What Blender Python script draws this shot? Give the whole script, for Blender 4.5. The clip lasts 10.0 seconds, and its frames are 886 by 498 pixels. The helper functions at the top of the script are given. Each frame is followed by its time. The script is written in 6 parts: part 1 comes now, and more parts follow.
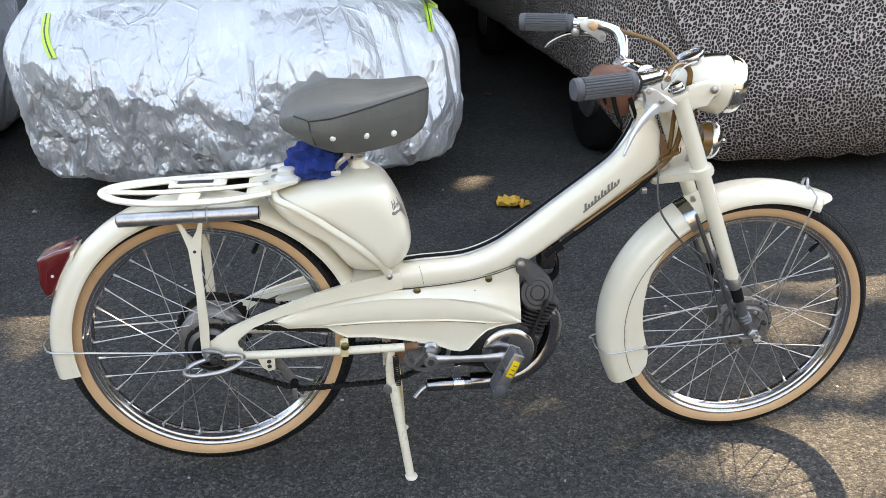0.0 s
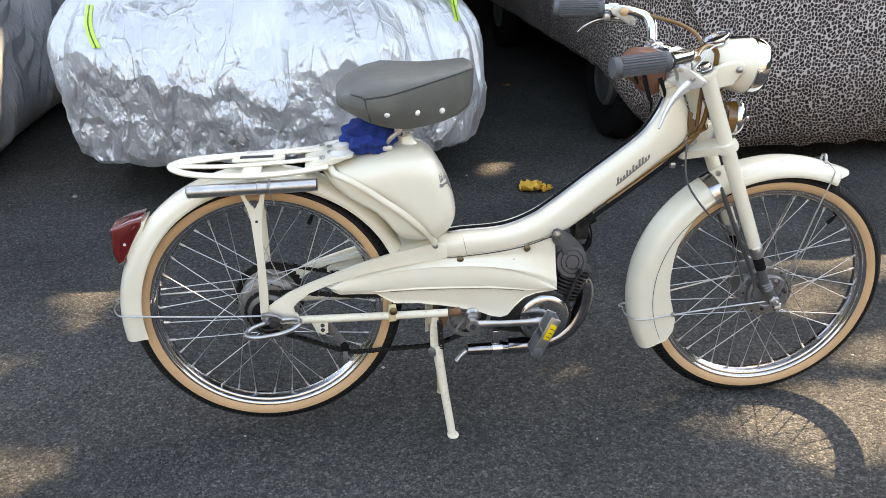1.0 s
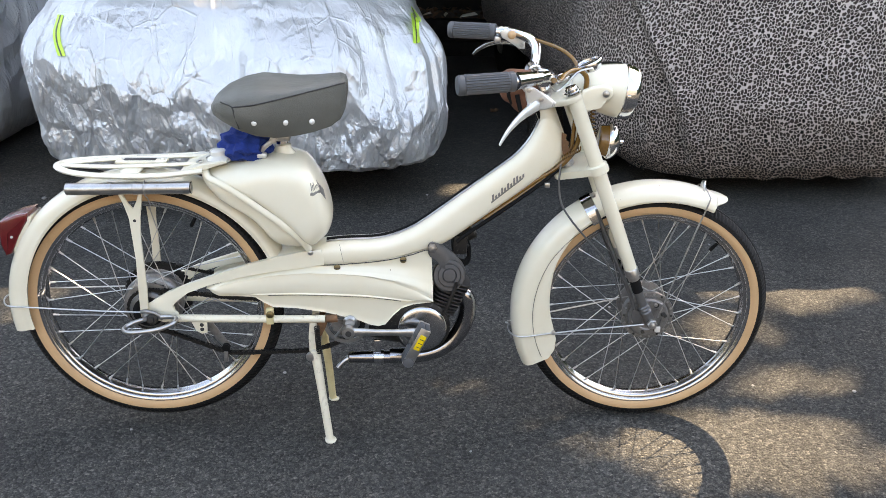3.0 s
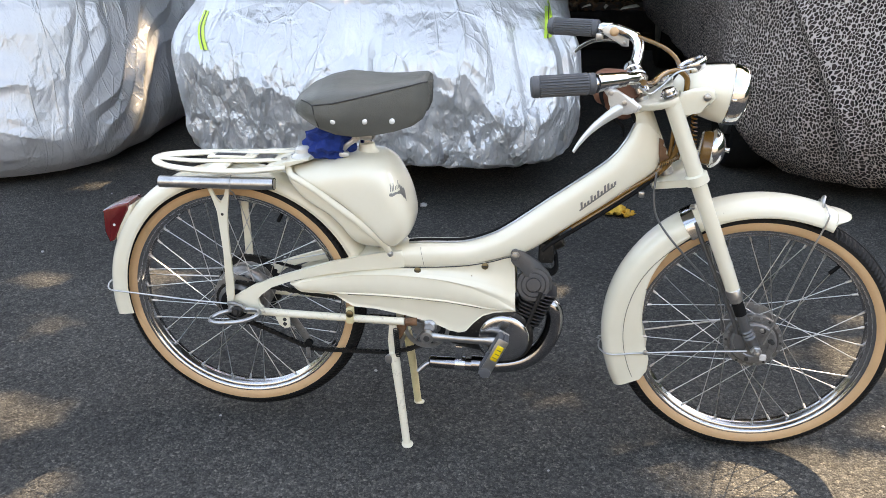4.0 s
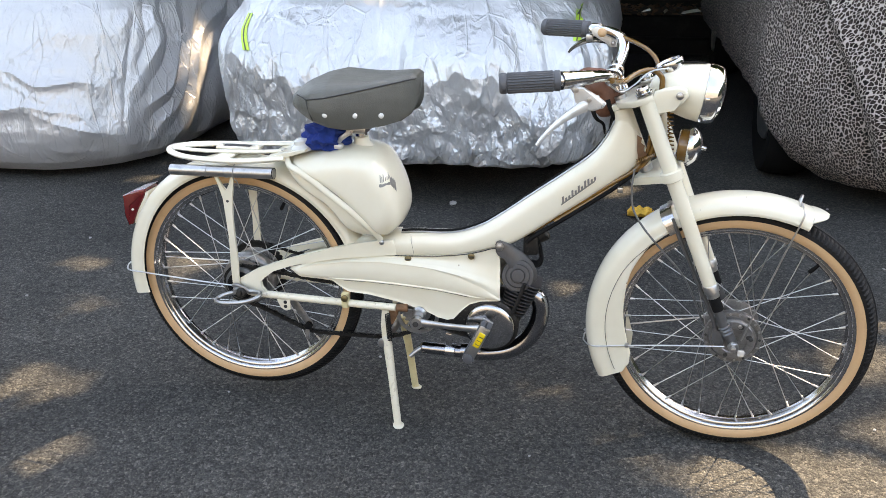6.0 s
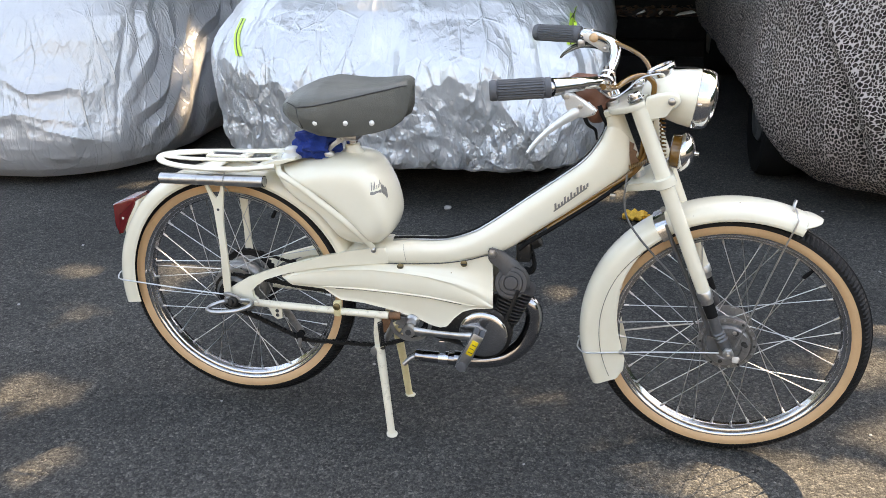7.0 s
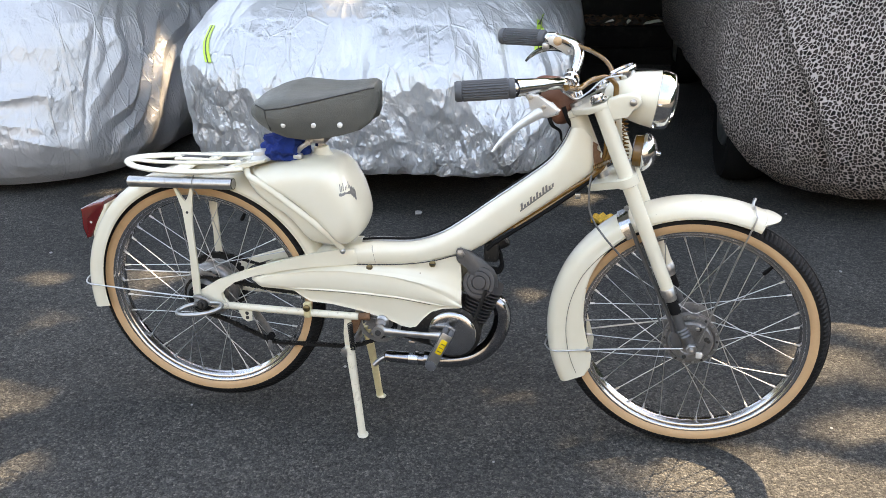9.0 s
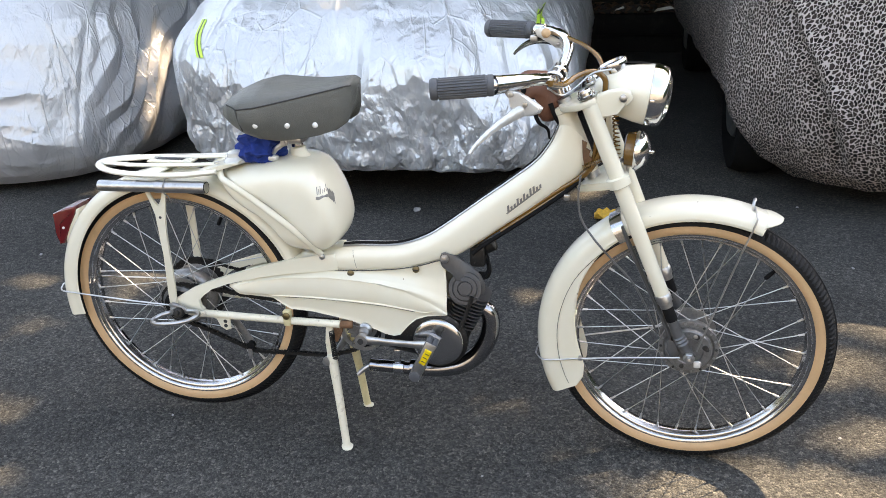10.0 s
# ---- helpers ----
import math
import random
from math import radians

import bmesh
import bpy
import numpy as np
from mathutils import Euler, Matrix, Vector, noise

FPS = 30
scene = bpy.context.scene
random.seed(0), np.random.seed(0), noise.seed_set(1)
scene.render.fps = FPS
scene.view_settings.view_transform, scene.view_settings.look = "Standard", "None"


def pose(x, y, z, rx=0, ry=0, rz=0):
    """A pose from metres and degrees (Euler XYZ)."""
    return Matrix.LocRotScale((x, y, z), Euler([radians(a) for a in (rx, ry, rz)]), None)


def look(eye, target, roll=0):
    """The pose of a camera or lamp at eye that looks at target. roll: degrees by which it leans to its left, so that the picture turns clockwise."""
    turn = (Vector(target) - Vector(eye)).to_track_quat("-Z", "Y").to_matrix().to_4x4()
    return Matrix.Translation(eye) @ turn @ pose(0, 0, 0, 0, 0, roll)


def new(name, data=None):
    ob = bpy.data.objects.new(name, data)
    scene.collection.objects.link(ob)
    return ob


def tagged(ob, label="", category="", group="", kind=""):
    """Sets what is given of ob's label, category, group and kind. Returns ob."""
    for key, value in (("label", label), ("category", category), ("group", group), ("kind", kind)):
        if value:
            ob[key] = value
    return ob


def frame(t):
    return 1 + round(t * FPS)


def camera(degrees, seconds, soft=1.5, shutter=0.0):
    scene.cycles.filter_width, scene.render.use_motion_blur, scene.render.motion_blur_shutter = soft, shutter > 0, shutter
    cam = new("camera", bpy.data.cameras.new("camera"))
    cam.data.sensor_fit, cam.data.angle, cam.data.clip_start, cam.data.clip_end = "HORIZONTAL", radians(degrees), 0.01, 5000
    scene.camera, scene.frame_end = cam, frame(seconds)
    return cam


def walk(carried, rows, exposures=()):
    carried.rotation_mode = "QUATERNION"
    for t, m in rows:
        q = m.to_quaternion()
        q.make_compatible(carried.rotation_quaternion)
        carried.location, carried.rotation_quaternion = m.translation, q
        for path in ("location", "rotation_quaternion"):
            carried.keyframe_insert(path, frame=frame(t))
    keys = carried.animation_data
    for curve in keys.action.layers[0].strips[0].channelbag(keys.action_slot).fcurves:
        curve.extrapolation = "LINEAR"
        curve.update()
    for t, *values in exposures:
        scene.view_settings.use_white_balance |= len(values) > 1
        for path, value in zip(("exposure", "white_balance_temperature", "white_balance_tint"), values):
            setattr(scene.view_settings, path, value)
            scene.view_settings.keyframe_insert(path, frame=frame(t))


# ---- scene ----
cam = camera(55.9, 10.0, soft=0.6)
METRES, EYE, TILT, LEAN, TURN = 1.24, 1.146, -22.8, 0.0, -8.2
ROWS = [
    (0.0, 0.0, 0.0, 0.0, 0.0, 0.0, -0.0),
    (0.5, -0.0173, -0.0392, -0.0153, 0.34, -0.42, -0.14),
    (1.0, -0.0602, -0.0959, -0.0417, 0.46, -0.31, 0.1),
    (1.5, -0.0661, -0.1597, -0.061, -0.35, 0.25, -0.11),
    (2.0, -0.0103, -0.179, -0.0675, -0.2, 1.0, -0.17),
    (3.5, 0.2831, -0.056, -0.0339, 6.81, 1.05, -4.43),
    (4.0, 0.3534, -0.0522, -0.028, 14.14, 0.06, -5.65),
    (4.5, 0.4543, -0.0749, -0.0342, 16.44, -0.05, -6.46),
    (5.0, 0.513, -0.0906, -0.0465, 17.5, -0.04, -7.02),
    (5.5, 0.5167, -0.0849, -0.0401, 18.46, -0.12, -7.23),
    (7.0, 0.5199, -0.0624, -0.0266, 18.92, -0.02, -6.8),
    (7.5, 0.5311, -0.0646, -0.0266, 18.21, 0.35, -6.38),
    (8.0, 0.5297, -0.0744, -0.0352, 17.71, 0.52, -6.76),
    (8.5, 0.5354, -0.08, -0.0394, 17.33, 0.82, -6.57),
    (9.0, 0.5358, -0.0756, -0.0418, 17.1, 0.84, -6.3),
    (9.5, 0.553, -0.0647, -0.0354, 17.45, 0.67, -5.97),
    (10.0, 0.5646, 0.01, -0.0097, 18.23, 0.03, -5.84),
]
EXPOSURE, KELVIN, TINT = 2.92, 10050.0, 14.5
EDGES = [(2.2, look((0.269, -1.799, 1.158), (0.535, 0.040, 0.420), 0.2)), (3.3, look((0.556, -1.710, 1.131), (0.646, 0.150, 0.402), 1.7)),
         (5.7, look((0.867, -1.748, 1.138), (0.478, 0.069, 0.399), -0.5)), (6.8, look((0.869, -1.728, 1.145), (0.466, 0.088, 0.409), -0.7))]
walk(cam, sorted([(t, pose(0.25, -1.548, EYE, TILT, LEAN, TURN) @ pose(METRES * x, METRES * y, METRES * z, 90 + pitch, roll, yaw)) for t, x, y, z, yaw, pitch, roll in ROWS] + EDGES, key=lambda row: row[0]),
     ((0.0, EXPOSURE, KELVIN, TINT), (10.0, EXPOSURE, KELVIN, TINT)))

# ---- light: a high afternoon sun behind the moped, broken by a tree ----
TO_SUN = Vector((0.55, 1.0, 1.0)).normalized()
world = bpy.data.worlds.new("sky")
scene.world = world
world.use_nodes = True
sky = world.node_tree.nodes.new("ShaderNodeTexSky")
sky.sky_type, sky.sun_disc = "NISHITA", False
sky.sun_elevation, sky.sun_rotation = math.asin(TO_SUN.z), math.atan2(TO_SUN.x, TO_SUN.y)
world.node_tree.links.new(sky.outputs["Color"], world.node_tree.nodes["Background"].inputs["Color"])
world.node_tree.nodes["Background"].inputs["Strength"].default_value = 0.15
sun_lamp = bpy.data.lights.new("sun", "SUN")
sun_lamp.energy, sun_lamp.angle, sun_lamp.color = 2.6, radians(0.53), (1.0, 0.93, 0.82)
sun = new("sun", sun_lamp)
sun.matrix_world = look(TO_SUN * 40, (0, 0, 0))

# ---- materials ----


class Nodes:
    """A small wrapper to write node trees."""

    def __init__(self, name):
        self.mat = bpy.data.materials.new(name)
        self.mat.use_nodes = True
        self.tree = self.mat.node_tree
        self.bsdf = self.tree.nodes["Principled BSDF"]
        self.coords = self.tree.nodes.new("ShaderNodeTexCoord").outputs["Object"]

    def add(self, kind, values=None, **settings):
        n = self.tree.nodes.new(kind)
        if "feature" in settings:
            n.feature = settings["feature"]
        if "data_type" in settings:
            n.data_type = settings["data_type"]
        if "blend_type" in settings:
            n.blend_type = settings["blend_type"]
        if "operation" in settings:
            n.operation = settings["operation"]
        for key, value in (values or {}).items():
            if isinstance(value, bpy.types.NodeSocket):
                self.tree.links.new(value, n.inputs[key])
            else:
                n.inputs[key].default_value = value
        return n

    def noise(self, scale, detail=4.0, rough=0.55, stretch=None):
        v = self.coords
        if stretch:
            v = self.add("ShaderNodeMapping", {"Vector": v, "Scale": stretch}).outputs[0]
        return self.add("ShaderNodeTexNoise", {"Vector": v, "Scale": scale, "Detail": detail, "Roughness": rough}).outputs["Fac"]

    def cells(self, scale, feature="F1", out="Distance", jitter=1.0):
        return self.add("ShaderNodeTexVoronoi", {"Vector": self.coords, "Scale": scale, "Randomness": jitter}, feature=feature).outputs[out]

    def ramp(self, fac, stops):
        n = self.add("ShaderNodeValToRGB", {"Fac": fac})
        while len(n.color_ramp.elements) < len(stops):
            n.color_ramp.elements.new(0.5)
        for e, (pos, col) in zip(n.color_ramp.elements, stops):
            e.position = pos
            e.color = (*col, 1) if len(col) == 3 else col
        return n.outputs["Color"]

    def mix(self, fac, a, b, blend="MIX"):
        n = self.add("ShaderNodeMix", data_type="RGBA", blend_type=blend)
        for sock, value in ((n.inputs[0], fac), (n.inputs[6], a), (n.inputs[7], b)):
            if isinstance(value, bpy.types.NodeSocket):
                self.tree.links.new(value, sock)
            else:
                sock.default_value = value if isinstance(value, (int, float)) else ((*value, 1) if len(value) == 3 else value)
        return n.outputs[2]

    def math(self, op, a, b=0.5):
        n = self.add("ShaderNodeMath", operation=op)
        for sock, value in zip(n.inputs, (a, b)):
            if isinstance(value, bpy.types.NodeSocket):
                self.tree.links.new(value, sock)
            else:
                sock.default_value = value
        return n.outputs[0]

    def put(self, **inputs):
        for key, value in inputs.items():
            sock = self.bsdf.inputs[key.replace("_", " ")]
            if isinstance(value, bpy.types.NodeSocket):
                self.tree.links.new(value, sock)
            else:
                sock.default_value = (*value, 1) if isinstance(value, tuple) and len(value) == 3 else value
        return self

    def bump(self, height, strength=0.3, distance=0.002):
        self.tree.links.new(self.add("ShaderNodeBump", {"Height": height, "Strength": strength, "Distance": distance}).outputs[0], self.bsdf.inputs["Normal"])
        return self


def simple(name, colour, rough=0.5, metal=0.0, vary=0.12, scale=18.0, fine=220.0, relief=0.0, coat=0.0, dirt=None, dirt_amount=0.5, shine=0.5):
    """A surface with variation at two scales and, if asked, blotches of dirt."""
    n = Nodes(name)
    big, small = n.noise(scale, 5), n.noise(fine, 3)
    dark = tuple(c * (1 - vary) for c in colour)
    lite = tuple(min(1, c * (1 + vary * 0.6)) for c in colour)
    col = n.ramp(n.mix(0.35, big, small), ((0.3, dark), (0.7, lite)))
    if dirt:
        spots = n.ramp(n.noise(scale * 2.3, 8, 0.7), ((0.62 - 0.1 * dirt_amount, (0, 0, 0)), (0.72, (1, 1, 1))))
        col = n.mix(n.math("MULTIPLY", spots, dirt_amount), col, dirt)
    n.put(Base_Color=col, Metallic=metal, Coat_Weight=coat, Coat_Roughness=0.12, Specular_IOR_Level=shine)
    n.put(Roughness=n.math("ADD", n.math("MULTIPLY", big, 0.16), rough - 0.08))
    if relief:
        n.bump(small, 0.5, relief)
    return n.mat


def cream_paint():
    n = Nodes("cream_paint")
    big = n.noise(7, 4)
    col = n.ramp(big, ((0.3, (0.755, 0.700, 0.555)), (0.7, (0.805, 0.762, 0.630))))
    # pinhead chips with rusty hearts, and a faint yellowing
    chip = n.ramp(n.cells(34), ((0.035, (1, 1, 1)), (0.06, (0, 0, 0))))
    some = n.ramp(n.noise(9, 2), ((0.55, (0, 0, 0)), (0.62, (1, 1, 1))))
    col = n.mix(n.math("MULTIPLY", chip, some), col, (0.16, 0.08, 0.03))
    stain = n.ramp(n.noise(4, 7, 0.7), ((0.55, (0, 0, 0)), (0.8, (1, 1, 1))))
    col = n.mix(n.math("MULTIPLY", stain, 0.25), col, (0.66, 0.56, 0.36))
    n.put(Base_Color=col, Roughness=n.math("ADD", n.math("MULTIPLY", n.noise(30, 4), 0.14), 0.26), Coat_Weight=0.8, Coat_Roughness=0.13)
    n.bump(n.noise(140, 2), 0.06, 0.001)
    return n.mat


def asphalt_mat():
    n = Nodes("asphalt")
    grit = n.add("ShaderNodeSeparateColor", {"Color": n.cells(165, out="Color")}).outputs[0]
    sand = n.add("ShaderNodeSeparateColor", {"Color": n.cells(420, out="Color")}).outputs[1]
    base = n.ramp(n.noise(1.3, 6, 0.6), ((0.28, (0.037, 0.0370, 0.0362)), (0.72, (0.077, 0.0760, 0.0725))))
    col = n.mix(1.0, base, n.ramp(grit, ((0.0, (0.60, 0.60, 0.60)), (0.6, (1.0, 1.0, 1.0)), (0.9, (1.38, 1.36, 1.31)), (1.0, (1.9, 1.84, 1.74)))), "MULTIPLY")
    col = n.mix(1.0, col, n.ramp(sand, ((0.0, (0.68, 0.68, 0.68)), (0.7, (1.08, 1.08, 1.08)), (1.0, (1.7, 1.66, 1.58)))), "MULTIPLY")
    col = n.mix(0.6, col, n.mix(1.0, col, n.ramp(n.noise(45, 6, 0.75), ((0.3, (0.55, 0.55, 0.55)), (0.7, (1.55, 1.55, 1.55)))), "MULTIPLY"))
    n.put(Base_Color=col, Roughness=0.92, Specular_IOR_Level=0.12)
    height = n.mix(0.5, n.noise(140, 5, 0.75), n.math("SUBTRACT", 1.0, n.cells(165)))
    n.bump(height, 1.0, 0.007)
    return n.mat


def foil_mat(name, tint, rough, low_edge, taut, slack, coarse=1.0):
    """Metal-coated sheet crumpled into flat facets with sharp ridges and valleys at four sizes, gentle where it is taut and strong
    below low_edge, where it hangs slack; long thin drag creases run down over both."""
    n = Nodes(name)
    warp = n.add("ShaderNodeTexNoise", {"Vector": n.coords, "Scale": 2.5, "Detail": 0.0}).outputs["Color"]
    v = n.add("ShaderNodeMix", {0: 0.06, 4: n.coords, 5: warp}, data_type="VECTOR").outputs[1]
    z = n.add("ShaderNodeSeparateXYZ", {"Vector": n.coords}).outputs[2]
    x = n.add("ShaderNodeSeparateXYZ", {"Vector": n.coords}).outputs[0]
    edge = n.math("ADD", n.math("MULTIPLY", x, -0.12), low_edge - 0.06)
    edge = n.math("ADD", edge, n.math("MULTIPLY", n.noise(7, 3, 0.6, (1.3, 1.3, 0.5)), 0.12))
    low = n.ramp(n.math("ADD", n.math("MULTIPLY", n.math("SUBTRACT", edge, z), 6.0), 0.5), ((0.2, (0, 0, 0)), (0.75, (1, 1, 1))))
    patch = n.ramp(n.noise(5.5, 3, 0.6), ((0.40, (0.12, 0.12, 0.12)), (0.60, (1, 1, 1))))
    gain = n.math("ADD", n.math("MULTIPLY", low, slack), n.math("MULTIPLY", patch, taut))
    total = None
    # size of a facet, its slope, stretch and turn
    for scale, slope, stretch, turn in ((7.0 * coarse, 0.42, (1.6, 1.6, 0.62), (0.1, 0.5, 0.2)), (17.0 * coarse, 0.46, (1.4, 1.4, 0.6), (0.2, -0.7, 0.1)),
                                        (38.0 * coarse, 0.46, (1.3, 1.3, 0.75), (0.0, 0.8, 0.5)), (80.0 * coarse, 0.30, (1.2, 1.2, 0.9), (0.3, -0.4, 0.9))):
        at = n.add("ShaderNodeMapping", {"Vector": v, "Scale": stretch, "Rotation": turn}).outputs[0]
        rim = n.add("ShaderNodeTexVoronoi", {"Vector": at, "Scale": scale}, feature="DISTANCE_TO_EDGE").outputs["Distance"]
        tone = n.add("ShaderNodeSeparateColor", {"Color": n.add("ShaderNodeTexVoronoi", {"Vector": at, "Scale": scale}).outputs["Color"]}).outputs[0]
        h = n.math("MULTIPLY", n.math("MULTIPLY", rim, n.math("SUBTRACT", n.math("MULTIPLY", tone, 2.0), 0.85)), slope / scale)
        total = h if total is None else n.math("ADD", total, h)
    total = n.math("MULTIPLY", total, gain)
    # long straight drag creases: raised thin edges of narrow cells, broken off here and there
    for turn, scale, weight, stretch in (((0.0, 0.42, 0.0), 3.2, 0.0030, (2.6, 2.6, 0.45)), ((0.0, -0.35, 0.2), 4.4, 0.0024, (2.2, 2.2, 0.5)), ((0.0, 0.75, 0.3), 9.0, 0.0014, (1.7, 1.7, 0.6)), ((0.3, -0.8, 0.6), 16.0, 0.0008, (1.4, 1.4, 0.7))):
        at = n.add("ShaderNodeMapping", {"Vector": v, "Scale": stretch, "Rotation": turn}).outputs[0]
        rim = n.add("ShaderNodeTexVoronoi", {"Vector": at, "Scale": scale}, feature="DISTANCE_TO_EDGE").outputs["Distance"]
        line = n.ramp(rim, ((0.0, (1, 1, 1)), (0.006 * scale + 0.012, (0, 0, 0))))
        some = n.ramp(n.noise(scale * 1.1, 2), ((0.44, (0, 0, 0)), (0.58, (1, 1, 1))))
        some = n.math("MULTIPLY", some, n.ramp(z, ((0.74, (1, 1, 1)), (0.90, (0.2, 0.2, 0.2)))))
        total = n.math("ADD", total, n.math("MULTIPLY", n.math("MULTIPLY", line, some), weight * (0.5 + taut)))
    col = n.ramp(n.noise(4, 6, 0.65), ((0.3, tuple(c * 0.90 for c in tint)), (0.7, tint)))
    n.put(Base_Color=col, Metallic=0.44, Roughness=n.math("ADD", n.math("MULTIPLY", n.noise(26, 5), 0.14), rough - 0.07))
    n.bump(total, 1.0, 1.0)
    return n.mat


def leopard_mat():
    """Printed cloth: close-set round dark blots with brown hearts on a pale ground, laid round the nose and side."""
    n = Nodes("leopard_print_cloth")
    xyz = n.add("ShaderNodeSeparateXYZ", {"Vector": n.coords}).outputs
    flat = n.add("ShaderNodeCombineXYZ", {"X": n.math("SUBTRACT", xyz[0], xyz[1]), "Y": xyz[2]}).outputs[0]
    warp = n.add("ShaderNodeTexNoise", {"Vector": flat, "Scale": 9.0, "Detail": 2.0}).outputs["Color"]
    v = n.add("ShaderNodeMix", {0: 0.04, 4: flat, 5: warp}, data_type="VECTOR").outputs[1]
    ragged = n.add("ShaderNodeTexNoise", {"Vector": flat, "Scale": 80.0, "Detail": 1.0}).outputs["Color"]
    v = n.add("ShaderNodeMix", {0: 0.012, 4: v, 5: ragged}, data_type="VECTOR").outputs[1]
    cell = {"Vector": v, "Scale": 66.0, "Randomness": 0.9}
    rim = n.add("ShaderNodeTexVoronoi", cell, feature="DISTANCE_TO_EDGE")
    blot = n.add("ShaderNodeTexVoronoi", cell)
    rim.voronoi_dimensions = blot.voronoi_dimensions = "2D"
    rand = n.add("ShaderNodeSeparateColor", {"Color": blot.outputs["Color"]}).outputs[0]
    spot = n.math("MULTIPLY", n.ramp(rim.outputs["Distance"], ((0.055, (0, 0, 0)), (0.120, (1, 1, 1)))), n.ramp(blot.outputs["Distance"], ((0.52, (1, 1, 1)), (0.64, (0, 0, 0)))))
    ring = n.ramp(rim.outputs["Distance"], ((0.21, (0.005, 0.0045, 0.0045)), (0.33, (0.042, 0.031, 0.028))))
    dark = n.mix(n.math("GREATER_THAN", rand, 0.25), (0.010, 0.008, 0.008), ring)
    lines = n.ramp(n.noise(5, 4), ((0.3, (0.38, 0.325, 0.30)), (0.7, (0.52, 0.455, 0.425))))
    n.put(Base_Color=n.mix(spot, lines, dark), Roughness=0.8, Specular_IOR_Level=0.12)
    n.bump(n.noise(14, 5), 0.3, 0.01)
    return n.mat


def vinyl_mat():
    """Saddle cover: grained, with soft drag wrinkles and scuffs."""
    n = Nodes("grey_vinyl")
    col = n.ramp(n.noise(8, 6, 0.6), ((0.3, (0.084, 0.086, 0.077)), (0.7, (0.132, 0.133, 0.120))))
    n.put(Base_Color=col, Roughness=n.math("ADD", n.math("MULTIPLY", n.noise(30, 5), 0.22), 0.32))
    wrinkle = n.noise(34, 4, 0.6, (0.35, 1.0, 1.6))
    n.bump(n.mix(0.30, wrinkle, n.noise(420, 2)), 0.6, 0.0045)
    return n.mat


CREAM = cream_paint()
ASPHALT = asphalt_mat()
FOIL = foil_mat("crinkled_silver_sheet", (0.62, 0.635, 0.655), 0.33, 0.50, 0.50, 0.95)
FOIL_OLD = foil_mat("dull_silver_sheet", (0.57, 0.57, 0.58), 0.40, -1.0, 0.40, 0.0, 1.1)
LEOPARD = leopard_mat()
CHROME = simple("chrome", (0.70, 0.71, 0.73), 0.11, 1.0, 0.12, 25, 160, 0, 0, (0.30, 0.26, 0.20), 0.25)
DARK_CHROME = simple("dulled_chrome", (0.38, 0.38, 0.395), 0.15, 1.0, 0.2, 25, 160, 0, 0, (0.16, 0.15, 0.14), 0.5)
RIM = simple("worn_rim_chrome", (0.62, 0.625, 0.64), 0.15, 1.0, 0.2, 25, 160, 0, 0, (0.22, 0.2, 0.17), 0.4)
MID_GREY = simple("scuffed_grey_plate", (0.13, 0.13, 0.133), 0.42, 0.5, 0.2, 30, 220)
STEEL = simple("dull_steel", (0.50, 0.50, 0.50), 0.33, 0.95, 0.25, 40, 300, 0, 0, (0.16, 0.12, 0.09), 0.4)
ALLOY = simple("cast_alloy", (0.27, 0.27, 0.272), 0.42, 0.85, 0.3, 35, 260, 0.0006, 0, (0.08, 0.07, 0.06), 0.6)
DARK_IRON = simple("sooty_iron", (0.024, 0.023, 0.022), 0.5, 0.5, 0.4, 45, 260, 0.0008, 0, (0.20, 0.19, 0.18), 0.5)
GREY_PAINT = simple("grey_enamel", (0.115, 0.117, 0.12), 0.38, 0.4, 0.2, 25, 200, 0, 0.2, (0.1, 0.08, 0.06), 0.4)
RUBBER = simple("black_rubber", (0.009, 0.009, 0.0092), 0.8, 0, 0.35, 30, 300, 0.0008, 0, (0.026, 0.025, 0.023), 0.35, 0.12)
TREAD = simple("black_tread_rubber", (0.010, 0.010, 0.0104), 0.6, 0, 0.35, 30, 300, 0.0006, 0, (0.024, 0.023, 0.021), 0.4, 0.2)
TAN = simple("tan_sidewall", (0.60, 0.37, 0.20), 0.62, 0, 0.1, 14, 300, 0.0003, 0, (0.36, 0.23, 0.12), 0.35)
GRIP = simple("grey_grip_rubber", (0.085, 0.09, 0.10), 0.55, 0, 0.18, 40, 350, 0.0004)
VINYL = vinyl_mat()
SEAM = simple("dark_seam", (0.03, 0.03, 0.03), 0.6)
PEARL = simple("pearl_stud", (0.78, 0.77, 0.74), 0.25, 0.1, 0.06, 60, 400, 0, 0.4)
BLUE = simple("blue_cloth", (0.002, 0.032, 0.21), 0.95, 0, 0.35, 60, 500, 0.002)
BROWN_TUBE = simple("amber_sleeve", (0.17, 0.078, 0.014), 0.22, 0, 0.25, 45, 300, 0, 0.5)
LEATHER = simple("brown_leather", (0.17, 0.066, 0.038), 0.5, 0, 0.3, 50, 350, 0.0006)
RED_LENS = simple("red_lens", (0.13, 0.008, 0.010), 0.16, 0, 0.25, 40, 200, 0, 0.7)
RUST = simple("rusty_steel", (0.21, 0.105, 0.055), 0.75, 0.2, 0.4, 60, 300, 0.0008, 0, (0.45, 0.27, 0.15), 0.5)
YELLOW = simple("yellow_reflector", (0.80, 0.56, 0.02), 0.3, 0, 0.1, 80, 500, 0.0004, 0.4)
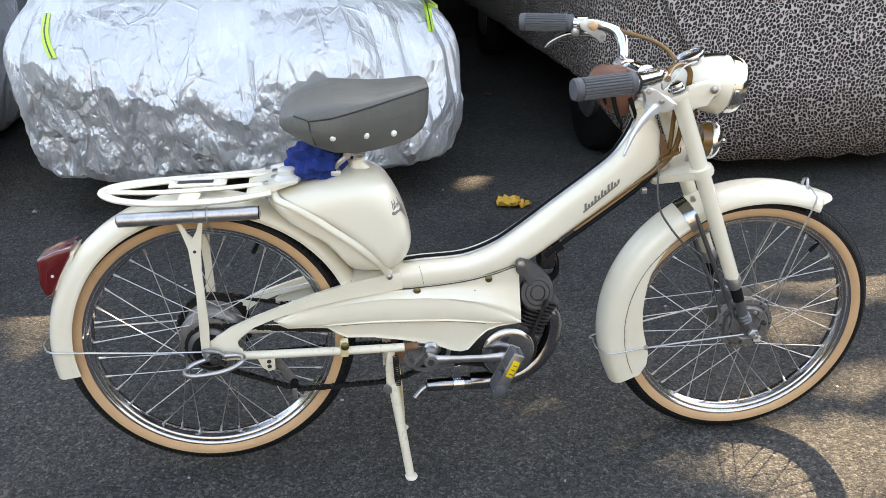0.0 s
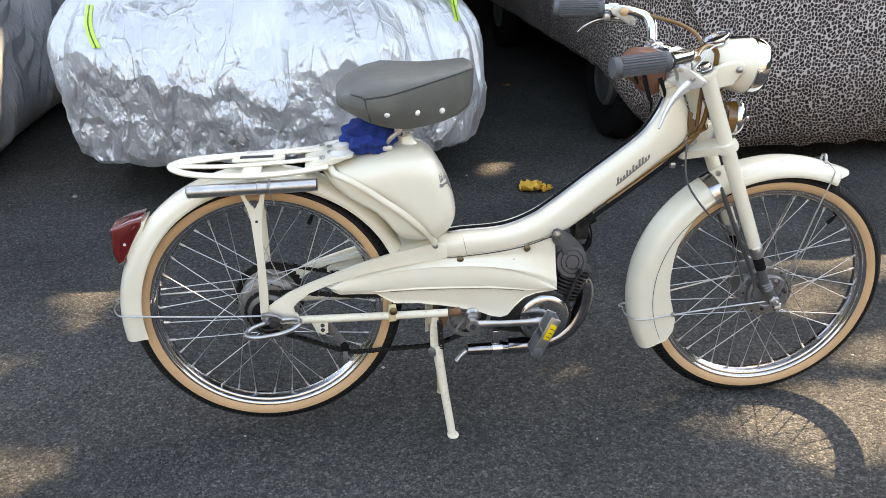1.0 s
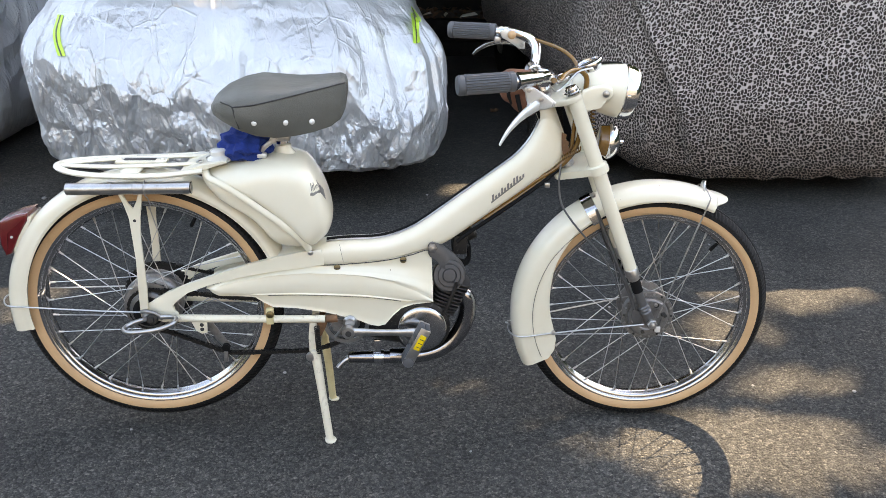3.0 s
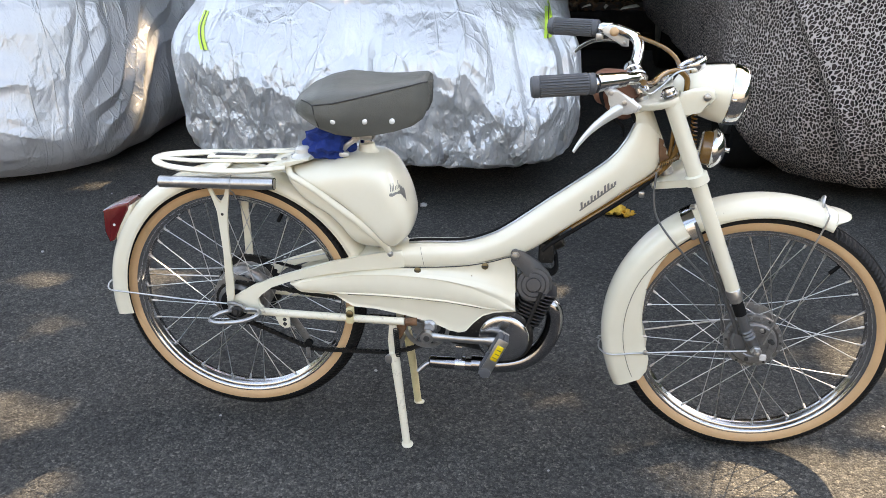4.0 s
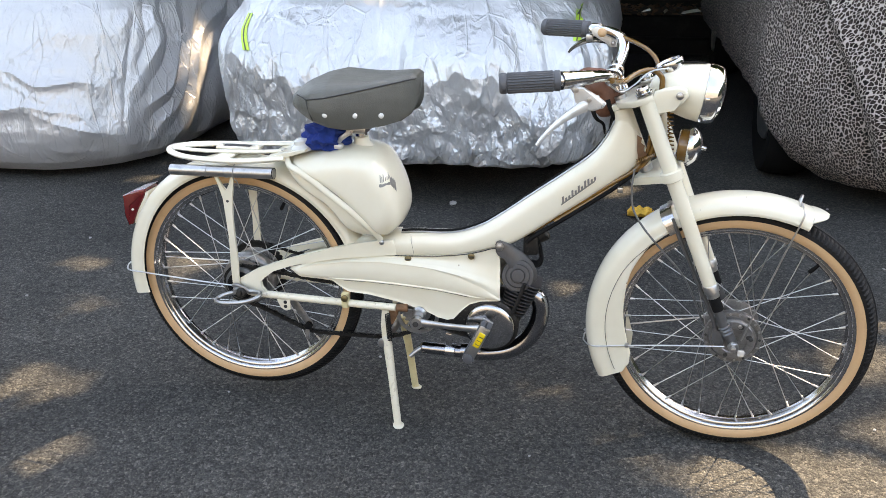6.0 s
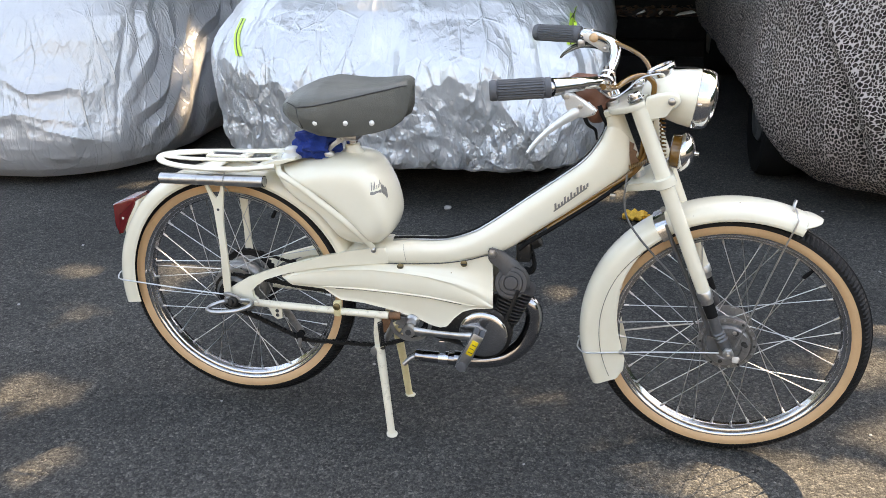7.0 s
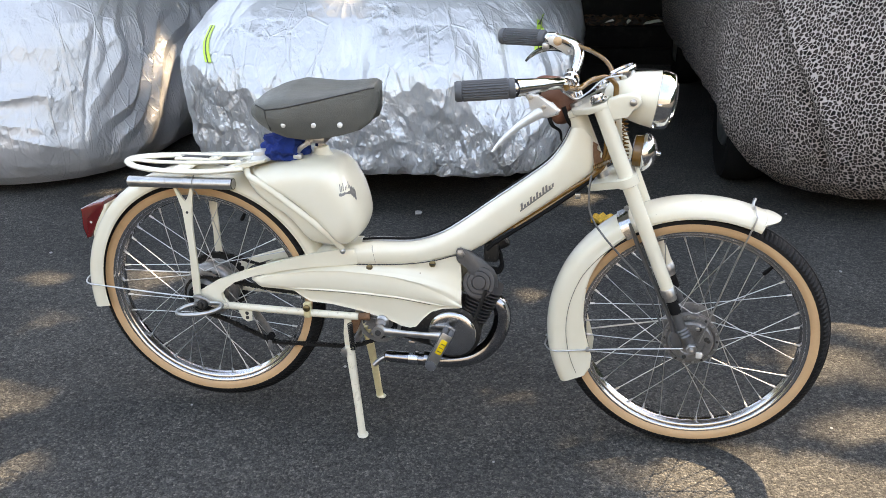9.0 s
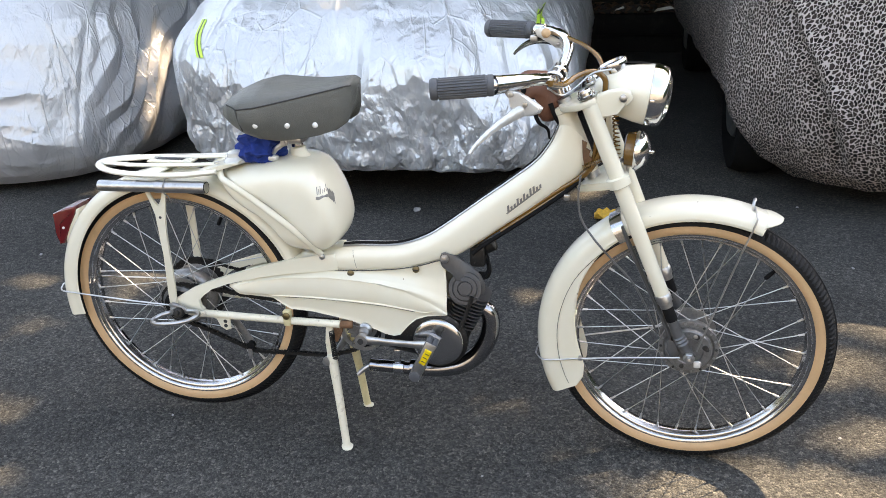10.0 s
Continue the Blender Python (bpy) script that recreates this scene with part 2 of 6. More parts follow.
LIME = simple("lime_reflective_tape", (0.55, 0.82, 0.10), 0.45, 0, 0.06, 60, 300)
TAPE_GREY = simple("tape_stripe", (0.10, 0.11, 0.09), 0.4, 0.3)
BOUNCE_PLASTER = simple("bounce_plaster", (0.22, 0.22, 0.22), 0.9, 0, 0.2, 1.2, 60, 0.002)
HUB_GREY = simple("oily_hub_alloy", (0.30, 0.295, 0.29), 0.36, 0.7, 0.35, 60, 320, 0.0004, 0, (0.05, 0.045, 0.04), 0.6)
FIN_GREY = simple("dark_fin_iron", (0.062, 0.062, 0.065), 0.42, 0.4, 0.3, 60, 260)
LEVER = simple("pale_lever_alloy", (0.66, 0.66, 0.64), 0.30, 0.45, 0.12, 40, 300)
CHIPPED = simple("chipped_cream_paint", (0.80, 0.745, 0.60), 0.36, 0, 0.08, 26, 220, 0, 0.2, (0.20, 0.13, 0.08), 0.6)
# yellower cream: puts the far stand leg's warm reflected light into its colour
YELLOW_CREAM = simple("yellow_cream_paint", (0.72, 0.62, 0.36), 0.42, 0, 0.15, 20, 160, 0, 0.1, (0.25, 0.16, 0.08), 0.5)
BRASS = simple("tarnished_brass", (0.20, 0.15, 0.075), 0.35, 0.8, 0.3, 60, 300)
POLISHED = simple("polished_alloy", (0.56, 0.565, 0.58), 0.16, 1.0, 0.15, 25, 200, 0, 0, (0.3, 0.3, 0.3), 0.3)
BADGE = simple("worn_grey_badge", (0.24, 0.235, 0.22), 0.42, 0.6, 0.3, 90, 500, 0, 0, (0.10, 0.09, 0.08), 0.5)
CHAIN_BLACK = simple("greasy_chain", (0.018, 0.017, 0.016), 0.55, 0.3, 0.4, 120, 500, 0, 0, None, 0.5, 0.3)
DRY_LEAF = simple("yellow_dry_leaf", (0.66, 0.37, 0.05), 0.7, 0, 0.4, 60, 240, 0.001, 0, (0.2, 0.08, 0.02), 0.6)
LITTER = simple("brown_dry_leaves", (0.11, 0.055, 0.028), 0.8, 0, 0.4, 20, 200)
PEBBLE = simple("pale_stone", (0.32, 0.31, 0.30), 0.8, 0, 0.25, 60, 300, 0.001)
HEDGE = simple("dark_hedge", (0.035, 0.05, 0.025), 0.85, 0, 0.6, 4, 40, 0.02)
# near-black base: the deep shade behind the cars is put into this colour
SHADE_CONCRETE = simple("shade_dark_concrete", (0.012, 0.0115, 0.011), 0.95, 0, 0.3, 3, 90, 0.003, 0, (0.03, 0.028, 0.026), 0.7, 0.1)
SOIL = simple("dark_soil", (0.05, 0.038, 0.028), 0.95, 0, 0.5, 9, 120, 0.01)
BARK = simple("bark", (0.12, 0.085, 0.06), 0.9, 0, 0.4, 12, 90, 0.01)
LEAF_GREEN = simple("green_leaf", (0.06, 0.11, 0.03), 0.55, 0, 0.35, 5, 60)
DARK_WINDOW = simple("dark_visor", (0.03, 0.03, 0.032), 0.18, 0, 0.1, 40, 200, 0, 0.5)


def glass_mat():
    n = Nodes("clear_glass")
    n.put(Base_Color=(0.95, 0.97, 0.97), Roughness=0.06, Transmission_Weight=1.0, IOR=1.45)
    return n.mat


GLASS = glass_mat()
CLEAR_PLASTIC = simple("milky_plastic", (0.60, 0.59, 0.55), 0.25, 0, 0.06, 30, 200, 0, 0.5)

# ---- mesh helpers ----


def part(name, bm, material, parent=None, label="", smooth=True, angle=40):
    bmesh.ops.recalc_face_normals(bm, faces=bm.faces)
    me = bpy.data.meshes.new(name)
    if smooth:
        for f in bm.faces:
            f.smooth = True
        for e in bm.edges:
            if len(e.link_faces) == 2 and e.calc_face_angle(0) > radians(angle):
                e.smooth = False
    bm.to_mesh(me)
    bm.free()
    me.materials.append(material)
    ob = new(name, me)
    if parent is not None:
        ob.parent = parent
    if label:
        ob["label"] = label
    return ob


def shared(name, me, m, parent):
    ob = new(name, me)
    ob.parent = parent
    ob.matrix_basis = m
    return ob


def curve(points, n=8, closed=False):
    """A smooth line through points (Catmull-Rom), n steps a span."""
    pts = [Vector(p) for p in points]
    out = []
    spans = len(pts) if closed else len(pts) - 1
    for i in range(spans):
        if closed:
            a, b, c, d = (pts[(i + k) % len(pts)] for k in (-1, 0, 1, 2))
        else:
            b, c = pts[i], pts[i + 1]
            a = pts[i - 1] if i else b * 2 - c
            d = pts[i + 2] if i + 2 < len(pts) else c * 2 - b
        for k in range(n):
            t = k / n
            out.append(0.5 * ((2 * b) + (c - a) * t + (2 * a - 5 * b + 4 * c - d) * t * t + (3 * b - a - 3 * c + d) * t ** 3))
    if not closed:
        out.append(pts[-1].copy())
    return out


def level(xs, ys, x):
    """Linear reading from a table."""
    return float(np.interp(x, xs, ys))


def loft(bm, rings, closed=True, caps=True, loop=False):
    vs = [[bm.verts.new(p) for p in r] for r in rings]
    n = len(vs[0])
    pairs = list(zip(vs, vs[1:])) + ([(vs[-1], vs[0])] if loop else [])
    for a, b in pairs:
        for i in range(n if closed else n - 1):
            j = (i + 1) % n
            bm.faces.new((a[i], a[j], b[j], b[i]))
    if caps and closed and not loop:
        bm.faces.new(vs[0][::-1])
        bm.faces.new(vs[-1])
    return bm


def tube(points, r, seg=10, closed=False, flat=None, bm=None, up=None):
    """A tube along points; r is a radius or one for each point; flat=(a, b) scales the section sideways and upwards."""
    bm = bm or bmesh.new()
    pts = [Vector(p) for p in points]
    n = len(pts)
    rs = [r] * n if isinstance(r, (int, float)) else [level(range(len(r)), r, i * (len(r) - 1) / (n - 1)) for i in range(n)]
    rings, prev = [], None
    for i, p in enumerate(pts):
        if closed:
            d = pts[(i + 1) % n] - pts[i - 1]
        else:
            d = pts[min(i + 1, n - 1)] - pts[max(i - 1, 0)]
        d.normalize()
        if up is not None:
            side = d.cross(Vector(up)).normalized()
        elif prev is None:
            side = d.cross(Vector((0, 0, 1)) if abs(d.z) < 0.9 else Vector((0, 1, 0))).normalized()
        else:
            side = (prev - d * prev.dot(d)).normalized()
        prev = side
        over = side.cross(d)
        a, b = flat or (1, 1)
        rings.append([p + (side * math.cos(t) * a + over * math.sin(t) * b) * rs[i] for t in (2 * math.pi * k / seg for k in range(seg))])
    return loft(bm, rings, loop=closed)


def turned(profile, centre, axis, seg=32, bm=None, closed=False):
    """A turned body: profile of (along the axis, radius)."""
    bm = bm or bmesh.new()
    axis = Vector(axis).normalized()
    a = axis.cross(Vector((0, 0, 1)) if abs(axis.z) < 0.9 else Vector((1, 0, 0))).normalized()
    b = axis.cross(a)
    c = Vector(centre)
    rings = [[c + axis * s + (a * math.cos(t) + b * math.sin(t)) * max(r, 1e-5) for t in (2 * math.pi * k / seg for k in range(seg))] for s, r in profile]
    return loft(bm, rings, caps=not closed, loop=closed)


def plate(outline, y0, y1, bevel=0.002, bm=None, segments=2):
    """A plate of the outline (x, z), from y0 to y1, with eased edges."""
    bm = bm or bmesh.new()
    front = [bm.verts.new((x, y0, z)) for x, z in outline]
    back = [bm.verts.new((x, y1, z)) for x, z in outline]
    n = len(outline)
    faces = [bm.faces.new(front), bm.faces.new(back[::-1])]
    for i in range(n):
        j = (i + 1) % n
        bm.faces.new((front[j], front[i], back[i], back[j]))
    if bevel:
        edges = [e for f in faces for e in f.edges]
        bmesh.ops.bevel(bm, geom=edges, offset=bevel, segments=segments, affect="EDGES", profile=0.5)
    return bm


def block(lo, hi, bevel=0.003, bm=None):
    bm = bm or bmesh.new()
    made = bmesh.ops.create_cube(bm, size=1)["verts"]
    lo, hi = Vector(lo), Vector(hi)
    for v in made:
        v.co = Vector((lo[i] + (v.co[i] + 0.5) * (hi[i] - lo[i]) for i in range(3)))
    if bevel:
        edges = list({e for v in made for e in v.link_edges})
        bmesh.ops.bevel(bm, geom=edges, offset=bevel, segments=2, affect="EDGES", profile=0.5)
    return bm


def ball(centre, r, squash=(1, 1, 1), bm=None, seg=12):
    bm = bm or bmesh.new()
    m = Matrix.Translation(centre) @ Matrix.Diagonal((r * squash[0], r * squash[1], r * squash[2], 1))
    bmesh.ops.create_uvsphere(bm, u_segments=seg, v_segments=max(6, seg // 2 + 2), radius=1, matrix=m)
    return bm


def pillow(outline, wide, p=2.6, q=2.2, rings=16, y0=0.0, centre=None):
    """A full, rounded body of the closed outline (x, z), with half-width wide."""
    bm = bmesh.new()
    pts = [Vector((x, 0, z)) for x, z in outline]
    c = Vector((centre[0], 0, centre[1])) if centre else sum(pts, Vector()) / len(pts)
    steps = [math.sin(math.pi / 2 * k / rings) for k in range(rings, 0, -1)]

    def ring(rho, sign):
        y = wide * max(0.0, 1 - rho ** p) ** (1 / q)
        return [bm.verts.new(c + (o - c) * rho + Vector((0, y0 + sign * y, 0))) for o in pts]

    mid = ring(1.0, 1)
    n = len(pts)
    for sign in (-1, 1):
        last = mid
        for rho in steps[1:]:
            now = ring(rho, sign)
            for i in range(n):
                j = (i + 1) % n
                bm.faces.new((last[i], last[j], now[j], now[i]))
            last = now
        tip = bm.verts.new(c + Vector((0, y0 + sign * wide, 0)))
        for i in range(n):
            bm.faces.new((last[i], last[(i + 1) % n], tip))
    return bm


def thing(name, at, label, category, group="", kind=""):
    ob = new(name)
    ob.location = at
    ob.empty_display_size = 0.1
    return tagged(ob, label, category, group, kind)


# ---- the place: asphalt yard, back kerb and wall ----


def sheet(name, x0, x1, y0, y1, z, material):
    bm = bmesh.new()
    bm.faces.new([bm.verts.new(p) for p in ((x0, y0, z), (x1, y0, z), (x1, y1, z), (x0, y1, z))])
    return part(name, bm, material)


tagged(sheet("ground", -300, 300, -300, 300, 0.0, ASPHALT), "worn dark grey asphalt yard with pale stone flecks", "ground", kind="structure")
# the concrete here carries the shade of the back in its colour
tagged(part("kerb", block((-6, 5.95, -0.05), (8, 6.15, 0.13), 0.015), SHADE_CONCRETE), "low concrete kerb with deep shade put into its colour", "kerb", kind="structure")
tagged(part("retaining_wall", block((-6, 6.45, -0.05), (8, 6.62, 0.27), 0.02), SHADE_CONCRETE), "low concrete retaining wall behind the cars, deep shade in its colour", "wall", kind="structure")
tagged(part("gutter", block((-6, 6.15, -0.05), (8, 6.45, 0.05), 0.01), SHADE_CONCRETE), "gutter between kerb and low wall, deep shade in its colour", "gutter", kind="structure")
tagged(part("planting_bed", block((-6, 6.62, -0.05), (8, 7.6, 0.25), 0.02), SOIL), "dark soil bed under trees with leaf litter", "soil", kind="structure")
# tall wall added to cut off low sky light from behind
tagged(part("wall_back", block((-7, 7.6, -0.05), (9, 7.8, 3.2), 0.01), SHADE_CONCRETE), "added tall wall behind the bed, deep shade in its colour", "wall", kind="structure")

# unseen roof, added only to keep sky light off the rear
tagged(part("shade_roof", block((-9, 4.4, 2.35), (10, 7.7, 2.45), 0.01), SHADE_CONCRETE), "unseen dark roof added to shade the rear of the parking row", "roof", kind="structure")
# unseen walls added round the yard; the paler front one bounces light back
for nm, lo, hi in (("wall_left", (-9.3, -7.5, -0.05), (-9.0, 7.8, 3.4)), ("wall_right", (10.0, -7.5, -0.05), (10.3, 7.8, 3.4)), ("wall_front", (-9.3, -7.8, -0.05), (10.3, -7.5, 3.0))):
    tagged(part(nm, block(lo, hi, 0.02), BOUNCE_PLASTER if nm == "wall_front" else HEDGE), "unseen plain boundary added round the yard", "wall", kind="structure")


# ---- cars under covers ----


def adopt(child, parent, label=""):
    """Make child, built in world places, a part of parent."""
    child.parent = parent
    child.matrix_parent_inverse = parent.matrix_basis.inverted()
    if label:
        child["label"] = label
    return child


def covered_car(x0, x1, y0, y1, corner, rows, bulge, crumple, material, label, cover_label, step=0.011, crease=None, turn=0.0, tuck=0.30, jag=None, rake=0.0, brk=0.47):
    """A car under its cover: a rounded plan, drawn in by rows of (height, how far towards the axis), with folds along the normal."""
    xc, half = (x0 + x1) / 2, (x1 - x0) / 2
    car = thing("covered_car", (xc, y0 + 0.5, 0), label, "covered car", "covered cars")
    line = []

    def arc(cx, cy, a0, a1, n):
        for k in range(n + 1):
            a = radians(a0 + (a1 - a0) * k / n)
            line.append((Vector((cx + corner * math.cos(a), cy + corner * math.sin(a), 0)), Vector((math.cos(a), math.sin(a), 0))))

    def straight(p, q, n, nrm):
        for k in range(1, n):
            line.append((Vector(p).lerp(Vector(q), k / n), Vector(nrm)))

    near = int(1.2 / step * 0.7)
    straight((x0, y1, 0), (x0, y0 + corner + 1.2, 0), 24, (-1, 0, 0))
    straight((x0, y0 + corner + 1.2, 0), (x0, y0 + corner, 0), near, (-1, 0, 0))
    arc(x0 + corner, y0 + corner, 180, 270, int(corner * 1.57 / step))
    straight((x0 + corner, y0, 0), (x1 - corner, y0, 0), int((x1 - x0 - 2 * corner) / step), (0, -1, 0))
    arc(x1 - corner, y0 + corner, 270, 360, int(corner * 1.57 / step))
    straight((x1, y0 + corner, 0), (x1, y0 + corner + 1.2, 0), near, (1, 0, 0))
    straight((x1, y0 + corner + 1.2, 0), (x1, y1, 0), 24, (1, 0, 0))
    zs, ks = [r[0] for r in rows], [r[1] for r in rows]
    heights = list(np.linspace(zs[0], 0.86, int((0.86 - zs[0]) / step))) + list(np.linspace(0.86, zs[-1], 16))[1:]
    spin = Matrix.Translation((xc, y0, 0)) @ Matrix.Rotation(radians(turn), 4, "Z") @ Matrix.Translation((-xc, -y0, 0))
    verts = []
    for z in heights:
        for p, nrm in line:
            s = p.x * 0.9 + (p.y - 2 * y0 if nrm.x > 0 else -p.y)
            zz = z + jag(s, z) if jag else z
            k = level(zs, ks, zz)
            axis = Vector((xc, min(max(p.y, y0 + half), y1 - half), 0))
            v = p.lerp(axis, k) + Vector((0, 0, z))
            # the front bows out in plan
            v.y += -bulge * max(0.0, 1 - ((v.x - xc) / half) ** 2) if nrm.y < -0.2 else 0.0
            v.y -= (rake * max(0.0, zz - brk) + 0.25 * rake * max(0.0, brk - zz)) * min(0.0, nrm.y)
            d, dz = crumple(v, z, s)
            v += nrm * d
            v.z += dz
            verts.append(spin @ v)
    n = len(line)
    faces = [(r * n + c, r * n + c + 1, (r + 1) * n + c + 1, (r + 1) * n + c) for r in range(len(heights) - 1) for c in range(n - 1)]
    top = (len(heights) - 1) * n
    me = bpy.data.meshes.new("cover")
    me.from_pydata([tuple(v) for v in verts], [], faces + [tuple(range(top, top + n))])
    me.shade_smooth()
    if crease:
        me.set_sharp_from_angle(angle=radians(crease))
    me.materials.append(material)
    cover = new("cover", me)
    adopt(cover, car, cover_label)
    adopt(part("hem", tube([v.lerp(Vector((xc, y0 + half, v.z)), 0.012) for v in verts[24:n - 24:2]], 0.004, 6), material), car, "gathered elastic hem")
    under = block((x0 + 0.30, y0 + 0.42, 0.13), (x1 - 0.30, y1 - 0.4, 0.30), 0.03)
    under.transform(spin)
    adopt(part("underbody", under, RUBBER), car, "black car underside in shadow")
    for x, side in ((x0 + tuck, -1), (x1 - tuck, 1)):
        for y in (y0 + 0.74, y1 - 0.85):
            prof = ((-0.06, 0.14), (-0.10, 0.25), (-0.09, 0.285), (-0.05, 0.30), (0.05, 0.30), (0.09, 0.285), (0.10, 0.25), (0.06, 0.14))
            bm = turned(prof, (x, y, 0.30), (side, 0, 0), 40)
            bm.transform(spin)
            tyre = adopt(part("wheel", bm, RUBBER), car, "black car tyre below the cover")
            bm = turned(((0.06, 0.145), (0.085, 0.140), (0.10, 0.12), (0.09, 0.09), (0.10, 0.05), (0.11, 0.0)), (x, y, 0.30), (side, 0, 0), 32)
            bm.transform(spin)
            part("hubcap", bm, STEEL, tyre, "pale metal hubcap")
    return car, cover


def hashed(i, j, seed):
    return (math.sin(i * 127.1 + j * 311.7 + seed * 74.7) * 43758.5453) % 1.0 - 0.5


def planes(a, b, seed):
    """Flat triangular facets with random corners."""
    i, j = math.floor(a), math.floor(b)
    u, v = a - i, b - j
    h10, h01 = hashed(i + 1, j, seed), hashed(i, j + 1, seed)
    if u + v < 1:
        h = hashed(i, j, seed)
        return h + (h10 - h) * u + (h01 - h) * v
    h = hashed(i + 1, j + 1, seed)
    return h + (h01 - h) * (1 - u) + (h10 - h) * (1 - v)


def zigzag(a, seed):
    i = math.floor(a)
    return hashed(i, 0, seed) + (hashed(i + 1, 0, seed) - hashed(i, 0, seed)) * (a - i)


def foil_break(s, z):
    """How far the jagged line, below which the foil turns under, dips or peaks."""
    hold = max(0.0, min(1.0, (z - 0.20) / 0.14, (0.78 - z) / 0.16))
    slump = (0.02 + 0.13 * max(-0.3, min(1.0, (s + 1.18) / 0.4))) * max(0.0, min(1.0, (z - 0.18) / 0.25, (1.0 - z) / 0.5))
    return slump + hold * (-0.03 - 0.16 * zigzag(s * 6.4, 3.0) - 0.13 * zigzag(s * 14, 5.0) - 0.04 * zigzag(s * 33, 6.0))


def foil_folds(v, z, s):
    """Crumpled foil low down, taut with long thin creases above, gathered at the hem."""
    w = noise.noise(Vector((s * 3.1, z * 3.1, 0.3)))
    w2 = noise.noise(Vector((s * 4.3, z * 4.3, 9.3)))
    low = min(1.0, max(0.0, (0.47 + 0.22 * w - z - foil_break(s, 0.45)) / 0.06))
    hold = min(1.0, max(0.3, (0.80 - abs(v.x + 0.02)) / 0.2))
    d = planes(s * 8 + 0.7 * w, z * 9 + 0.7 * w2 + s * 3, 1.0) * (0.008 + 0.034 * low) * hold
    d += planes(s * 19 + 0.9 * w2, z * 22 + 0.9 * w - s * 9, 2.0) * (0.0012 + 0.012 * low)
    # slack folds that run down from the top and fan out over the hem
    u = s * 4.1 + 2.1 * z + 0.8 * w
    d += (abs((u % 1.0) - 0.5) - 0.25) * 0.040 * hold * max(0.15, min(1.0, (0.74 - z) / 0.30))
    u = s * 11 + 1.4 * w2
    d += (abs((u % 1.0) - 0.5) - 0.25) * 0.034 * hold * max(0.0, min(1.0, (0.46 - z) / 0.2)) * min(1.0, 0.4 + (z - 0.19) * 8)
    # a few thin standing creases in the taut upper sheet
    for slope, shift, freq, seed in ((1.3, 0.0, 2.6, 11.0), (-0.7, 0.4, 2.1, 12.0)):
        u = s * freq + slope * z + shift + 0.25 * w2
        near = abs((u % 1.0) - 0.5) / freq
        d += 0.006 * max(0.0, 1 - near / 0.012) * max(0.0, hashed(math.floor(u), 3, seed) + 0.5)
    d += 0.010 * noise.noise(Vector((s * 2.2 - z * 1.8, 1.7, z * 1.6)))
    hem = 0.010 * noise.noise(Vector((s * 14, 0.4, 0))) * max(0.0, (0.27 - z) / 0.07)
    return d, hem


silver_car, silver_cover = covered_car(-0.92, 0.815, 1.475, 5.4, 0.37,
                                       ((0.190, 0.062), (0.22, 0.034), (0.27, 0.020), (0.36, 0.009), (0.43, 0.003), (0.47, 0.0), (0.53, 0.006), (0.60, 0.022), (0.66, 0.044), (0.72, 0.075), (0.80, 0.125), (0.86, 0.19), (0.92, 0.29), (1.0, 0.45), (1.25, 0.62), (1.40, 0.8), (1.44, 0.97)),
                                       0.035, foil_folds, FOIL, "small car under a shiny crumpled silver foil cover", "shiny crumpled silver foil cover", 0.0052, 13, jag=foil_break, rake=0.22)


DROOPS = ((0.50, 0.22, 0.016), (0.455, 0.15, 0.034), (0.385, 0.28, 0.022), (0.335, 0.10, 0.028), (0.285, 0.24, 0.030), (0.225, 0.12, 0.018), (0.165, 0.05, 0.012))


def slack_folds(v, z, s):
    """Drooping folds with sharp undersides low on the nose, long loose creases round the corner and down the side."""
    w = noise.noise(Vector((s * 2.1, z * 2.1, 5.3)))
    w2 = noise.noise(Vector((s * 1.3, z * 5.0, 2.7)))
    d = 0.024 * noise.noise(Vector((s * 1.6, 0, z * 2.6)))
    nose = max(0.0, min(1.0, (-1.38 - v.x + 0.06 * w2) / 0.24)) if v.y < 2.2 else 0.0
    nose *= nose * (3 - 2 * nose)
    for height, fall, deep in DROOPS:
        q = z - height + 1.5 * fall * (v.x + 1.66) + 0.045 * noise.noise(Vector((v.x * 5.5, height * 9, 1.0)))
        lip = math.exp(-q / 0.060) if q > 0 else math.exp(q / 0.030)
        d += 0.8 * deep * lip * nose * max(0.0, min(1.0, 0.65 + 1.2 * noise.noise(Vector((v.x * 2.4, height * 17, 4.0)))))
    for freq, slant, deep in ((1.7, -1.9, 0.046), (3.1, -2.6, 0.020)):
        u = s * freq + z * slant + 1.2 * w
        d += deep * (abs((u % 1.0) - 0.5) - 0.25) * (1 - nose) * max(0.0, min(1.0, 0.6 + 1.5 * w2))
    # rumpled folds slant down the side
    side = max(0.0, min(1.0, (v.x + 1.42) / 0.10)) * max(0.0, min(1.0, (v.y - 1.7) / 0.3))
    u = s * 5.2 - z * 3.6 + 1.6 * w + 0.8 * w2
    d += side * 0.075 * (abs((u % 1.0) - 0.5) - 0.25) * max(0.15, min(1.0, 0.7 + 1.6 * noise.noise(Vector((s * 1.9, z * 2.7, 8.1)))))
    d += planes(s * 5 + 0.7 * w, z * 7 + s * 2, 7.0) * 0.008 + planes(s * 12 + w, z * 15 - s * 5, 8.0) * 0.004
    # a stitched seam runs down the near corner
    d -= 0.007 * math.exp(-((v.x + 1.40 - 0.06 * (z - 0.55)) / 0.009) ** 2) * (v.y < 2.2)
    return d, 0.0


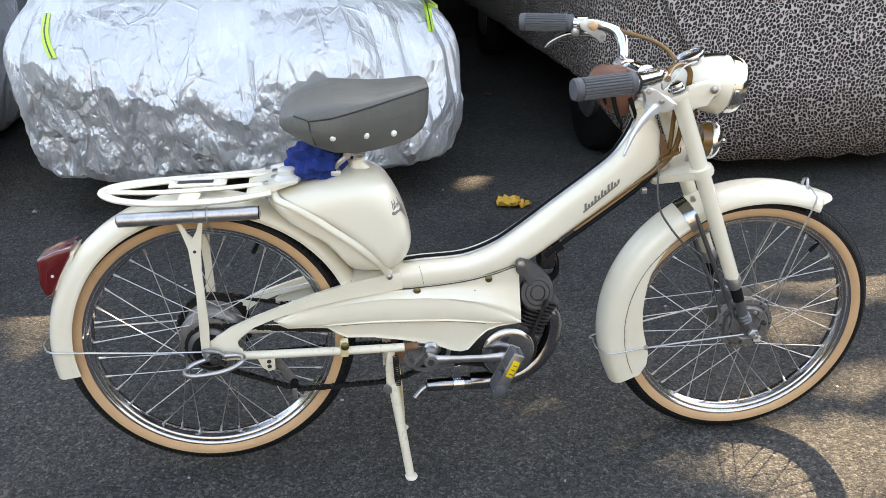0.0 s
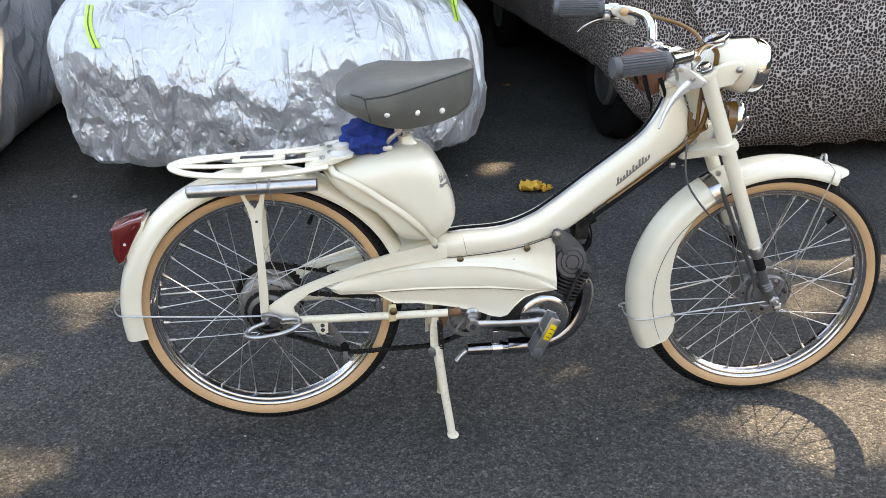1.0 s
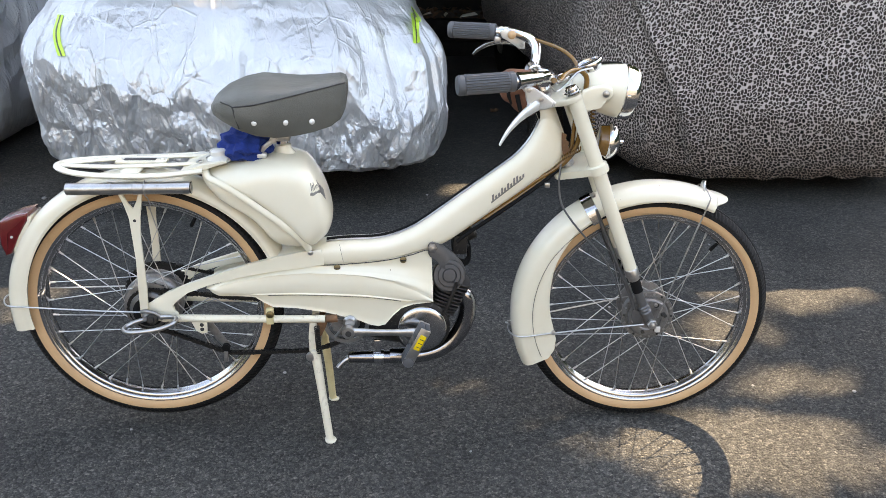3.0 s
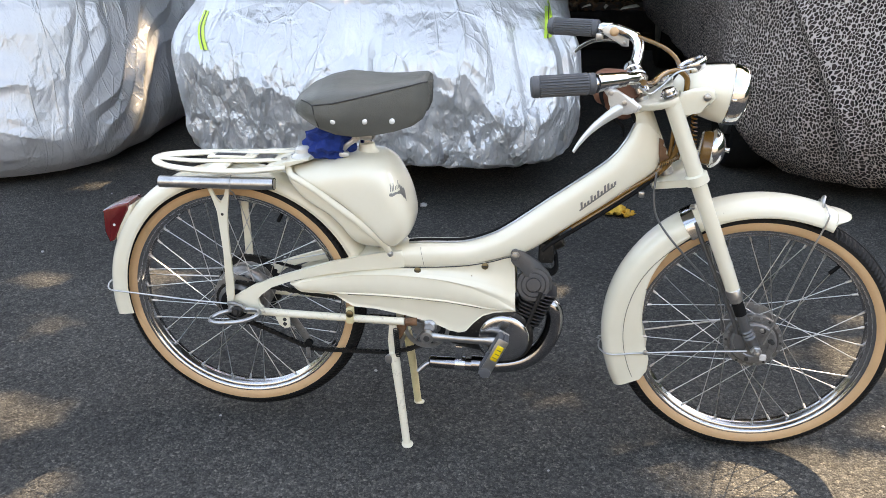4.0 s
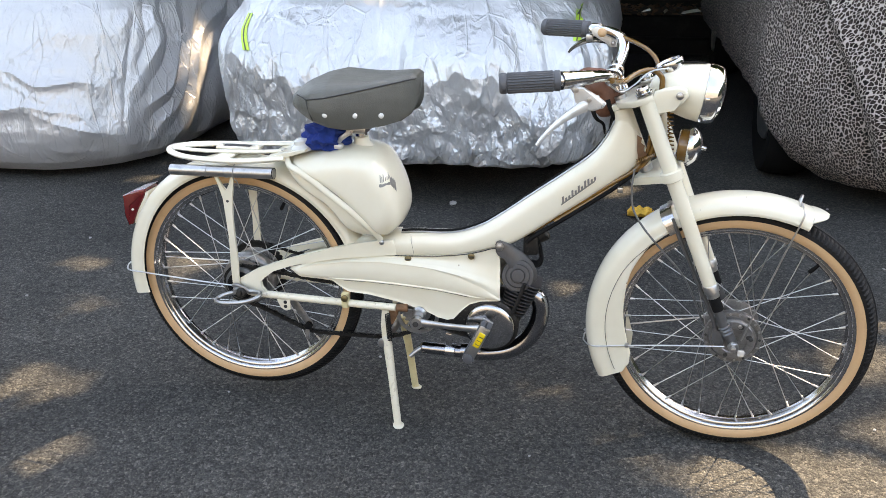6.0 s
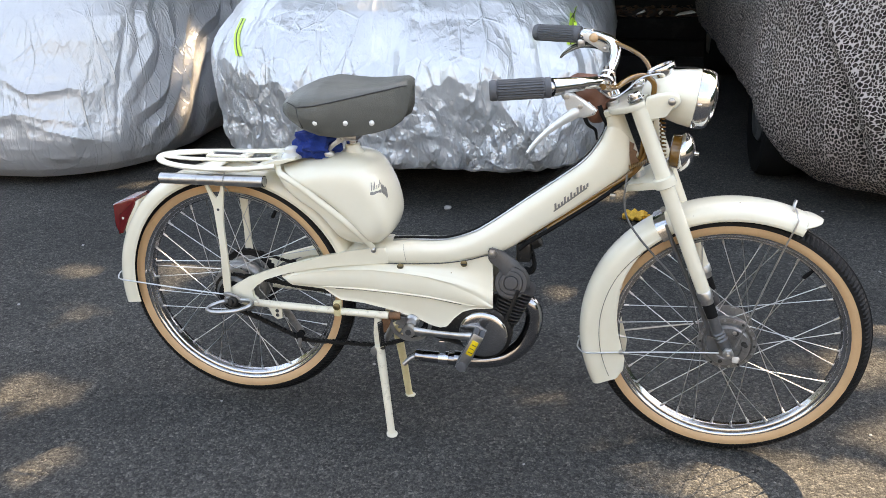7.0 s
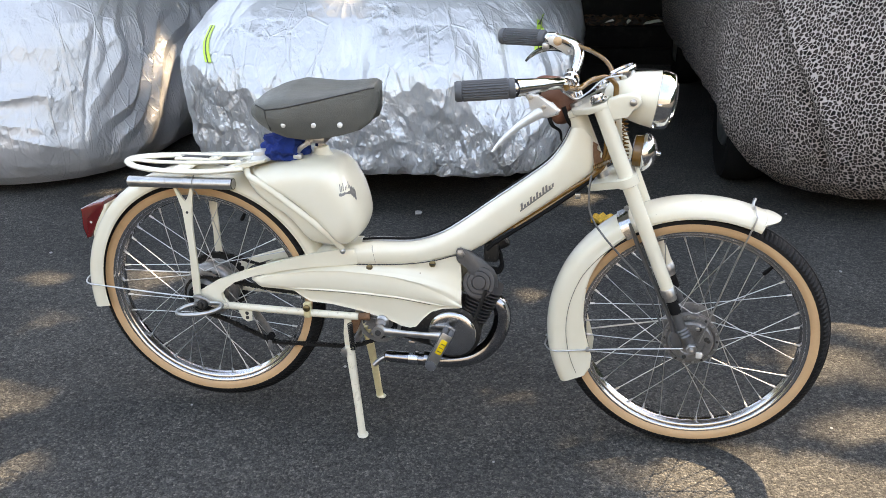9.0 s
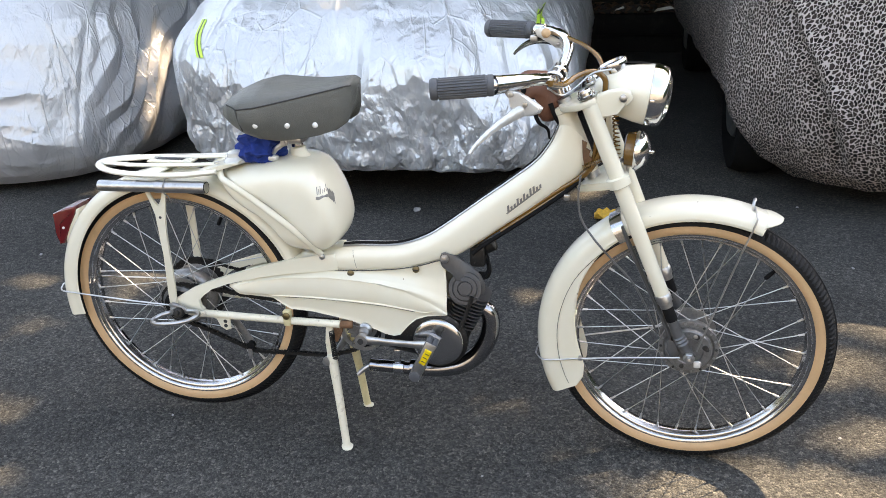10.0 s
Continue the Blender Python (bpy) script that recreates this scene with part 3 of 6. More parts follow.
covered_car(-3.15, -1.30, 1.58, 5.6, 0.46,
            ((0.045, 0.10), (0.09, 0.05), (0.15, 0.018), (0.24, 0.0), (0.40, 0.004), (0.52, 0.012), (0.66, 0.026), (0.76, 0.05), (0.85, 0.10), (0.95, 0.22), (1.05, 0.42), (1.30, 0.6), (1.45, 0.8), (1.50, 0.97)),
            0.10, slack_folds, FOIL_OLD, "car under a slack dull silver cover with loose folds", "slack dull silver cover", 0.0075, 16, rake=0.24, brk=0.20)


def soft_folds(v, z, s):
    d = 0.025 * noise.noise(v * 1.6) + 0.012 * noise.noise(Vector((s * 7, 3, z * 1.4)))
    d += 0.022 * (abs(noise.noise(Vector((s * 9, 5, z * 1.2)))) - 0.2) * max(0.0, min(1.0, (0.62 - z) / 0.4))
    # one sharp slanting crease on the near corner
    u = v.x - 1.62 + (z - 0.72) * 0.42 if v.y < 2.3 else 9.0
    d += 0.030 * (math.exp(-((u - 0.035) / 0.03) ** 2) - math.exp(-(u / 0.016) ** 2)) * max(0.0, min(1.0, (z - 0.16) / 0.12))
    lift = 0.20 * max(0.0, min(1.0, (0.36 - z) / 0.26)) * max(0.0, min(1.0, (v.y - 1.95) / 0.4)) * (v.x < 2.0)
    return d, 0.014 * noise.noise(Vector((s * 9, 1, 2))) + lift


covered_car(1.43, 3.30, 1.60, 5.9, 0.50,
            ((0.10, 0.21), (0.17, 0.125), (0.29, 0.055), (0.45, 0.014), (0.60, 0.0), (0.78, 0.01), (0.90, 0.04), (1.02, 0.12), (1.15, 0.3), (1.30, 0.5), (1.55, 0.7), (1.62, 0.97)),
            0.10, soft_folds, LEOPARD, "car under a grey-brown leopard-print cloth cover", "leopard-print cloth cover", 0.014, tuck=0.17, rake=0.20, brk=0.42)


# ---- an overhanging tree that breaks the sunlight ----
GAPS = ((1.86, 0.82, 0.34, 0.24), (1.58, 0.46, 0.18, 0.13), (1.34, -0.17, 0.33, 0.16), (1.78, -0.30, 0.20, 0.11), (-0.60, -0.08, 0.14, 0.10), (-0.37, -0.33, 0.09, 0.08),
        (-0.62, 0.80, 0.13, 0.24), (0.92, 1.95, 0.15, 0.26), (0.71, 0.78, 0.09, 0.09), (0.66, 0.34, 0.10, 0.04), (-1.50, 2.14, 0.20, 0.24), (-1.62, 1.76, 0.12, 0.12), (-1.48, 1.90, 0.11, 0.09), (-1.30, 1.70, 0.14, 0.06), (-0.2, 2.5, 0.5, 0.4), (-1.1, 1.25, 0.14, 0.1),
        (0.87, -0.06, 0.12, 0.05), (1.62, 0.14, 0.24, 0.09), (1.06, -0.14, 0.14, 0.06), (0.76, 0.12, 0.12, 0.05), (-0.78, 0.40, 0.13, 0.06), (-0.98, 0.68, 0.11, 0.07), (0.52, 0.56, 0.10, 0.05), (1.54, 0.94, 0.12, 0.09))

# thin places, where about a third of the light comes through
THIN = ((-0.28, 0.62, 0.30, 0.34), (0.44, 0.22, 0.15, 0.10), (0.76, 0.30, 0.20, 0.11), (0.90, -0.25, 0.13, 0.10), (0.50, -0.30, 0.10, 0.08), (1.62, 0.02, 0.34, 0.30), (-0.50, -0.12, 0.24, 0.18),
        (-0.56, 0.85, 0.22, 0.13), (1.28, -0.32, 0.30, 0.12), (2.05, 0.72, 0.36, 0.34), (1.00, 0.62, 0.30, 0.12), (-1.10, 0.90, 0.22, 0.28), (0.05, -0.42, 0.14, 0.08))


def shade_tree():
    tree = thing("tree", (5.2, 9.4, 0.0), "tall leafy tree whose crown overhangs the yard", "tree")
    rng = random.Random(11)
    bm = tube(curve(((0, 0, -0.1), (0.1, -0.1, 1.6), (-0.05, -0.25, 3.4), (-0.3, -0.5, 5.2), (-0.5, -0.8, 7.2)), 6), (0.26, 0.2, 0.17, 0.13, 0.07), 12)
    for k in range(9):
        z = 3.3 + k * 0.42
        a = k * 2.4
        reach = 2.4 - 0.12 * k
        start = Vector((-0.05 - 0.06 * (z - 3.4), -0.25 - 0.13 * (z - 3.4), z))
        tip = start + Vector((math.cos(a) * reach, math.sin(a) * reach, 0.9))
        tube(curve((start, start.lerp(tip, 0.5) + Vector((0, 0, 0.35)), tip), 5), (0.08, 0.05, 0.02), 7, bm=bm)
    tube(curve(((-0.1, -0.3, 3.5), (-1.2, -2.6, 3.35), (-2.2, -4.6, 3.1), (-3.2, -6.4, 3.0)), 6), (0.09, 0.07, 0.05, 0.015), 8, bm=bm)
    part("trunk", bm, BARK, tree)
    # leaves; the crown is thin where the light falls through
    verts, faces = [], []
    base = Vector(tree.location)
    while len(faces) < 22500:
        h = rng.uniform(4.6, 7.6)
        gx, gy = rng.uniform(-4.6, 5.4), rng.uniform(-3.4, 6.0)
        if ((gx - 0.4) / 4.4) ** 2 + ((gy - 1.4) / 4.3) ** 2 > 0.85 + 0.5 * noise.noise(Vector((gx * 0.7, gy * 0.7, 4.0))) + rng.uniform(-0.1, 0.1):
            continue
        if any(((gx - a) / c) ** 2 + ((gy - b) / d) ** 2 < rng.uniform(0.6, 1.3) for a, b, c, d in GAPS):
            continue
        if any(((gx - a) / c) ** 2 + ((gy - b) / d) ** 2 < rng.uniform(0.5, 1.4) for a, b, c, d in THIN) and rng.random() < 0.62:
            continue
        p = Vector((gx, gy, 0)) + TO_SUN * (h / TO_SUN.z) - base
        m = Euler((rng.uniform(-0.7, 0.7), rng.uniform(-0.7, 0.7), rng.uniform(0, 6.28))).to_matrix()
        s = rng.uniform(0.07, 0.12)
        i = len(verts)
        verts += [tuple(p + m @ Vector(q) * s) for q in ((-1, 0, 0), (-0.2, -0.55, 0.12), (1, 0, -0.1), (-0.2, 0.55, 0.12))]
        faces.append((i, i + 1, i + 2, i + 3))
    # unseen low boughs, added to darken the gaps between the cars
    while len(faces) < 43000:
        p = Vector((rng.uniform(-1.8, 4.3), rng.uniform(1.6, 4.6), rng.uniform(2.5, 3.3)))
        g = p - TO_SUN * (p.z / TO_SUN.z)
        if any(((g.x - a) / c) ** 2 + ((g.y - b) / d) ** 2 < 1.5 for a, b, c, d in GAPS):
            continue
        m = Euler((rng.uniform(-0.6, 0.6), rng.uniform(-0.6, 0.6), rng.uniform(0, 6.28))).to_matrix()
        s = rng.uniform(0.05, 0.09)
        i = len(verts)
        verts += [tuple(p - base + m @ Vector(q) * s) for q in ((-1, 0, 0), (-0.2, -0.55, 0.12), (1, 0, -0.1), (-0.2, 0.55, 0.12))]
        faces.append((i, i + 1, i + 2, i + 3))
    me = bpy.data.meshes.new("crown")
    me.from_pydata(verts, [], faces)
    me.materials.append(LEAF_GREEN)
    crown = new("crown", me)
    crown.parent = tree
    crown["label"] = "dense green crown with gaps, and low leaves added for shade"


shade_tree()

# ---- the moped: rear axle over the origin, nose towards +x ----
RAKE, STEER = radians(22.8), radians(-3.5)
HEAD = Vector((0.893, 0.0, 0.72))
STEER_AXIS = Vector((-math.sin(RAKE), 0, math.cos(RAKE)))
TURNED_FRONT = Matrix.Translation(HEAD) @ Matrix.Rotation(STEER, 4, STEER_AXIS) @ Matrix.Translation(-HEAD)
REAR, FRONT = Vector((0, 0, 0.322)), Vector((1.135, 0, 0.290))

moped = thing("moped", (0, 0, 0), "vintage cream moped with tan-wall tyres on its centre stand", "moped")


def mpart(name, bm, material, parent=None, label="", angle=40):
    return part(name, bm, material, parent or moped, label, angle=angle)


def fpart(name, bm, material, parent=None, label="", angle=40):
    """A part that turns with the steering."""
    bm.transform(TURNED_FRONT)
    return part(name, bm, material, parent or moped, label, angle=angle)


def ring_of(profile, seg, wave=None):
    """A ring about the y axis, of a closed profile (radius, y)."""
    bm = bmesh.new()
    rings = []
    for k in range(seg):
        a = 2 * math.pi * k / seg
        rings.append([Vector((math.cos(a) * (r + (wave(k, i) if wave else 0)), y, math.sin(a) * (r + (wave(k, i) if wave else 0)))) for i, (r, y) in enumerate(profile)])
    return loft(bm, rings, loop=True)


def wheel(name, m, label, valve_angle):
    """Rim, tyre with tan walls and laced spokes, hung on the rim."""
    rim = ring_of(((0.2465, -0.0215), (0.2425, -0.0212), (0.2395, -0.0185), (0.2385, -0.0155), (0.2335, -0.0150), (0.2315, -0.0125), (0.2310, -0.0060), (0.2285, -0.0040), (0.2285, 0.0040), (0.2310, 0.0060), (0.2315, 0.0125), (0.2335, 0.0150), (0.2385, 0.0155), (0.2395, 0.0185), (0.2425, 0.0212), (0.2465, 0.0215),
                   (0.2450, 0.0185), (0.2385, 0.0120), (0.2385, -0.0120), (0.2450, -0.0185)), 96)
    base = part(name, rim, RIM, moped, label, angle=60)
    base.matrix_basis = m
    walls = ((0.2440, -0.0180), (0.2472, -0.0214), (0.2530, -0.0246), (0.2590, -0.0258), (0.2650, -0.0254), (0.2665, -0.0235), (0.2600, -0.0200), (0.2500, -0.0180))
    for sign in (1, -1):
        ob = part("sidewall", ring_of([(r, y * sign) for r, y in walls], 96), TAN, base, "tan rubber sidewall")
    tread = ((0.2645, -0.0240), (0.2652, -0.0262), (0.2735, -0.0252), (0.2800, -0.0205), (0.2850, -0.0125), (0.2868, -0.0065), (0.2893, -0.0050), (0.2893, 0.0050), (0.2868, 0.0065), (0.2850, 0.0125), (0.2800, 0.0205), (0.2735, 0.0252), (0.2652, 0.0262), (0.2645, 0.0240), (0.2600, 0.0))
    part("tyre", ring_of(tread, 640, lambda k, i: -0.0032 if (k % 4 == 0 and i in (2, 3)) or (k % 4 == 1 and i in (3, 4)) or (k % 4 == 2 and i in (9, 10)) or (k % 4 == 3 and i in (10, 11)) else 0.0), TREAD, base, "black ribbed tread", angle=25)
    # hub
    part("hub", turned(((-0.034, 0.010), (-0.034, 0.050), (-0.0325, 0.0585), (-0.0290, 0.0585), (-0.0275, 0.050), (-0.022, 0.024), (0.022, 0.024), (0.0275, 0.050), (0.0290, 0.0585), (0.0325, 0.0585), (0.034, 0.050), (0.034, 0.010)), (0, 0, 0), (0, 1, 0), 36), ALLOY, base)
    # 36 spokes, crossed, each with its nipple
    sb = tube(((0, 0, 0), (0, 0, 1)), 0.00105, 6)
    spoke_mesh = bpy.data.meshes.new("spoke")
    sb.to_mesh(spoke_mesh)
    sb.free()
    spoke_mesh.materials.append(STEEL)
    nb = turned(((0.0, 0.0030), (0.003, 0.0026), (0.012, 0.0022), (0.013, 0.0012)), (0, 0, 0), (0, 0, 1), 8)
    nip_mesh = bpy.data.meshes.new("nipple")
    nb.to_mesh(nip_mesh)
    nb.free()
    nip_mesh.materials.append(STEEL)
    for k in range(36):
        side = -1 if k % 2 else 1
        a = 2 * math.pi * k / 36 + radians(8)
        swing = (1 if (k // 2) % 2 else -1) * radians(62)
        hub = Vector((math.cos(a + swing) * 0.053, side * 0.030, math.sin(a + swing) * 0.053))
        rim_p = Vector((math.cos(a) * 0.2295, side * 0.004, math.sin(a) * 0.2295))
        d = rim_p - hub
        q = d.to_track_quat("Z", "Y").to_matrix().to_4x4()
        shared("spoke", spoke_mesh, Matrix.Translation(hub) @ q @ Matrix.Diagonal((1, 1, d.length, 1)), base)
        shared("nipple", nip_mesh, Matrix.Translation(rim_p) @ (-d).to_track_quat("Z", "Y").to_matrix().to_4x4(), base)
    # valve with a black cap
    c, s = math.cos(valve_angle), math.sin(valve_angle)
    part("valve_cap", turned(((0, 0.0035), (0.014, 0.0045), (0.022, 0.0045), (0.024, 0.003)), (c * 0.228, 0, s * 0.228), (-c, 0, -s), 10), RUBBER, base, "black valve cap")
    return base


rear_wheel = wheel("rear_wheel", Matrix.Translation(REAR), "chromed wire wheel with tan-wall tyre", radians(62))
front_wheel = wheel("front_wheel", TURNED_FRONT @ Matrix.Translation(FRONT), "chromed wire wheel with tan-wall tyre", radians(48))

# rear hub drum, sprockets
mpart("brake_drum", turned(((-0.052, 0.012), (-0.051, 0.036), (-0.046, 0.043), (-0.030, 0.045), (-0.014, 0.040)), REAR, (0, 1, 0), 40), GREY_PAINT, label="dark grey alloy brake drum")
mpart("hub_drum", turned(((-0.014, 0.030), (-0.013, 0.058), (-0.008, 0.064), (0.000, 0.066), (0.012, 0.064), (0.026, 0.058), (0.034, 0.040)), REAR, (0, 1, 0), 48), HUB_GREY, label="oily alloy hub drum")
for k in range(18):
    ang = 2 * math.pi * k / 18
    mpart("flange_hole", turned(((0, 0.0034), (0.0012, 0.0034)), REAR + Vector((math.cos(ang) * 0.050, -0.0132, math.sin(ang) * 0.050)), (0, -1, 0), 8), SEAM)
mpart("hub_ring", turned(((0, 0.034), (0.008, 0.034), (0.010, 0.030), (0.010, 0.02)), REAR + Vector((0, -0.048, 0)), (0, -1, 0), 32), RUBBER, label="black hub ring")


def sprocket(c, r, teeth, y, holes=0):
    bm = bmesh.new()
    rings = []
    n = teeth * 4
    for yy, inner in ((y - 0.0015, False), (y + 0.0015, False)):
        rings.append([Vector((c[0] + math.cos(2 * math.pi * k / n) * (r + (0.004 if k % 4 in (1, 2) else -0.001)), yy, c[1] + math.sin(2 * math.pi * k / n) * (r + (0.004 if k % 4 in (1, 2) else -0.001)))) for k in range(n)])
    return loft(bm, rings)


mpart("sprocket", sprocket((0, 0.322), 0.046, 22, -0.037), DARK_IRON, label="small rear chain sprocket")
big_bm = ring_of(((0.0745, 0.0485), (0.0745, 0.0515), (0.0600, 0.0515), (0.0600, 0.0485)), 120, lambda k, i: (0.0035 if k % 3 else -0.001) if i < 2 else 0.0)
big_bm.transform(Matrix.Translation(REAR))
mpart("sprocket", big_bm, DARK_IRON, label="large toothed drive sprocket")
mpart("sprocket_carrier", turned(((0.0, 0.050), (0.004, 0.062), (0.008, 0.060), (0.012, 0.045), (0.016, 0.030)), REAR + Vector((0, 0.040, 0)), (0, 1, 0), 40), ALLOY, label="grey alloy sprocket carrier")
for k in range(8):
    ang = 2 * math.pi * k / 8
    mpart("carrier_bolt", turned(((0, 0.0045), (0.004, 0.0045), (0.005, 0.002)), REAR + Vector((math.cos(ang) * 0.053, 0.040, math.sin(ang) * 0.053)), (0, -1, 0), 6), STEEL)


def chain(points, y, name_label):
    """A roller chain: plates in turn wide and narrow along a closed line."""
    pts = curve([(x, y, z) for x, z in points], 24, True)
    # even steps of one pitch
    pitch, run, out = 0.0127, 0.0, [pts[0]]
    for a, b in zip(pts, pts[1:] + pts[:1]):
        run += (b - a).length
        if run >= pitch:
            out.append(b)
            run -= pitch
    bm = bmesh.new()
    for i, p in enumerate(out):
        q = out[(i + 1) % len(out)]
        d = (q - p).normalized()
        up = d.cross(Vector((0, 1, 0)))
        gap = 0.0052 if i % 2 else 0.0036
        for s in (-1, 1):
            c = (p + q) / 2 + Vector((0, s * gap, 0))
            ring = [c + d * dx + up * dz for dx, dz in ((-0.0078, 0), (-0.005, 0.0042), (0, 0.0030), (0.005, 0.0042), (0.0078, 0), (0.005, -0.0042), (0, -0.0030), (-0.005, -0.0042))]
            loft(bm, [[v - Vector((0, 0.0007, 0)) for v in ring], [v + Vector((0, 0.0007, 0)) for v in ring]])
        turned(((-0.0036, 0.0038), (0.0036, 0.0038)), p, (0, 1, 0), 7, bm)
    return mpart("chain", bm, CHAIN_BLACK, label=name_label)


chain(((-0.046, 0.322), (-0.029, 0.358), (0.025, 0.366), (0.20, 0.345), (0.43, 0.330), (0.472, 0.295), (0.44, 0.246), (0.36, 0.213), (0.264, 0.209), (0.178, 0.208), (0.146, 0.216), (0.036, 0.263), (-0.02, 0.280)), -0.037, "greasy black pedal chain")
chain(((-0.072, 0.322), (-0.045, 0.379), (0.015, 0.393), (0.20, 0.352), (0.43, 0.300), (0.455, 0.275), (0.43, 0.256), (0.20, 0.254), (0.0, 0.250), (-0.05, 0.270)), 0.050, "greasy black drive chain")

# chain tensioner
mpart("tensioner", plate(((0.100, 0.296), (0.122, 0.296), (0.166, 0.226), (0.164, 0.212), (0.152, 0.214)), -0.030, -0.027, 0.001), HUB_GREY, label="grey chain tensioner arm")
mpart("tensioner_wheel", turned(((-0.005, 0.004), (-0.005, 0.009), (0.0, 0.007), (0.005, 0.009), (0.005, 0.004)), (0.158, -0.037, 0.222), (0, 1, 0), 20), RUBBER)
mpart("tensioner_clip", block((0.153, -0.050, 0.190), (0.163, -0.044, 0.216), 0.002), HUB_GREY)

# pressed beam: pairs of upper and lower edge with half-width
BEAM = (((0.285, 0.449), (0.285, 0.414), 0.050), ((0.35, 0.461), (0.35, 0.420), 0.048), ((0.42, 0.471), (0.42, 0.421), 0.044), ((0.51, 0.476), (0.517, 0.429), 0.042), ((0.573, 0.497), (0.59, 0.446), 0.040), ((0.623, 0.529), (0.652, 0.466), 0.037),
        ((0.696, 0.584), (0.735, 0.524), 0.034), ((0.766, 0.636), (0.812, 0.580), 0.033), ((0.811, 0.673), (0.866, 0.622), 0.032), ((0.838, 0.710), (0.902, 0.652), 0.030), ((0.853, 0.744), (0.912, 0.686), 0.026), ((0.860, 0.764), (0.905, 0.722), 0.021))


def beam_rings(grow=0.0, n=28):
    ups = curve([(a[0], 0, a[1]) for a, b, w in BEAM], 5)
    lows = curve([(b[0], 0, b[1]) for a, b, w in BEAM], 5)
    wid = curve([(w, 0, 0) for a, b, w in BEAM], 5)
    rings = []
    for u, l, w in zip(ups, lows, wid):
        c, h = (u + l) / 2, (u - l) / 2
        ring = []
        for k in range(n):
            t = 2 * math.pi * k / n
            ct, st = math.cos(t), math.sin(t)
            e = 0.5 if st < 0 else 0.66
            ring.append(c + h * (math.copysign(abs(st) ** e, st)) + Vector((0, w.x * math.copysign(abs(ct) ** e, ct), 0)))
        rings.append(ring)
    return rings, ups


rings, beam_top = beam_rings()
beam_bm = loft(bmesh.new(), rings)
beam = mpart("frame_beam", beam_bm, CREAM, label="cream swan-neck frame beam")
# rubber strip with bright edges along the beam's back
strip = beam_top[8:]
mpart("trim_edge", tube([p + Vector((0, 0, 0.0015)) for p in strip], 0.0125, 10, flat=(1, 0.18), up=(0, 0, 1)), STEEL, label="bright metal edge strip")
mpart("trim_strip", tube([p + Vector((0, 0, 0.0035)) for p in strip], 0.0070, 8, flat=(1, 0.36), up=(0, 0, 1)), RUBBER, label="black rubber strip on the beam")

# rear arms, one on each side of the wheel
ARM = [(0.002, 0.345), (0.045, 0.370), (0.09, 0.389), (0.130, 0.403), (0.175, 0.418), (0.222, 0.432), (0.290, 0.449), (0.345, 0.459), (0.380, 0.463), (0.384, 0.450), (0.386, 0.435), (0.386, 0.424), (0.345, 0.422), (0.27, 0.413), (0.203, 0.402), (0.133, 0.385), (0.09, 0.369), (0.062, 0.353), (0.050, 0.340), (0.053, 0.322), (0.062, 0.313), (0.075, 0.308), (0.06, 0.297), (0.03, 0.300), (0.0, 0.306), (-0.012, 0.322)]
for s in (-1, 1):
    arm = plate(ARM, s * 0.050, s * 0.060, 0.004, segments=3)
    for v in arm.verts:
        v.co.y -= s * level((0.10, 0.386), (0.0, 0.0135), v.co.x)
    mpart("rear_arm", arm, CREAM, label="cream pressed rear arm")
    mpart("stay", tube(((0.05, s * 0.055, 0.306), (0.16, s * 0.055, 0.303), (0.30, s * 0.055, 0.300), (0.385, s * 0.055, 0.299)), 0.0088, 12), CHIPPED, label="cream lower stay tube")
    mpart("stay_end", tube(((0.386, s * 0.055, 0.299), (0.412, s * 0.052, 0.299)), 0.0090, 12), RUST, label="rusty tube end")
    mpart("rack_strut", plate(((-0.014, 0.318), (0.003, 0.318), (0.006, 0.38), (0.005, 0.50), (0.0060, 0.545), (0.013, 0.570), (0.020, 0.606), (0.012, 0.610), (0.004, 0.580), (-0.004, 0.561), (-0.012, 0.575), (-0.026, 0.608), (-0.035, 0.606), (-0.021, 0.572), (-0.012, 0.545), (-0.010, 0.45), (-0.013, 0.36)), s * 0.063, s * 0.069, 0.0022), CREAM, label="cream forked rack strut")
    mpart("strut_hole", turned(((0, 0.0032), (0.0008, 0.0032)), (-0.003, s * 0.0692, 0.540), (0, s, 0), 10), SEAM)
    mpart("axle_nut", turned(((-0.004, 0.010), (0.0, 0.011), (0.008, 0.011), (0.010, 0.009), (0.010, 0.005), (0.022, 0.005)), (0.0, s * 0.069, 0.322), (0, s, 0), 6), STEEL)
mpart("guide_tab", plate(((0.088, 0.304), (0.125, 0.304), (0.124, 0.272), (0.112, 0.268), (0.100, 0.276)), -0.060, -0.056, 0.001), CREAM, label="cream bracket tab with two holes")
for z in (0.280, 0.291):
    mpart("tab_hole", turned(((0, 0.0045), (0.0008, 0.0045)), (0.113, -0.0605, z), (0, -1, 0), 12), SEAM)
mpart("cover_bracket", block((0.255, -0.066, 0.291), (0.272, -0.050, 0.328), 0.003), YELLOW_CREAM, label="cream cover bracket")
mpart("screw", turned(((0, 0.0085), (0.003, 0.0085), (0.005, 0.006)), (0.265, -0.068, 0.318), (0, -1, 0), 14), BRASS, label="tarnished round screw")

# side cover over the engine
C_TOP = ((0.128, 0.376), (0.16, 0.386), (0.203, 0.397), (0.27, 0.411), (0.349, 0.420), (0.414, 0.422), (0.504, 0.429), (0.567, 0.441), (0.607, 0.454), (0.622, 0.455))
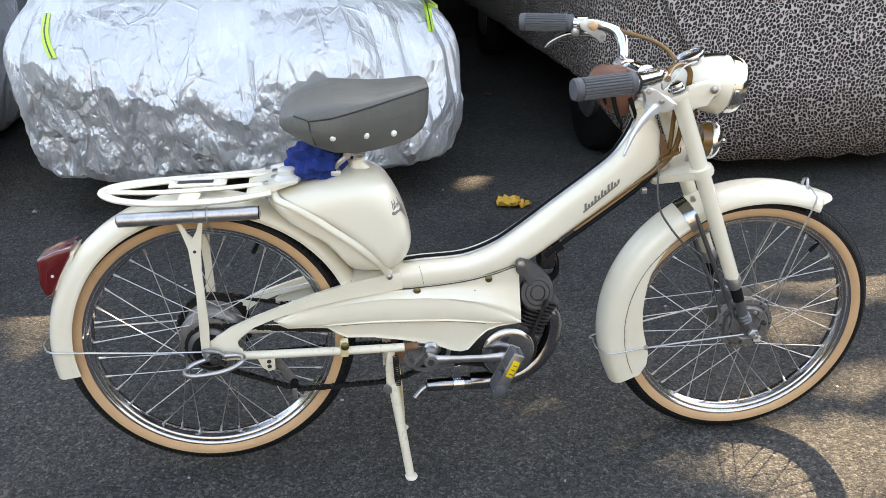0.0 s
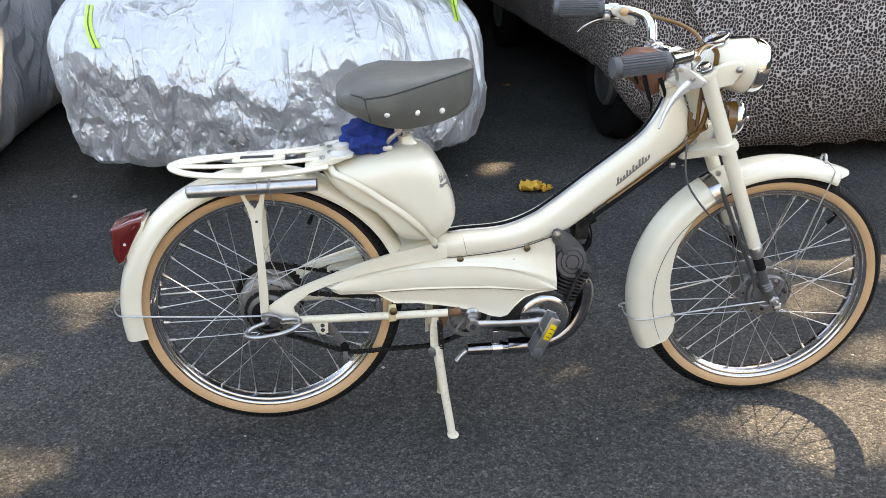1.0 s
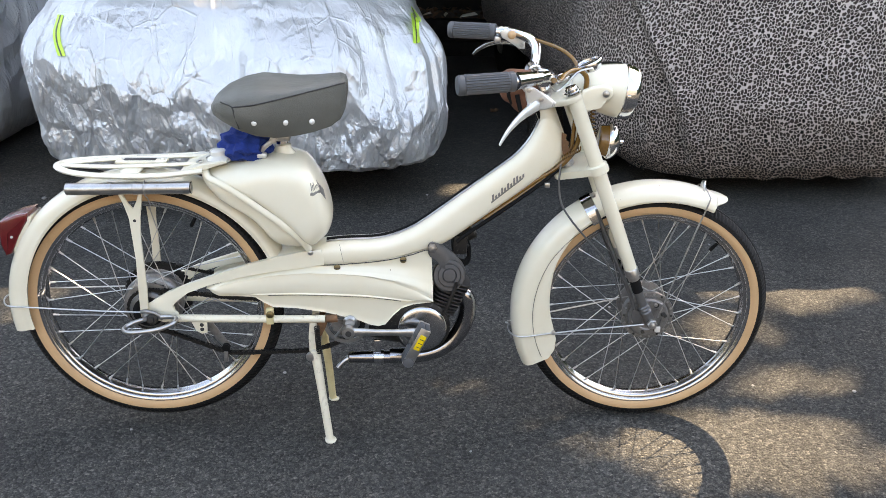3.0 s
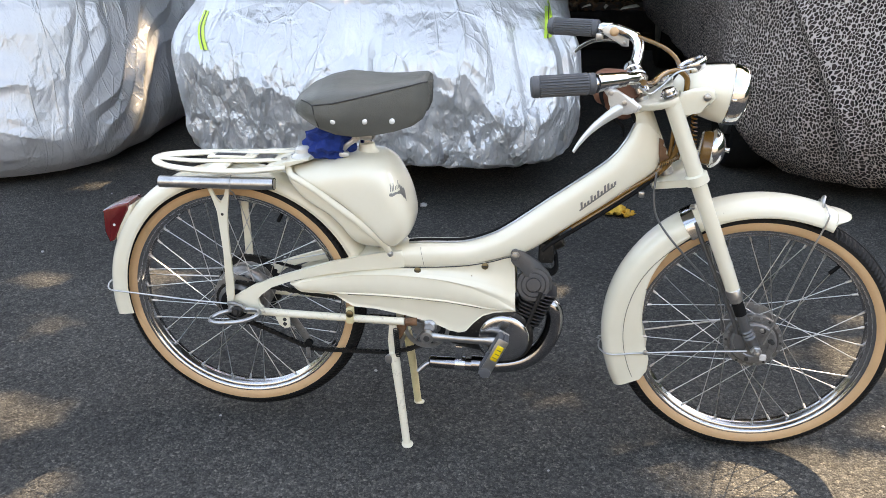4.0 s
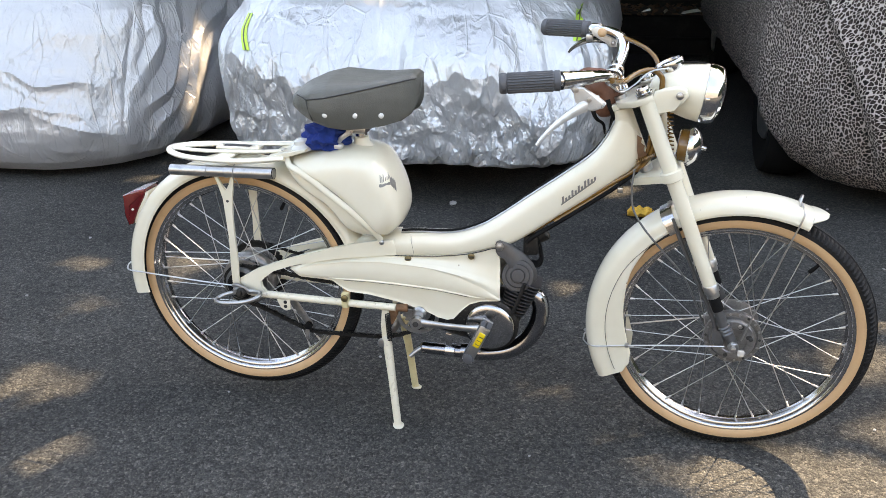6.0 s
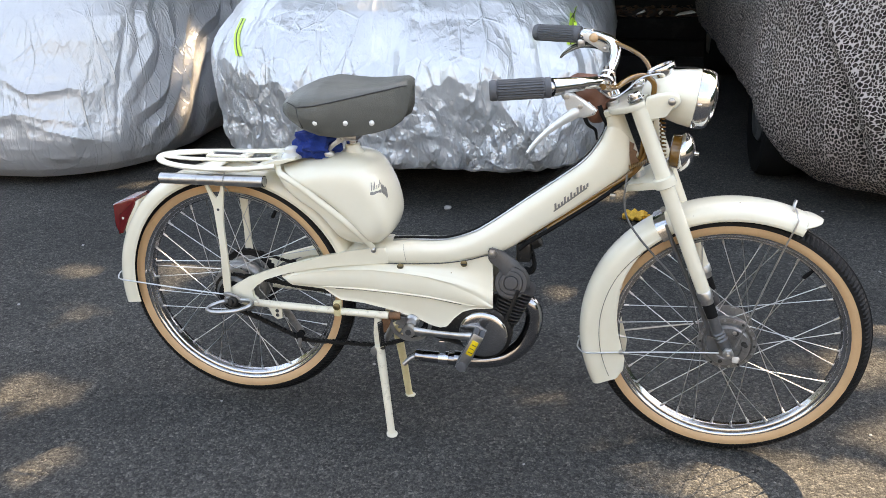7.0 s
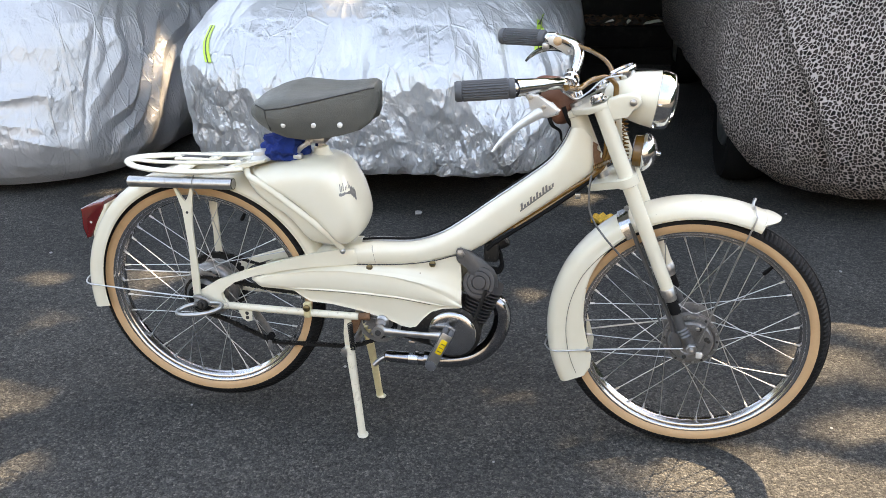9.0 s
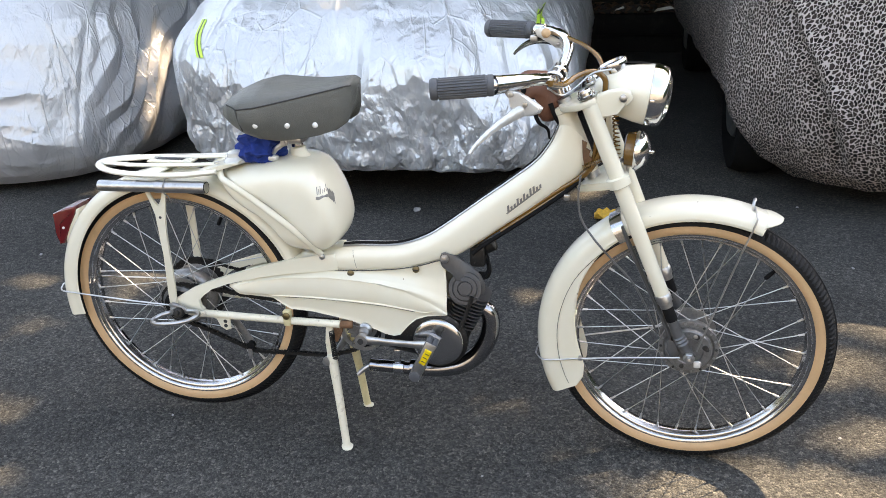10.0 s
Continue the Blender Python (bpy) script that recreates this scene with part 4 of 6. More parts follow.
C_LOW = ((0.128, 0.373), (0.14, 0.364), (0.155, 0.358), (0.20, 0.356), (0.232, 0.353), (0.25, 0.340), (0.270, 0.328), (0.323, 0.324), (0.388, 0.312), (0.454, 0.294), (0.485, 0.280), (0.505, 0.276), (0.520, 0.280), (0.538, 0.302), (0.557, 0.320), (0.583, 0.329), (0.622, 0.333))
C_RIDGE = ((0.128, 0.3755), (0.195, 0.394), (0.275, 0.407), (0.354, 0.411), (0.431, 0.407), (0.482, 0.401), (0.532, 0.389), (0.583, 0.367), (0.622, 0.342))
C_RIB = ((0.128, 0.374), (0.155, 0.362), (0.241, 0.358), (0.326, 0.358), (0.404, 0.355), (0.481, 0.350), (0.532, 0.343), (0.571, 0.337), (0.622, 0.336))


def side_cover(s):
    tab = lambda rows: ([r[0] for r in rows], [r[1] for r in rows])
    top, low, ridge, rib = tab(C_TOP), tab(C_LOW), tab(C_RIDGE), tab(C_RIB)
    nx = 170
    smooth = lambda t: t * t * (3 - 2 * t)
    rings = []
    for i in range(nx + 1):
        x = 0.128 + 0.494 * i / nx
        zt, zb = level(*top, x) + 0.004, level(*low, x)
        zr = min(max(level(*ridge, x), zb + 0.0012), zt - 0.0012)
        zl = min(max(level(*rib, x), zb + 0.0006), zr - 0.0006)
        deep = smooth(min(1.0, (x - 0.128) / 0.10))
        flange = min(1.0, (zl - zb) / 0.012)
        pts = []
        for k in range(9):
            t = k / 8
            roll = 0.0025 * max(0.0, 1 - (t * (zl - zb) / 0.003) ** 2)
            pts.append((zb + (zl - zb) * t, 0.0475 + 0.004 * t + roll))
        # a dark groove's hollow, then the bead, then the full panel up to the ridge
        for dz, dy in ((0.0008, -0.0012), (0.0022, 0.0030), (0.0040, 0.0046), (0.0062, 0.0040)):
            pts.append((min(zl + dz * flange, zr - 0.0003), 0.0525 + dy * flange))
        z0 = pts[-1][0]
        for k in range(1, 13):
            t = k / 12
            pts.append((z0 + (zr - z0) * t, 0.0575 - 0.0010 * deep * t + 0.0022 * math.sin(math.pi * t)))
        for k in range(1, 13):
            t = k / 12
            fall = 0.0225 * smooth(min(1.0, t * 1.35)) * deep
            pts.append((zr + (zt - zr) * t, 0.0568 + 0.0034 * deep * math.sin(min(1, t * 4.5) * math.pi) - fall * 0.62))
        back = 0.014 * max(0.0, 1 - (x - 0.128) / 0.03) ** 2
        lean = level((0.13, 0.30, 0.62), (0.004, 0.0, -0.001), x)
        bow = 0.006 * smooth(i / nx) ** 8
        outer = [Vector((x + bow * math.sin(math.pi * q / len(pts)), s * (y - back + lean), z)) for q, (z, y) in enumerate(pts)]
        rings.append(outer + [p - Vector((0, s * 0.003, 0)) for p in outer[::-1]])
    ob = mpart("side_cover", loft(bmesh.new(), rings), CREAM, label="cream ribbed engine side cover", angle=60)
    for x, z in ((0.414, 0.4195), (0.560, 0.4365)):
        part("screw", turned(((0, 0.0075), (0.0035, 0.0075), (0.0055, 0.005)), (x, s * 0.0430, z), (0, s, 0), 14), BRASS, ob, "tarnished slotted screw")
        part("slot", block((x - 0.006, s * 0.0488 - 0.0004, z - 0.0012), (x + 0.006, s * 0.0488 + 0.0004, z + 0.0012), 0), SEAM, ob)
    part("pinstripe", tube([(x, s * (0.0527 + level((0.13, 0.30, 0.62), (0.004, 0.0, -0.001), x)), level(*rib, x) - 0.0004) for x in np.linspace(0.26, 0.555, 60)], 0.0007, 5), SEAM, ob)
    part("bead", tube([(x, s * (0.0572 + level((0.13, 0.30, 0.62), (0.004, 0.0, -0.001), x)), level(*rib, x) + 0.0042) for x in np.linspace(0.225, 0.585, 70)], (0.0008, 0.0022, 0.0022, 0.0022, 0.0008), 8), CREAM, ob)
    return ob


side_cover(-1)
side_cover(1)
mpart("joint_line", tube([p + Vector((0, -0.0445, 0.0042)) for p in curve([(x, 0, z) for x, z in C_TOP], 4)], 0.0012, 6), SEAM)

mpart("beam_seam", tube(((0.420, -0.0350, 0.4705), (0.422, -0.0425, 0.462), (0.425, -0.0442, 0.448), (0.428, -0.0440, 0.432)), 0.0004, 5), SEAM, label="thin seam across the beam")

# tank: upper shell, drawn-in lower half, flange between
TANK = [(0.150, 0.642), (0.180, 0.654), (0.240, 0.668), (0.305, 0.674), (0.352, 0.660), (0.380, 0.622), (0.398, 0.578), (0.406, 0.535), (0.400, 0.505), (0.384, 0.484), (0.362, 0.472), (0.332, 0.500), (0.287, 0.543), (0.237, 0.584), (0.188, 0.616)]
tank_line = [(p.x, p.z) for p in curve([(x, 0, z) for x, z in TANK], 6, True)]
tank_bm = pillow(tank_line, 0.092, 5.5, 2.6, 22, centre=(0.318, 0.575))
tank = mpart("tank", tank_bm, CREAM, label="rounded cream fuel tank")
BOX = [(0.134, 0.638), (0.146, 0.604), (0.178, 0.577), (0.226, 0.546), (0.262, 0.510), (0.292, 0.474), (0.325, 0.465), (0.358, 0.470), (0.330, 0.520), (0.27, 0.58), (0.20, 0.64)]
mpart("tank_base", pillow([(p.x, p.z) for p in curve([(x, 0, z) for x, z in BOX], 5, True)], 0.078, 5, 2.2, 12, centre=(0.25, 0.555)), CREAM, label="drawn-in lower tank half")
for s in (-1, 1):
    line = curve([(0.146, s * 0.058, 0.652), (0.156, s * 0.074, 0.636), (0.176, s * 0.084, 0.628), (0.212, s * 0.088, 0.607), (0.252, s * 0.089, 0.577), (0.293, s * 0.088, 0.545), (0.325, s * 0.083, 0.514), (0.345, s * 0.074, 0.490), (0.357, s * 0.062, 0.468)], 6)
    mpart("tank_flange", tube(line, 0.0044, 10, flat=(1.6, 0.8), up=(0, s, 0.4)), CREAM, label="raised tank flange")
mpart("tank_clip", turned(((0, 0.0065), (0.004, 0.0060), (0.006, 0.003)), (0.358, -0.060, 0.462), (0.2, -1, 0), 10), STEEL)
cap = mpart("fuel_cap", turned(((0, 0.026), (0.006, 0.027), (0.010, 0.024), (0.014, 0.018), (0.022, 0.017), (0.026, 0.012), (0.027, 0.0)), (0.176, -0.034, 0.660), (-0.1, 0, 1), 28), CLEAR_PLASTIC, label="milky plastic fuel cap")

# worn badge on the tank's front corner, in plain shapes laid on the shell
from mathutils.bvhtree import BVHTree


def tree_of(ob):
    bm = bmesh.new()
    bm.from_mesh(ob.data)
    t = BVHTree.FromBMesh(bm)
    bm.free()
    return t


def laid(target, x, z, lift, start=Vector((0, -1, 0)), way=Vector((0, 1, 0))):
    hit, nrm, _, _ = target.ray_cast(Vector((x, 0, z)) + start, way)
    return None if hit is None else hit - way * lift


def decal(target, outline, steps, thick, name, material, parent, label, start=Vector((0, -1, 0)), way=Vector((0, 1, 0))):
    """Thin raised shape laid on a surface: a strip between two lines of (x, z)."""
    bm = bmesh.new()
    rows = []
    for (ax, az), (bx, bz) in outline:
        row = []
        for k in range(steps + 1):
            t = k / steps
            p = laid(target, ax + (bx - ax) * t, az + (bz - az) * t, thick, start, way)
            if p is None:
                break
            row.append(p)
        if len(row) == steps + 1:
            rows.append(row)
    if len(rows) > 1:
        loft(bm, [r + [p + way * thick * 1.5 for p in r[::-1]] for r in rows])
        part(name, bm, material, parent, label)


tank_tree, beam_tree = tree_of(tank), tree_of(beam)
SLANT = Vector((-0.5, 0.86, 0.0))
for k, (x, h) in enumerate(((0.318, 0.016), (0.3225, 0.011), (0.327, 0.016), (0.333, 0.008), (0.338, 0.009), (0.3435, 0.015))):
    decal(tank_tree, [((x + j * 0.0010, 0.608 + 0.0005 * k), (x + j * 0.0010 + 0.0014, 0.608 + h)) for j in range(3)], 3, 0.0008, "badge_stroke", BADGE, tank, "worn grey stroke of a script badge", -SLANT, SLANT)
decal(tank_tree, [((0.314 + 0.0040 * k, 0.6000 - 0.0014 * math.sin(k * 0.9)), (0.315 + 0.0040 * k, 0.6050 + 0.0008 * math.sin(k * 2.0))) for k in range(9)], 3, 0.0008, "badge_tail", BADGE, tank, "worn grey badge line", -SLANT, SLANT)
decal(tank_tree, [((0.347 + 0.0022 * k, 0.599 - 0.0022 * k + 0.0022 * math.sin(k * 2.9)), (0.348 + 0.0022 * k, 0.616 - 0.0018 * k + 0.0025 * math.sin(k * 2.1 + 1))) for k in range(9)], 5, 0.0008, "badge", BADGE, tank, "worn grey badge, half rubbed off", -SLANT, SLANT)

# beam badge: slanting strokes on a base line, no letters
for k in range(11):
    t = k / 10
    x, z = 0.755 + 0.064 * t, 0.5675 + 0.0535 * t
    h = (0.015, 0.008, 0.008, 0.014, 0.009, 0.014, 0.008, 0.015, 0.014, 0.008, 0.008)[k]
    decal(beam_tree, [((x + j * 0.0020, z + j * 0.0015), (x + j * 0.0020 - h * 0.1, z + j * 0.0015 + h)) for j in range(3)], 4, 0.0010, "badge_stroke", BADGE, beam, "dark grey metal stroke of a script badge")
decal(beam_tree, [((0.753 + 0.0085 * k, 0.564 + 0.0070 * k), (0.7520 + 0.0085 * k, 0.5668 + 0.0070 * k)) for k in range(9)], 2, 0.0010, "badge_line", BADGE, beam, "dark grey metal badge line")

# rear mudguard


def mudguard(c, a0, a1, outer, edge, half, parent_m, name, label, taper=None, n=90):
    """A half-round guard about c from angle a0 to a1 (degrees); edge gives the radius of its rim by angle."""
    bm = bmesh.new()
    rings = []
    for k in range(n + 1):
        a = a0 + (a1 - a0) * k / n
        r0 = edge(a)
        w = half * (taper(a) if taper else 1)
        ca, sa = math.cos(radians(a)), math.sin(radians(a))
        sect = [(r0, -w), (r0 + 0.004, -w - 0.0006)]
        shoulder = outer - 0.026
        sect += [(r0 + (shoulder - r0) * t, -w * (1.0 - 0.02 * t)) for t in (0.35, 0.7, 1.0)]
        sect += [(shoulder + 0.026 * math.sin(b), -w * 0.98 * math.cos(b) ** 0.8) for b in (0.25, 0.5, 0.75, 1.0, 1.3)]
        sect += [(outer, 0.0)]
        sect += [(r, -y) for r, y in sect[-2::-1]]
        skin = [(r - 0.0022, y * 0.965) for r, y in sect]
        rings.append([Vector((c.x + r * ca, y, c.z + r * sa)) for r, y in sect + skin[::-1]])
    loft(bm, rings)
    if parent_m is not None:
        bm.transform(parent_m)
    return part(name, bm, CREAM, moped, label)


rear_guard = mudguard(Vector((0.005, 0, 0.322)), 24, 189.5, 0.313, lambda a: level((24, 60, 90, 125, 155, 193), (0.288, 0.285, 0.284, 0.277, 0.269, 0.262), a), 0.046, None, "rear_mudguard", "cream rear mudguard")
# front mudguard with a deep skirt behind and a beak in front
F_EDGE = ((60, 66, 75, 110, 135, 150, 162, 175, 187, 196, 203, 208), (0.292, 0.286, 0.285, 0.283, 0.275, 0.262, 0.247, 0.235, 0.225, 0.222, 0.233, 0.262))
front_guard = mudguard(FRONT, 66, 206.6, 0.318, lambda a: level(*F_EDGE, a), 0.046, TURNED_FRONT, "front_mudguard", "cream front mudguard with a deep rear skirt")
beak = bmesh.new()
rings = []
for k in range(13):
    t = k / 12
    a = radians(66.5 - 4.6 * t)
    f = math.sqrt(max(0.0, 1 - t ** 1.6)) * 0.98 + 0.02
    top_r = 0.318 + 0.006 * t
    low_r = 0.286 + (0.317 - 0.286) * t ** 0.7
    ca, sa = math.cos(a), math.sin(a)
    push = Vector((math.sin(a), 0, -math.cos(a))) * 0.006 * t
    ring = []
    for b in range(20):
        u = 2 * math.pi * b / 20
        r = (top_r + low_r) / 2 + (top_r - low_r) / 2 * math.sin(u)
        ring.append(Vector((FRONT.x + r * ca, 0.0455 * f * math.copysign(abs(math.cos(u)) ** 0.8, math.cos(u)), FRONT.z + r * sa)) + push)
    rings.append(ring)
loft(beak, rings)
fpart("beak", beak, CREAM, front_guard, "pointed mudguard tip")
fpart("skirt_seam", tube([Vector((FRONT.x + r * math.cos(a), -0.0472, FRONT.z + r * math.sin(a))) for r, a in ((level((120, 150, 175, 195, 207), (0.274, 0.276, 0.272, 0.268, 0.266), d), radians(d)) for d in range(122, 206, 2))], 0.0006, 5), SEAM, front_guard)

# tail lamp
lamp = mpart("tail_lamp", plate(((-0.226, 0.540), (-0.240, 0.534), (-0.276, 0.468), (-0.275, 0.450), (-0.260, 0.470), (-0.236, 0.510)), -0.030, 0.030, 0.004, segments=3), CREAM, label="tail lamp on the mudguard")
part("lens", plate(((-0.232, 0.546), (-0.262, 0.539), (-0.296, 0.524), (-0.299, 0.474), (-0.291, 0.447), (-0.277, 0.453), (-0.260, 0.490), (-0.236, 0.527)), -0.034, 0.034, 0.006, segments=3), RED_LENS, lamp, "dark red faceted lens")
part("lens_rib", tube(((-0.246, -0.0345, 0.530), (-0.280, -0.0345, 0.500), (-0.288, -0.0345, 0.452)), 0.0012, 6), RED_LENS, lamp)
part("screw", turned(((0, 0.003), (0.002, 0.0028)), (-0.272, -0.034, 0.492), (0, -1, 0), 10), PEARL, lamp)

# carrier rack
rack = mpart("rack", tube(curve([(0.145, -0.070, 0.648), (0.05, -0.078, 0.640), (-0.06, -0.070, 0.638), (-0.135, -0.045, 0.640), (-0.166, 0.0, 0.642), (-0.135, 0.045, 0.640), (-0.06, 0.070, 0.638), (0.05, 0.078, 0.640), (0.145, 0.070, 0.648)], 8), 0.0095, 10, flat=(1.0, 0.62), up=(0, 0, 1)), CREAM, label="cream pressed-steel carrier rack")
for s in (-1, 1):
    part("rail", tube(curve([(0.15, s * 0.030, 0.655), (0.05, s * 0.034, 0.650), (-0.06, s * 0.030, 0.646), (-0.155, s * 0.008, 0.643)], 6), 0.0085, 8, flat=(1.0, 0.5), up=(0, 0, 1)), CREAM, rack)
part("cross_plate", block((-0.022, -0.074, 0.640), (0.016, 0.074, 0.6455), 0.0025), CREAM, rack)
part("slot_plate", block((-0.045, -0.018, 0.648), (0.060, 0.018, 0.6535), 0.002), CREAM, rack)
part("slot", block((-0.030, -0.008, 0.6536), (0.036, 0.008, 0.6546), 0.0005), SEAM, rack)
for x in (-0.040, 0.050):
    part("rivet", turned(((0, 0.0055), (0.002, 0.005), (0.0035, 0.003)), (x, 0.0, 0.6535), (0, 0, 1), 14), CREAM, rack)
part("front_plate", plate(((0.100, 0.642), (0.150, 0.651), (0.195, 0.664), (0.195, 0.670), (0.145, 0.660), (0.100, 0.648)), -0.070, 0.070, 0.002), CREAM, rack)
for x, y, z in ((0.135, -0.045, 0.660), (0.150, -0.020, 0.663), (0.150, 0.02, 0.663), (0.135, 0.045, 0.660)):
    part("bolt", turned(((0, 0.006), (0.003, 0.006), (0.004, 0.003)), (x, y, z), (-0.2, 0, 1), 6), STEEL, rack)

# air pump under the rack
pump = mpart("air_pump", turned(((0, 0.008), (0.003, 0.0125), (0.085, 0.0125), (0.0855, 0.0132), (0.094, 0.0132), (0.0945, 0.0125), (0.135, 0.0125), (0.136, 0.0138), (0.142, 0.0138), (0.143, 0.0130), (0.245, 0.0130), (0.252, 0.0115), (0.254, 0.006)), (-0.130, -0.081, 0.613), (1, 0, 0.012), 24), STEEL, label="dull steel tyre pump strapped under the rack")
part("end_cap", turned(((-0.006, 0.006), (0.0, 0.0105), (0.004, 0.0128)), (0.118, -0.081, 0.616), (1, 0, 0), 20), RUBBER, pump, "black end cap")
part("wire_tie", tube(curve([(0.030, -0.0815, 0.632), (0.030, -0.097, 0.622), (0.031, -0.0965, 0.605), (0.033, -0.085, 0.594), (0.036, -0.080, 0.578)], 5), 0.0015, 6), STEEL, pump)

# mudguard stays of bent wire
mpart("wire_stay", tube(curve([(0.0, -0.074, 0.330), (-0.10, -0.066, 0.331), (-0.25, -0.052, 0.335), (-0.300, -0.045, 0.336), (-0.318, -0.02, 0.337), (-0.321, 0.0, 0.338), (-0.318, 0.02, 0.337), (-0.300, 0.045, 0.336), (0.0, 0.074, 0.330)], 6), 0.0018, 6), STEEL, label="bent wire mudguard stay")
fpart("wire_stay", tube(curve([(1.118, -0.074, 0.285), (1.0, -0.058, 0.263), (0.905, -0.049, 0.245), (0.84, -0.046, 0.234), (0.818, -0.022, 0.232), (0.815, 0, 0.232), (0.818, 0.022, 0.232), (0.84, 0.046, 0.234), (1.118, 0.074, 0.285)], 6), 0.0019, 6), STEEL, label="bent wire mudguard stay")
fpart("stay_bolt", turned(((0, 0.006), (0.004, 0.006), (0.005, 0.003)), (0.915, -0.0465, 0.247), (0, -1, 0), 6), STEEL, front_guard)
for s in (-1, 1):
    fpart("wire_stay", tube(curve([(1.150, s * 0.068, 0.300), (1.180, s * 0.061, 0.398), (1.210, s * 0.054, 0.496), (1.236, s * 0.048, 0.574), (1.238, s * 0.040, 0.588), (1.236, s * 0.012, 0.5965)], 6), 0.0019, 6), STEEL, label="bent wire front stay")
fpart("stay_clip", tube(curve([(1.232, -0.016, 0.590), (1.232, -0.012, 0.603), (1.236, 0.0, 0.608), (1.236, 0.012, 0.603), (1.236, 0.016, 0.590)], 4), 0.003, 8), STEEL, front_guard)

# ---- fork, lamp and bars, all turned with the steering ----
LEG_TOP, LEG_LOW = Vector((0.912, 0, 0.812)), Vector((1.073, 0, 0.424))
for s in (-1, 1):
    y = s * 0.068
    leg = fpart("fork_leg", tube([LEG_TOP.lerp(LEG_LOW, k / 12) + Vector((0, y, 0)) for k in range(13)], (0.0160, 0.0160, 0.0152, 0.0144), 20), CREAM, label="cream fork leg")
    down = (LEG_LOW - LEG_TOP).normalized()
    fpart("collar", turned(((0, 0.0150), (0.002, 0.0162), (0.018, 0.0158), (0.020, 0.0135), (0.030, 0.0130)), LEG_LOW + Vector((0, y, 0)), down, 20), STEEL, leg, "grey steel collar")
    fpart("gaiter", tube([LEG_LOW + down * t + Vector((0, y, 0)) for t in (0.028, 0.062)], 0.0118, 16), RUBBER, leg, "black rubber gaiter")
    fpart("slider", tube([LEG_LOW + down * t + Vector((0, y, 0)) for t in (0.06, 0.105)], 0.0105, 16), GREY_PAINT, leg, "grey fork slider")
    low = LEG_LOW + down * 0.100 + Vector((0, y, 0))
    fpart("slider_end", turned(((0, 0.0105), (0.003, 0.0135), (0.007, 0.0105), (0.011, 0.0135), (0.015, 0.0105), (0.019, 0.0135), (0.023, 0.0115), (0.045, 0.0105), (0.055, 0.012), (0.060, 0.008)), low, (FRONT + Vector((0, y, 0)) - low), 18), GREY_PAINT, leg, "ribbed grey slider end")
    fpart("axle_nut", turned(((0, 0.012), (0.007, 0.012), (0.009, 0.010), (0.009, 0.0055), (0.019, 0.0055), (0.020, 0.003)), FRONT + Vector((0, s * 0.078, 0)), (0, s, 0), 6), STEEL, leg)
    # brace behind the leg, down to the brake plate
    fpart("brace", tube(curve([(0.987, s * 0.050, 0.556), (1.005, s * 0.051, 0.515), (1.045, s * 0.053, 0.430), (1.084, s * 0.055, 0.350), (1.100, s * 0.056, 0.306)], 4), (0.0045, 0.0072, 0.0072, 0.0072, 0.006), 10, flat=(0.7, 1.1)), GREY_PAINT, leg, "grey fork brace")
    # crown rings
    fpart("crown_ring", turned(((-0.011, 0.0185), (-0.009, 0.0225), (0.009, 0.0225), (0.011, 0.0185)), LEG_TOP.lerp(LEG_LOW, 0.405) + Vector((0, y, 0)), down, 24), CREAM, leg)
    fpart("top_nut", turned(((0, 0.0170), (0.004, 0.0175), (0.0045, 0.0145), (0.010, 0.0145), (0.0105, 0.0125), (0.015, 0.0115), (0.016, 0.0)), LEG_TOP - down * 0.004 + Vector((0, y, 0)), -down, 24), CHROME, leg, "chromed fork top nut")

# lower crown: a waisted plate across both legs, pointing back to the head
def crown(outline, at, thick, name, label):
    """A plate square to the steering axis; outline of (ahead, sideways) round at."""
    bm = bmesh.new()
    ahead = Vector((math.cos(RAKE), 0, math.sin(RAKE)))
    pts = [Vector(at) + ahead * a + Vector((0, b, 0)) for a, b in outline]
    up = STEER_AXIS * thick / 2
    loft(bm, [[p - up for p in pts], [p + up for p in pts]])
    bmesh.ops.bevel(bm, geom=[e for f in bm.faces if len(f.verts) > 4 for e in f.edges], offset=0.003, segments=2, affect="EDGES", profile=0.5)
    return fpart(name, bm, CREAM, label=label)


sym = lambda half: half + [(a, -b) for a, b in half[::-1]]
low_c = LEG_TOP.lerp(LEG_LOW, 0.405)
crown(sym([(-0.090, 0.018), (-0.085, 0.030), (-0.05, 0.050), (-0.018, 0.082), (0.008, 0.088), (0.022, 0.078), (0.018, 0.05), (0.014, 0.02)]), low_c, 0.016, "lower_crown", "cream lower fork crown")
crown(sym([(-0.060, 0.018), (-0.056, 0.032), (-0.045, 0.050), (-0.02, 0.080), (0.006, 0.086), (0.020, 0.078), (0.018, 0.045), (0.03, 0.02)]), LEG_TOP + Vector((-0.002, 0, -0.008)), 0.013, "upper_crown", "cream upper fork crown")
fpart("steering_tube", tube((HEAD + STEER_AXIS * 0.085, HEAD - STEER_AXIS * 0.100), 0.014, 18), STEEL)
mpart("head_tube", tube((HEAD + STEER_AXIS * 0.060 + Vector((-0.008, 0, 0)), HEAD - STEER_AXIS * 0.074 + Vector((-0.008, 0, 0))), 0.0215, 24), CREAM, label="cream steering head")
mpart("head_cup", turned(((0, 0.0215), (0.002, 0.0245), (0.012, 0.0245), (0.014, 0.0205)), HEAD + STEER_AXIS * 0.056 + Vector((-0.008, 0, 0)), STEER_AXIS, 24), CREAM)
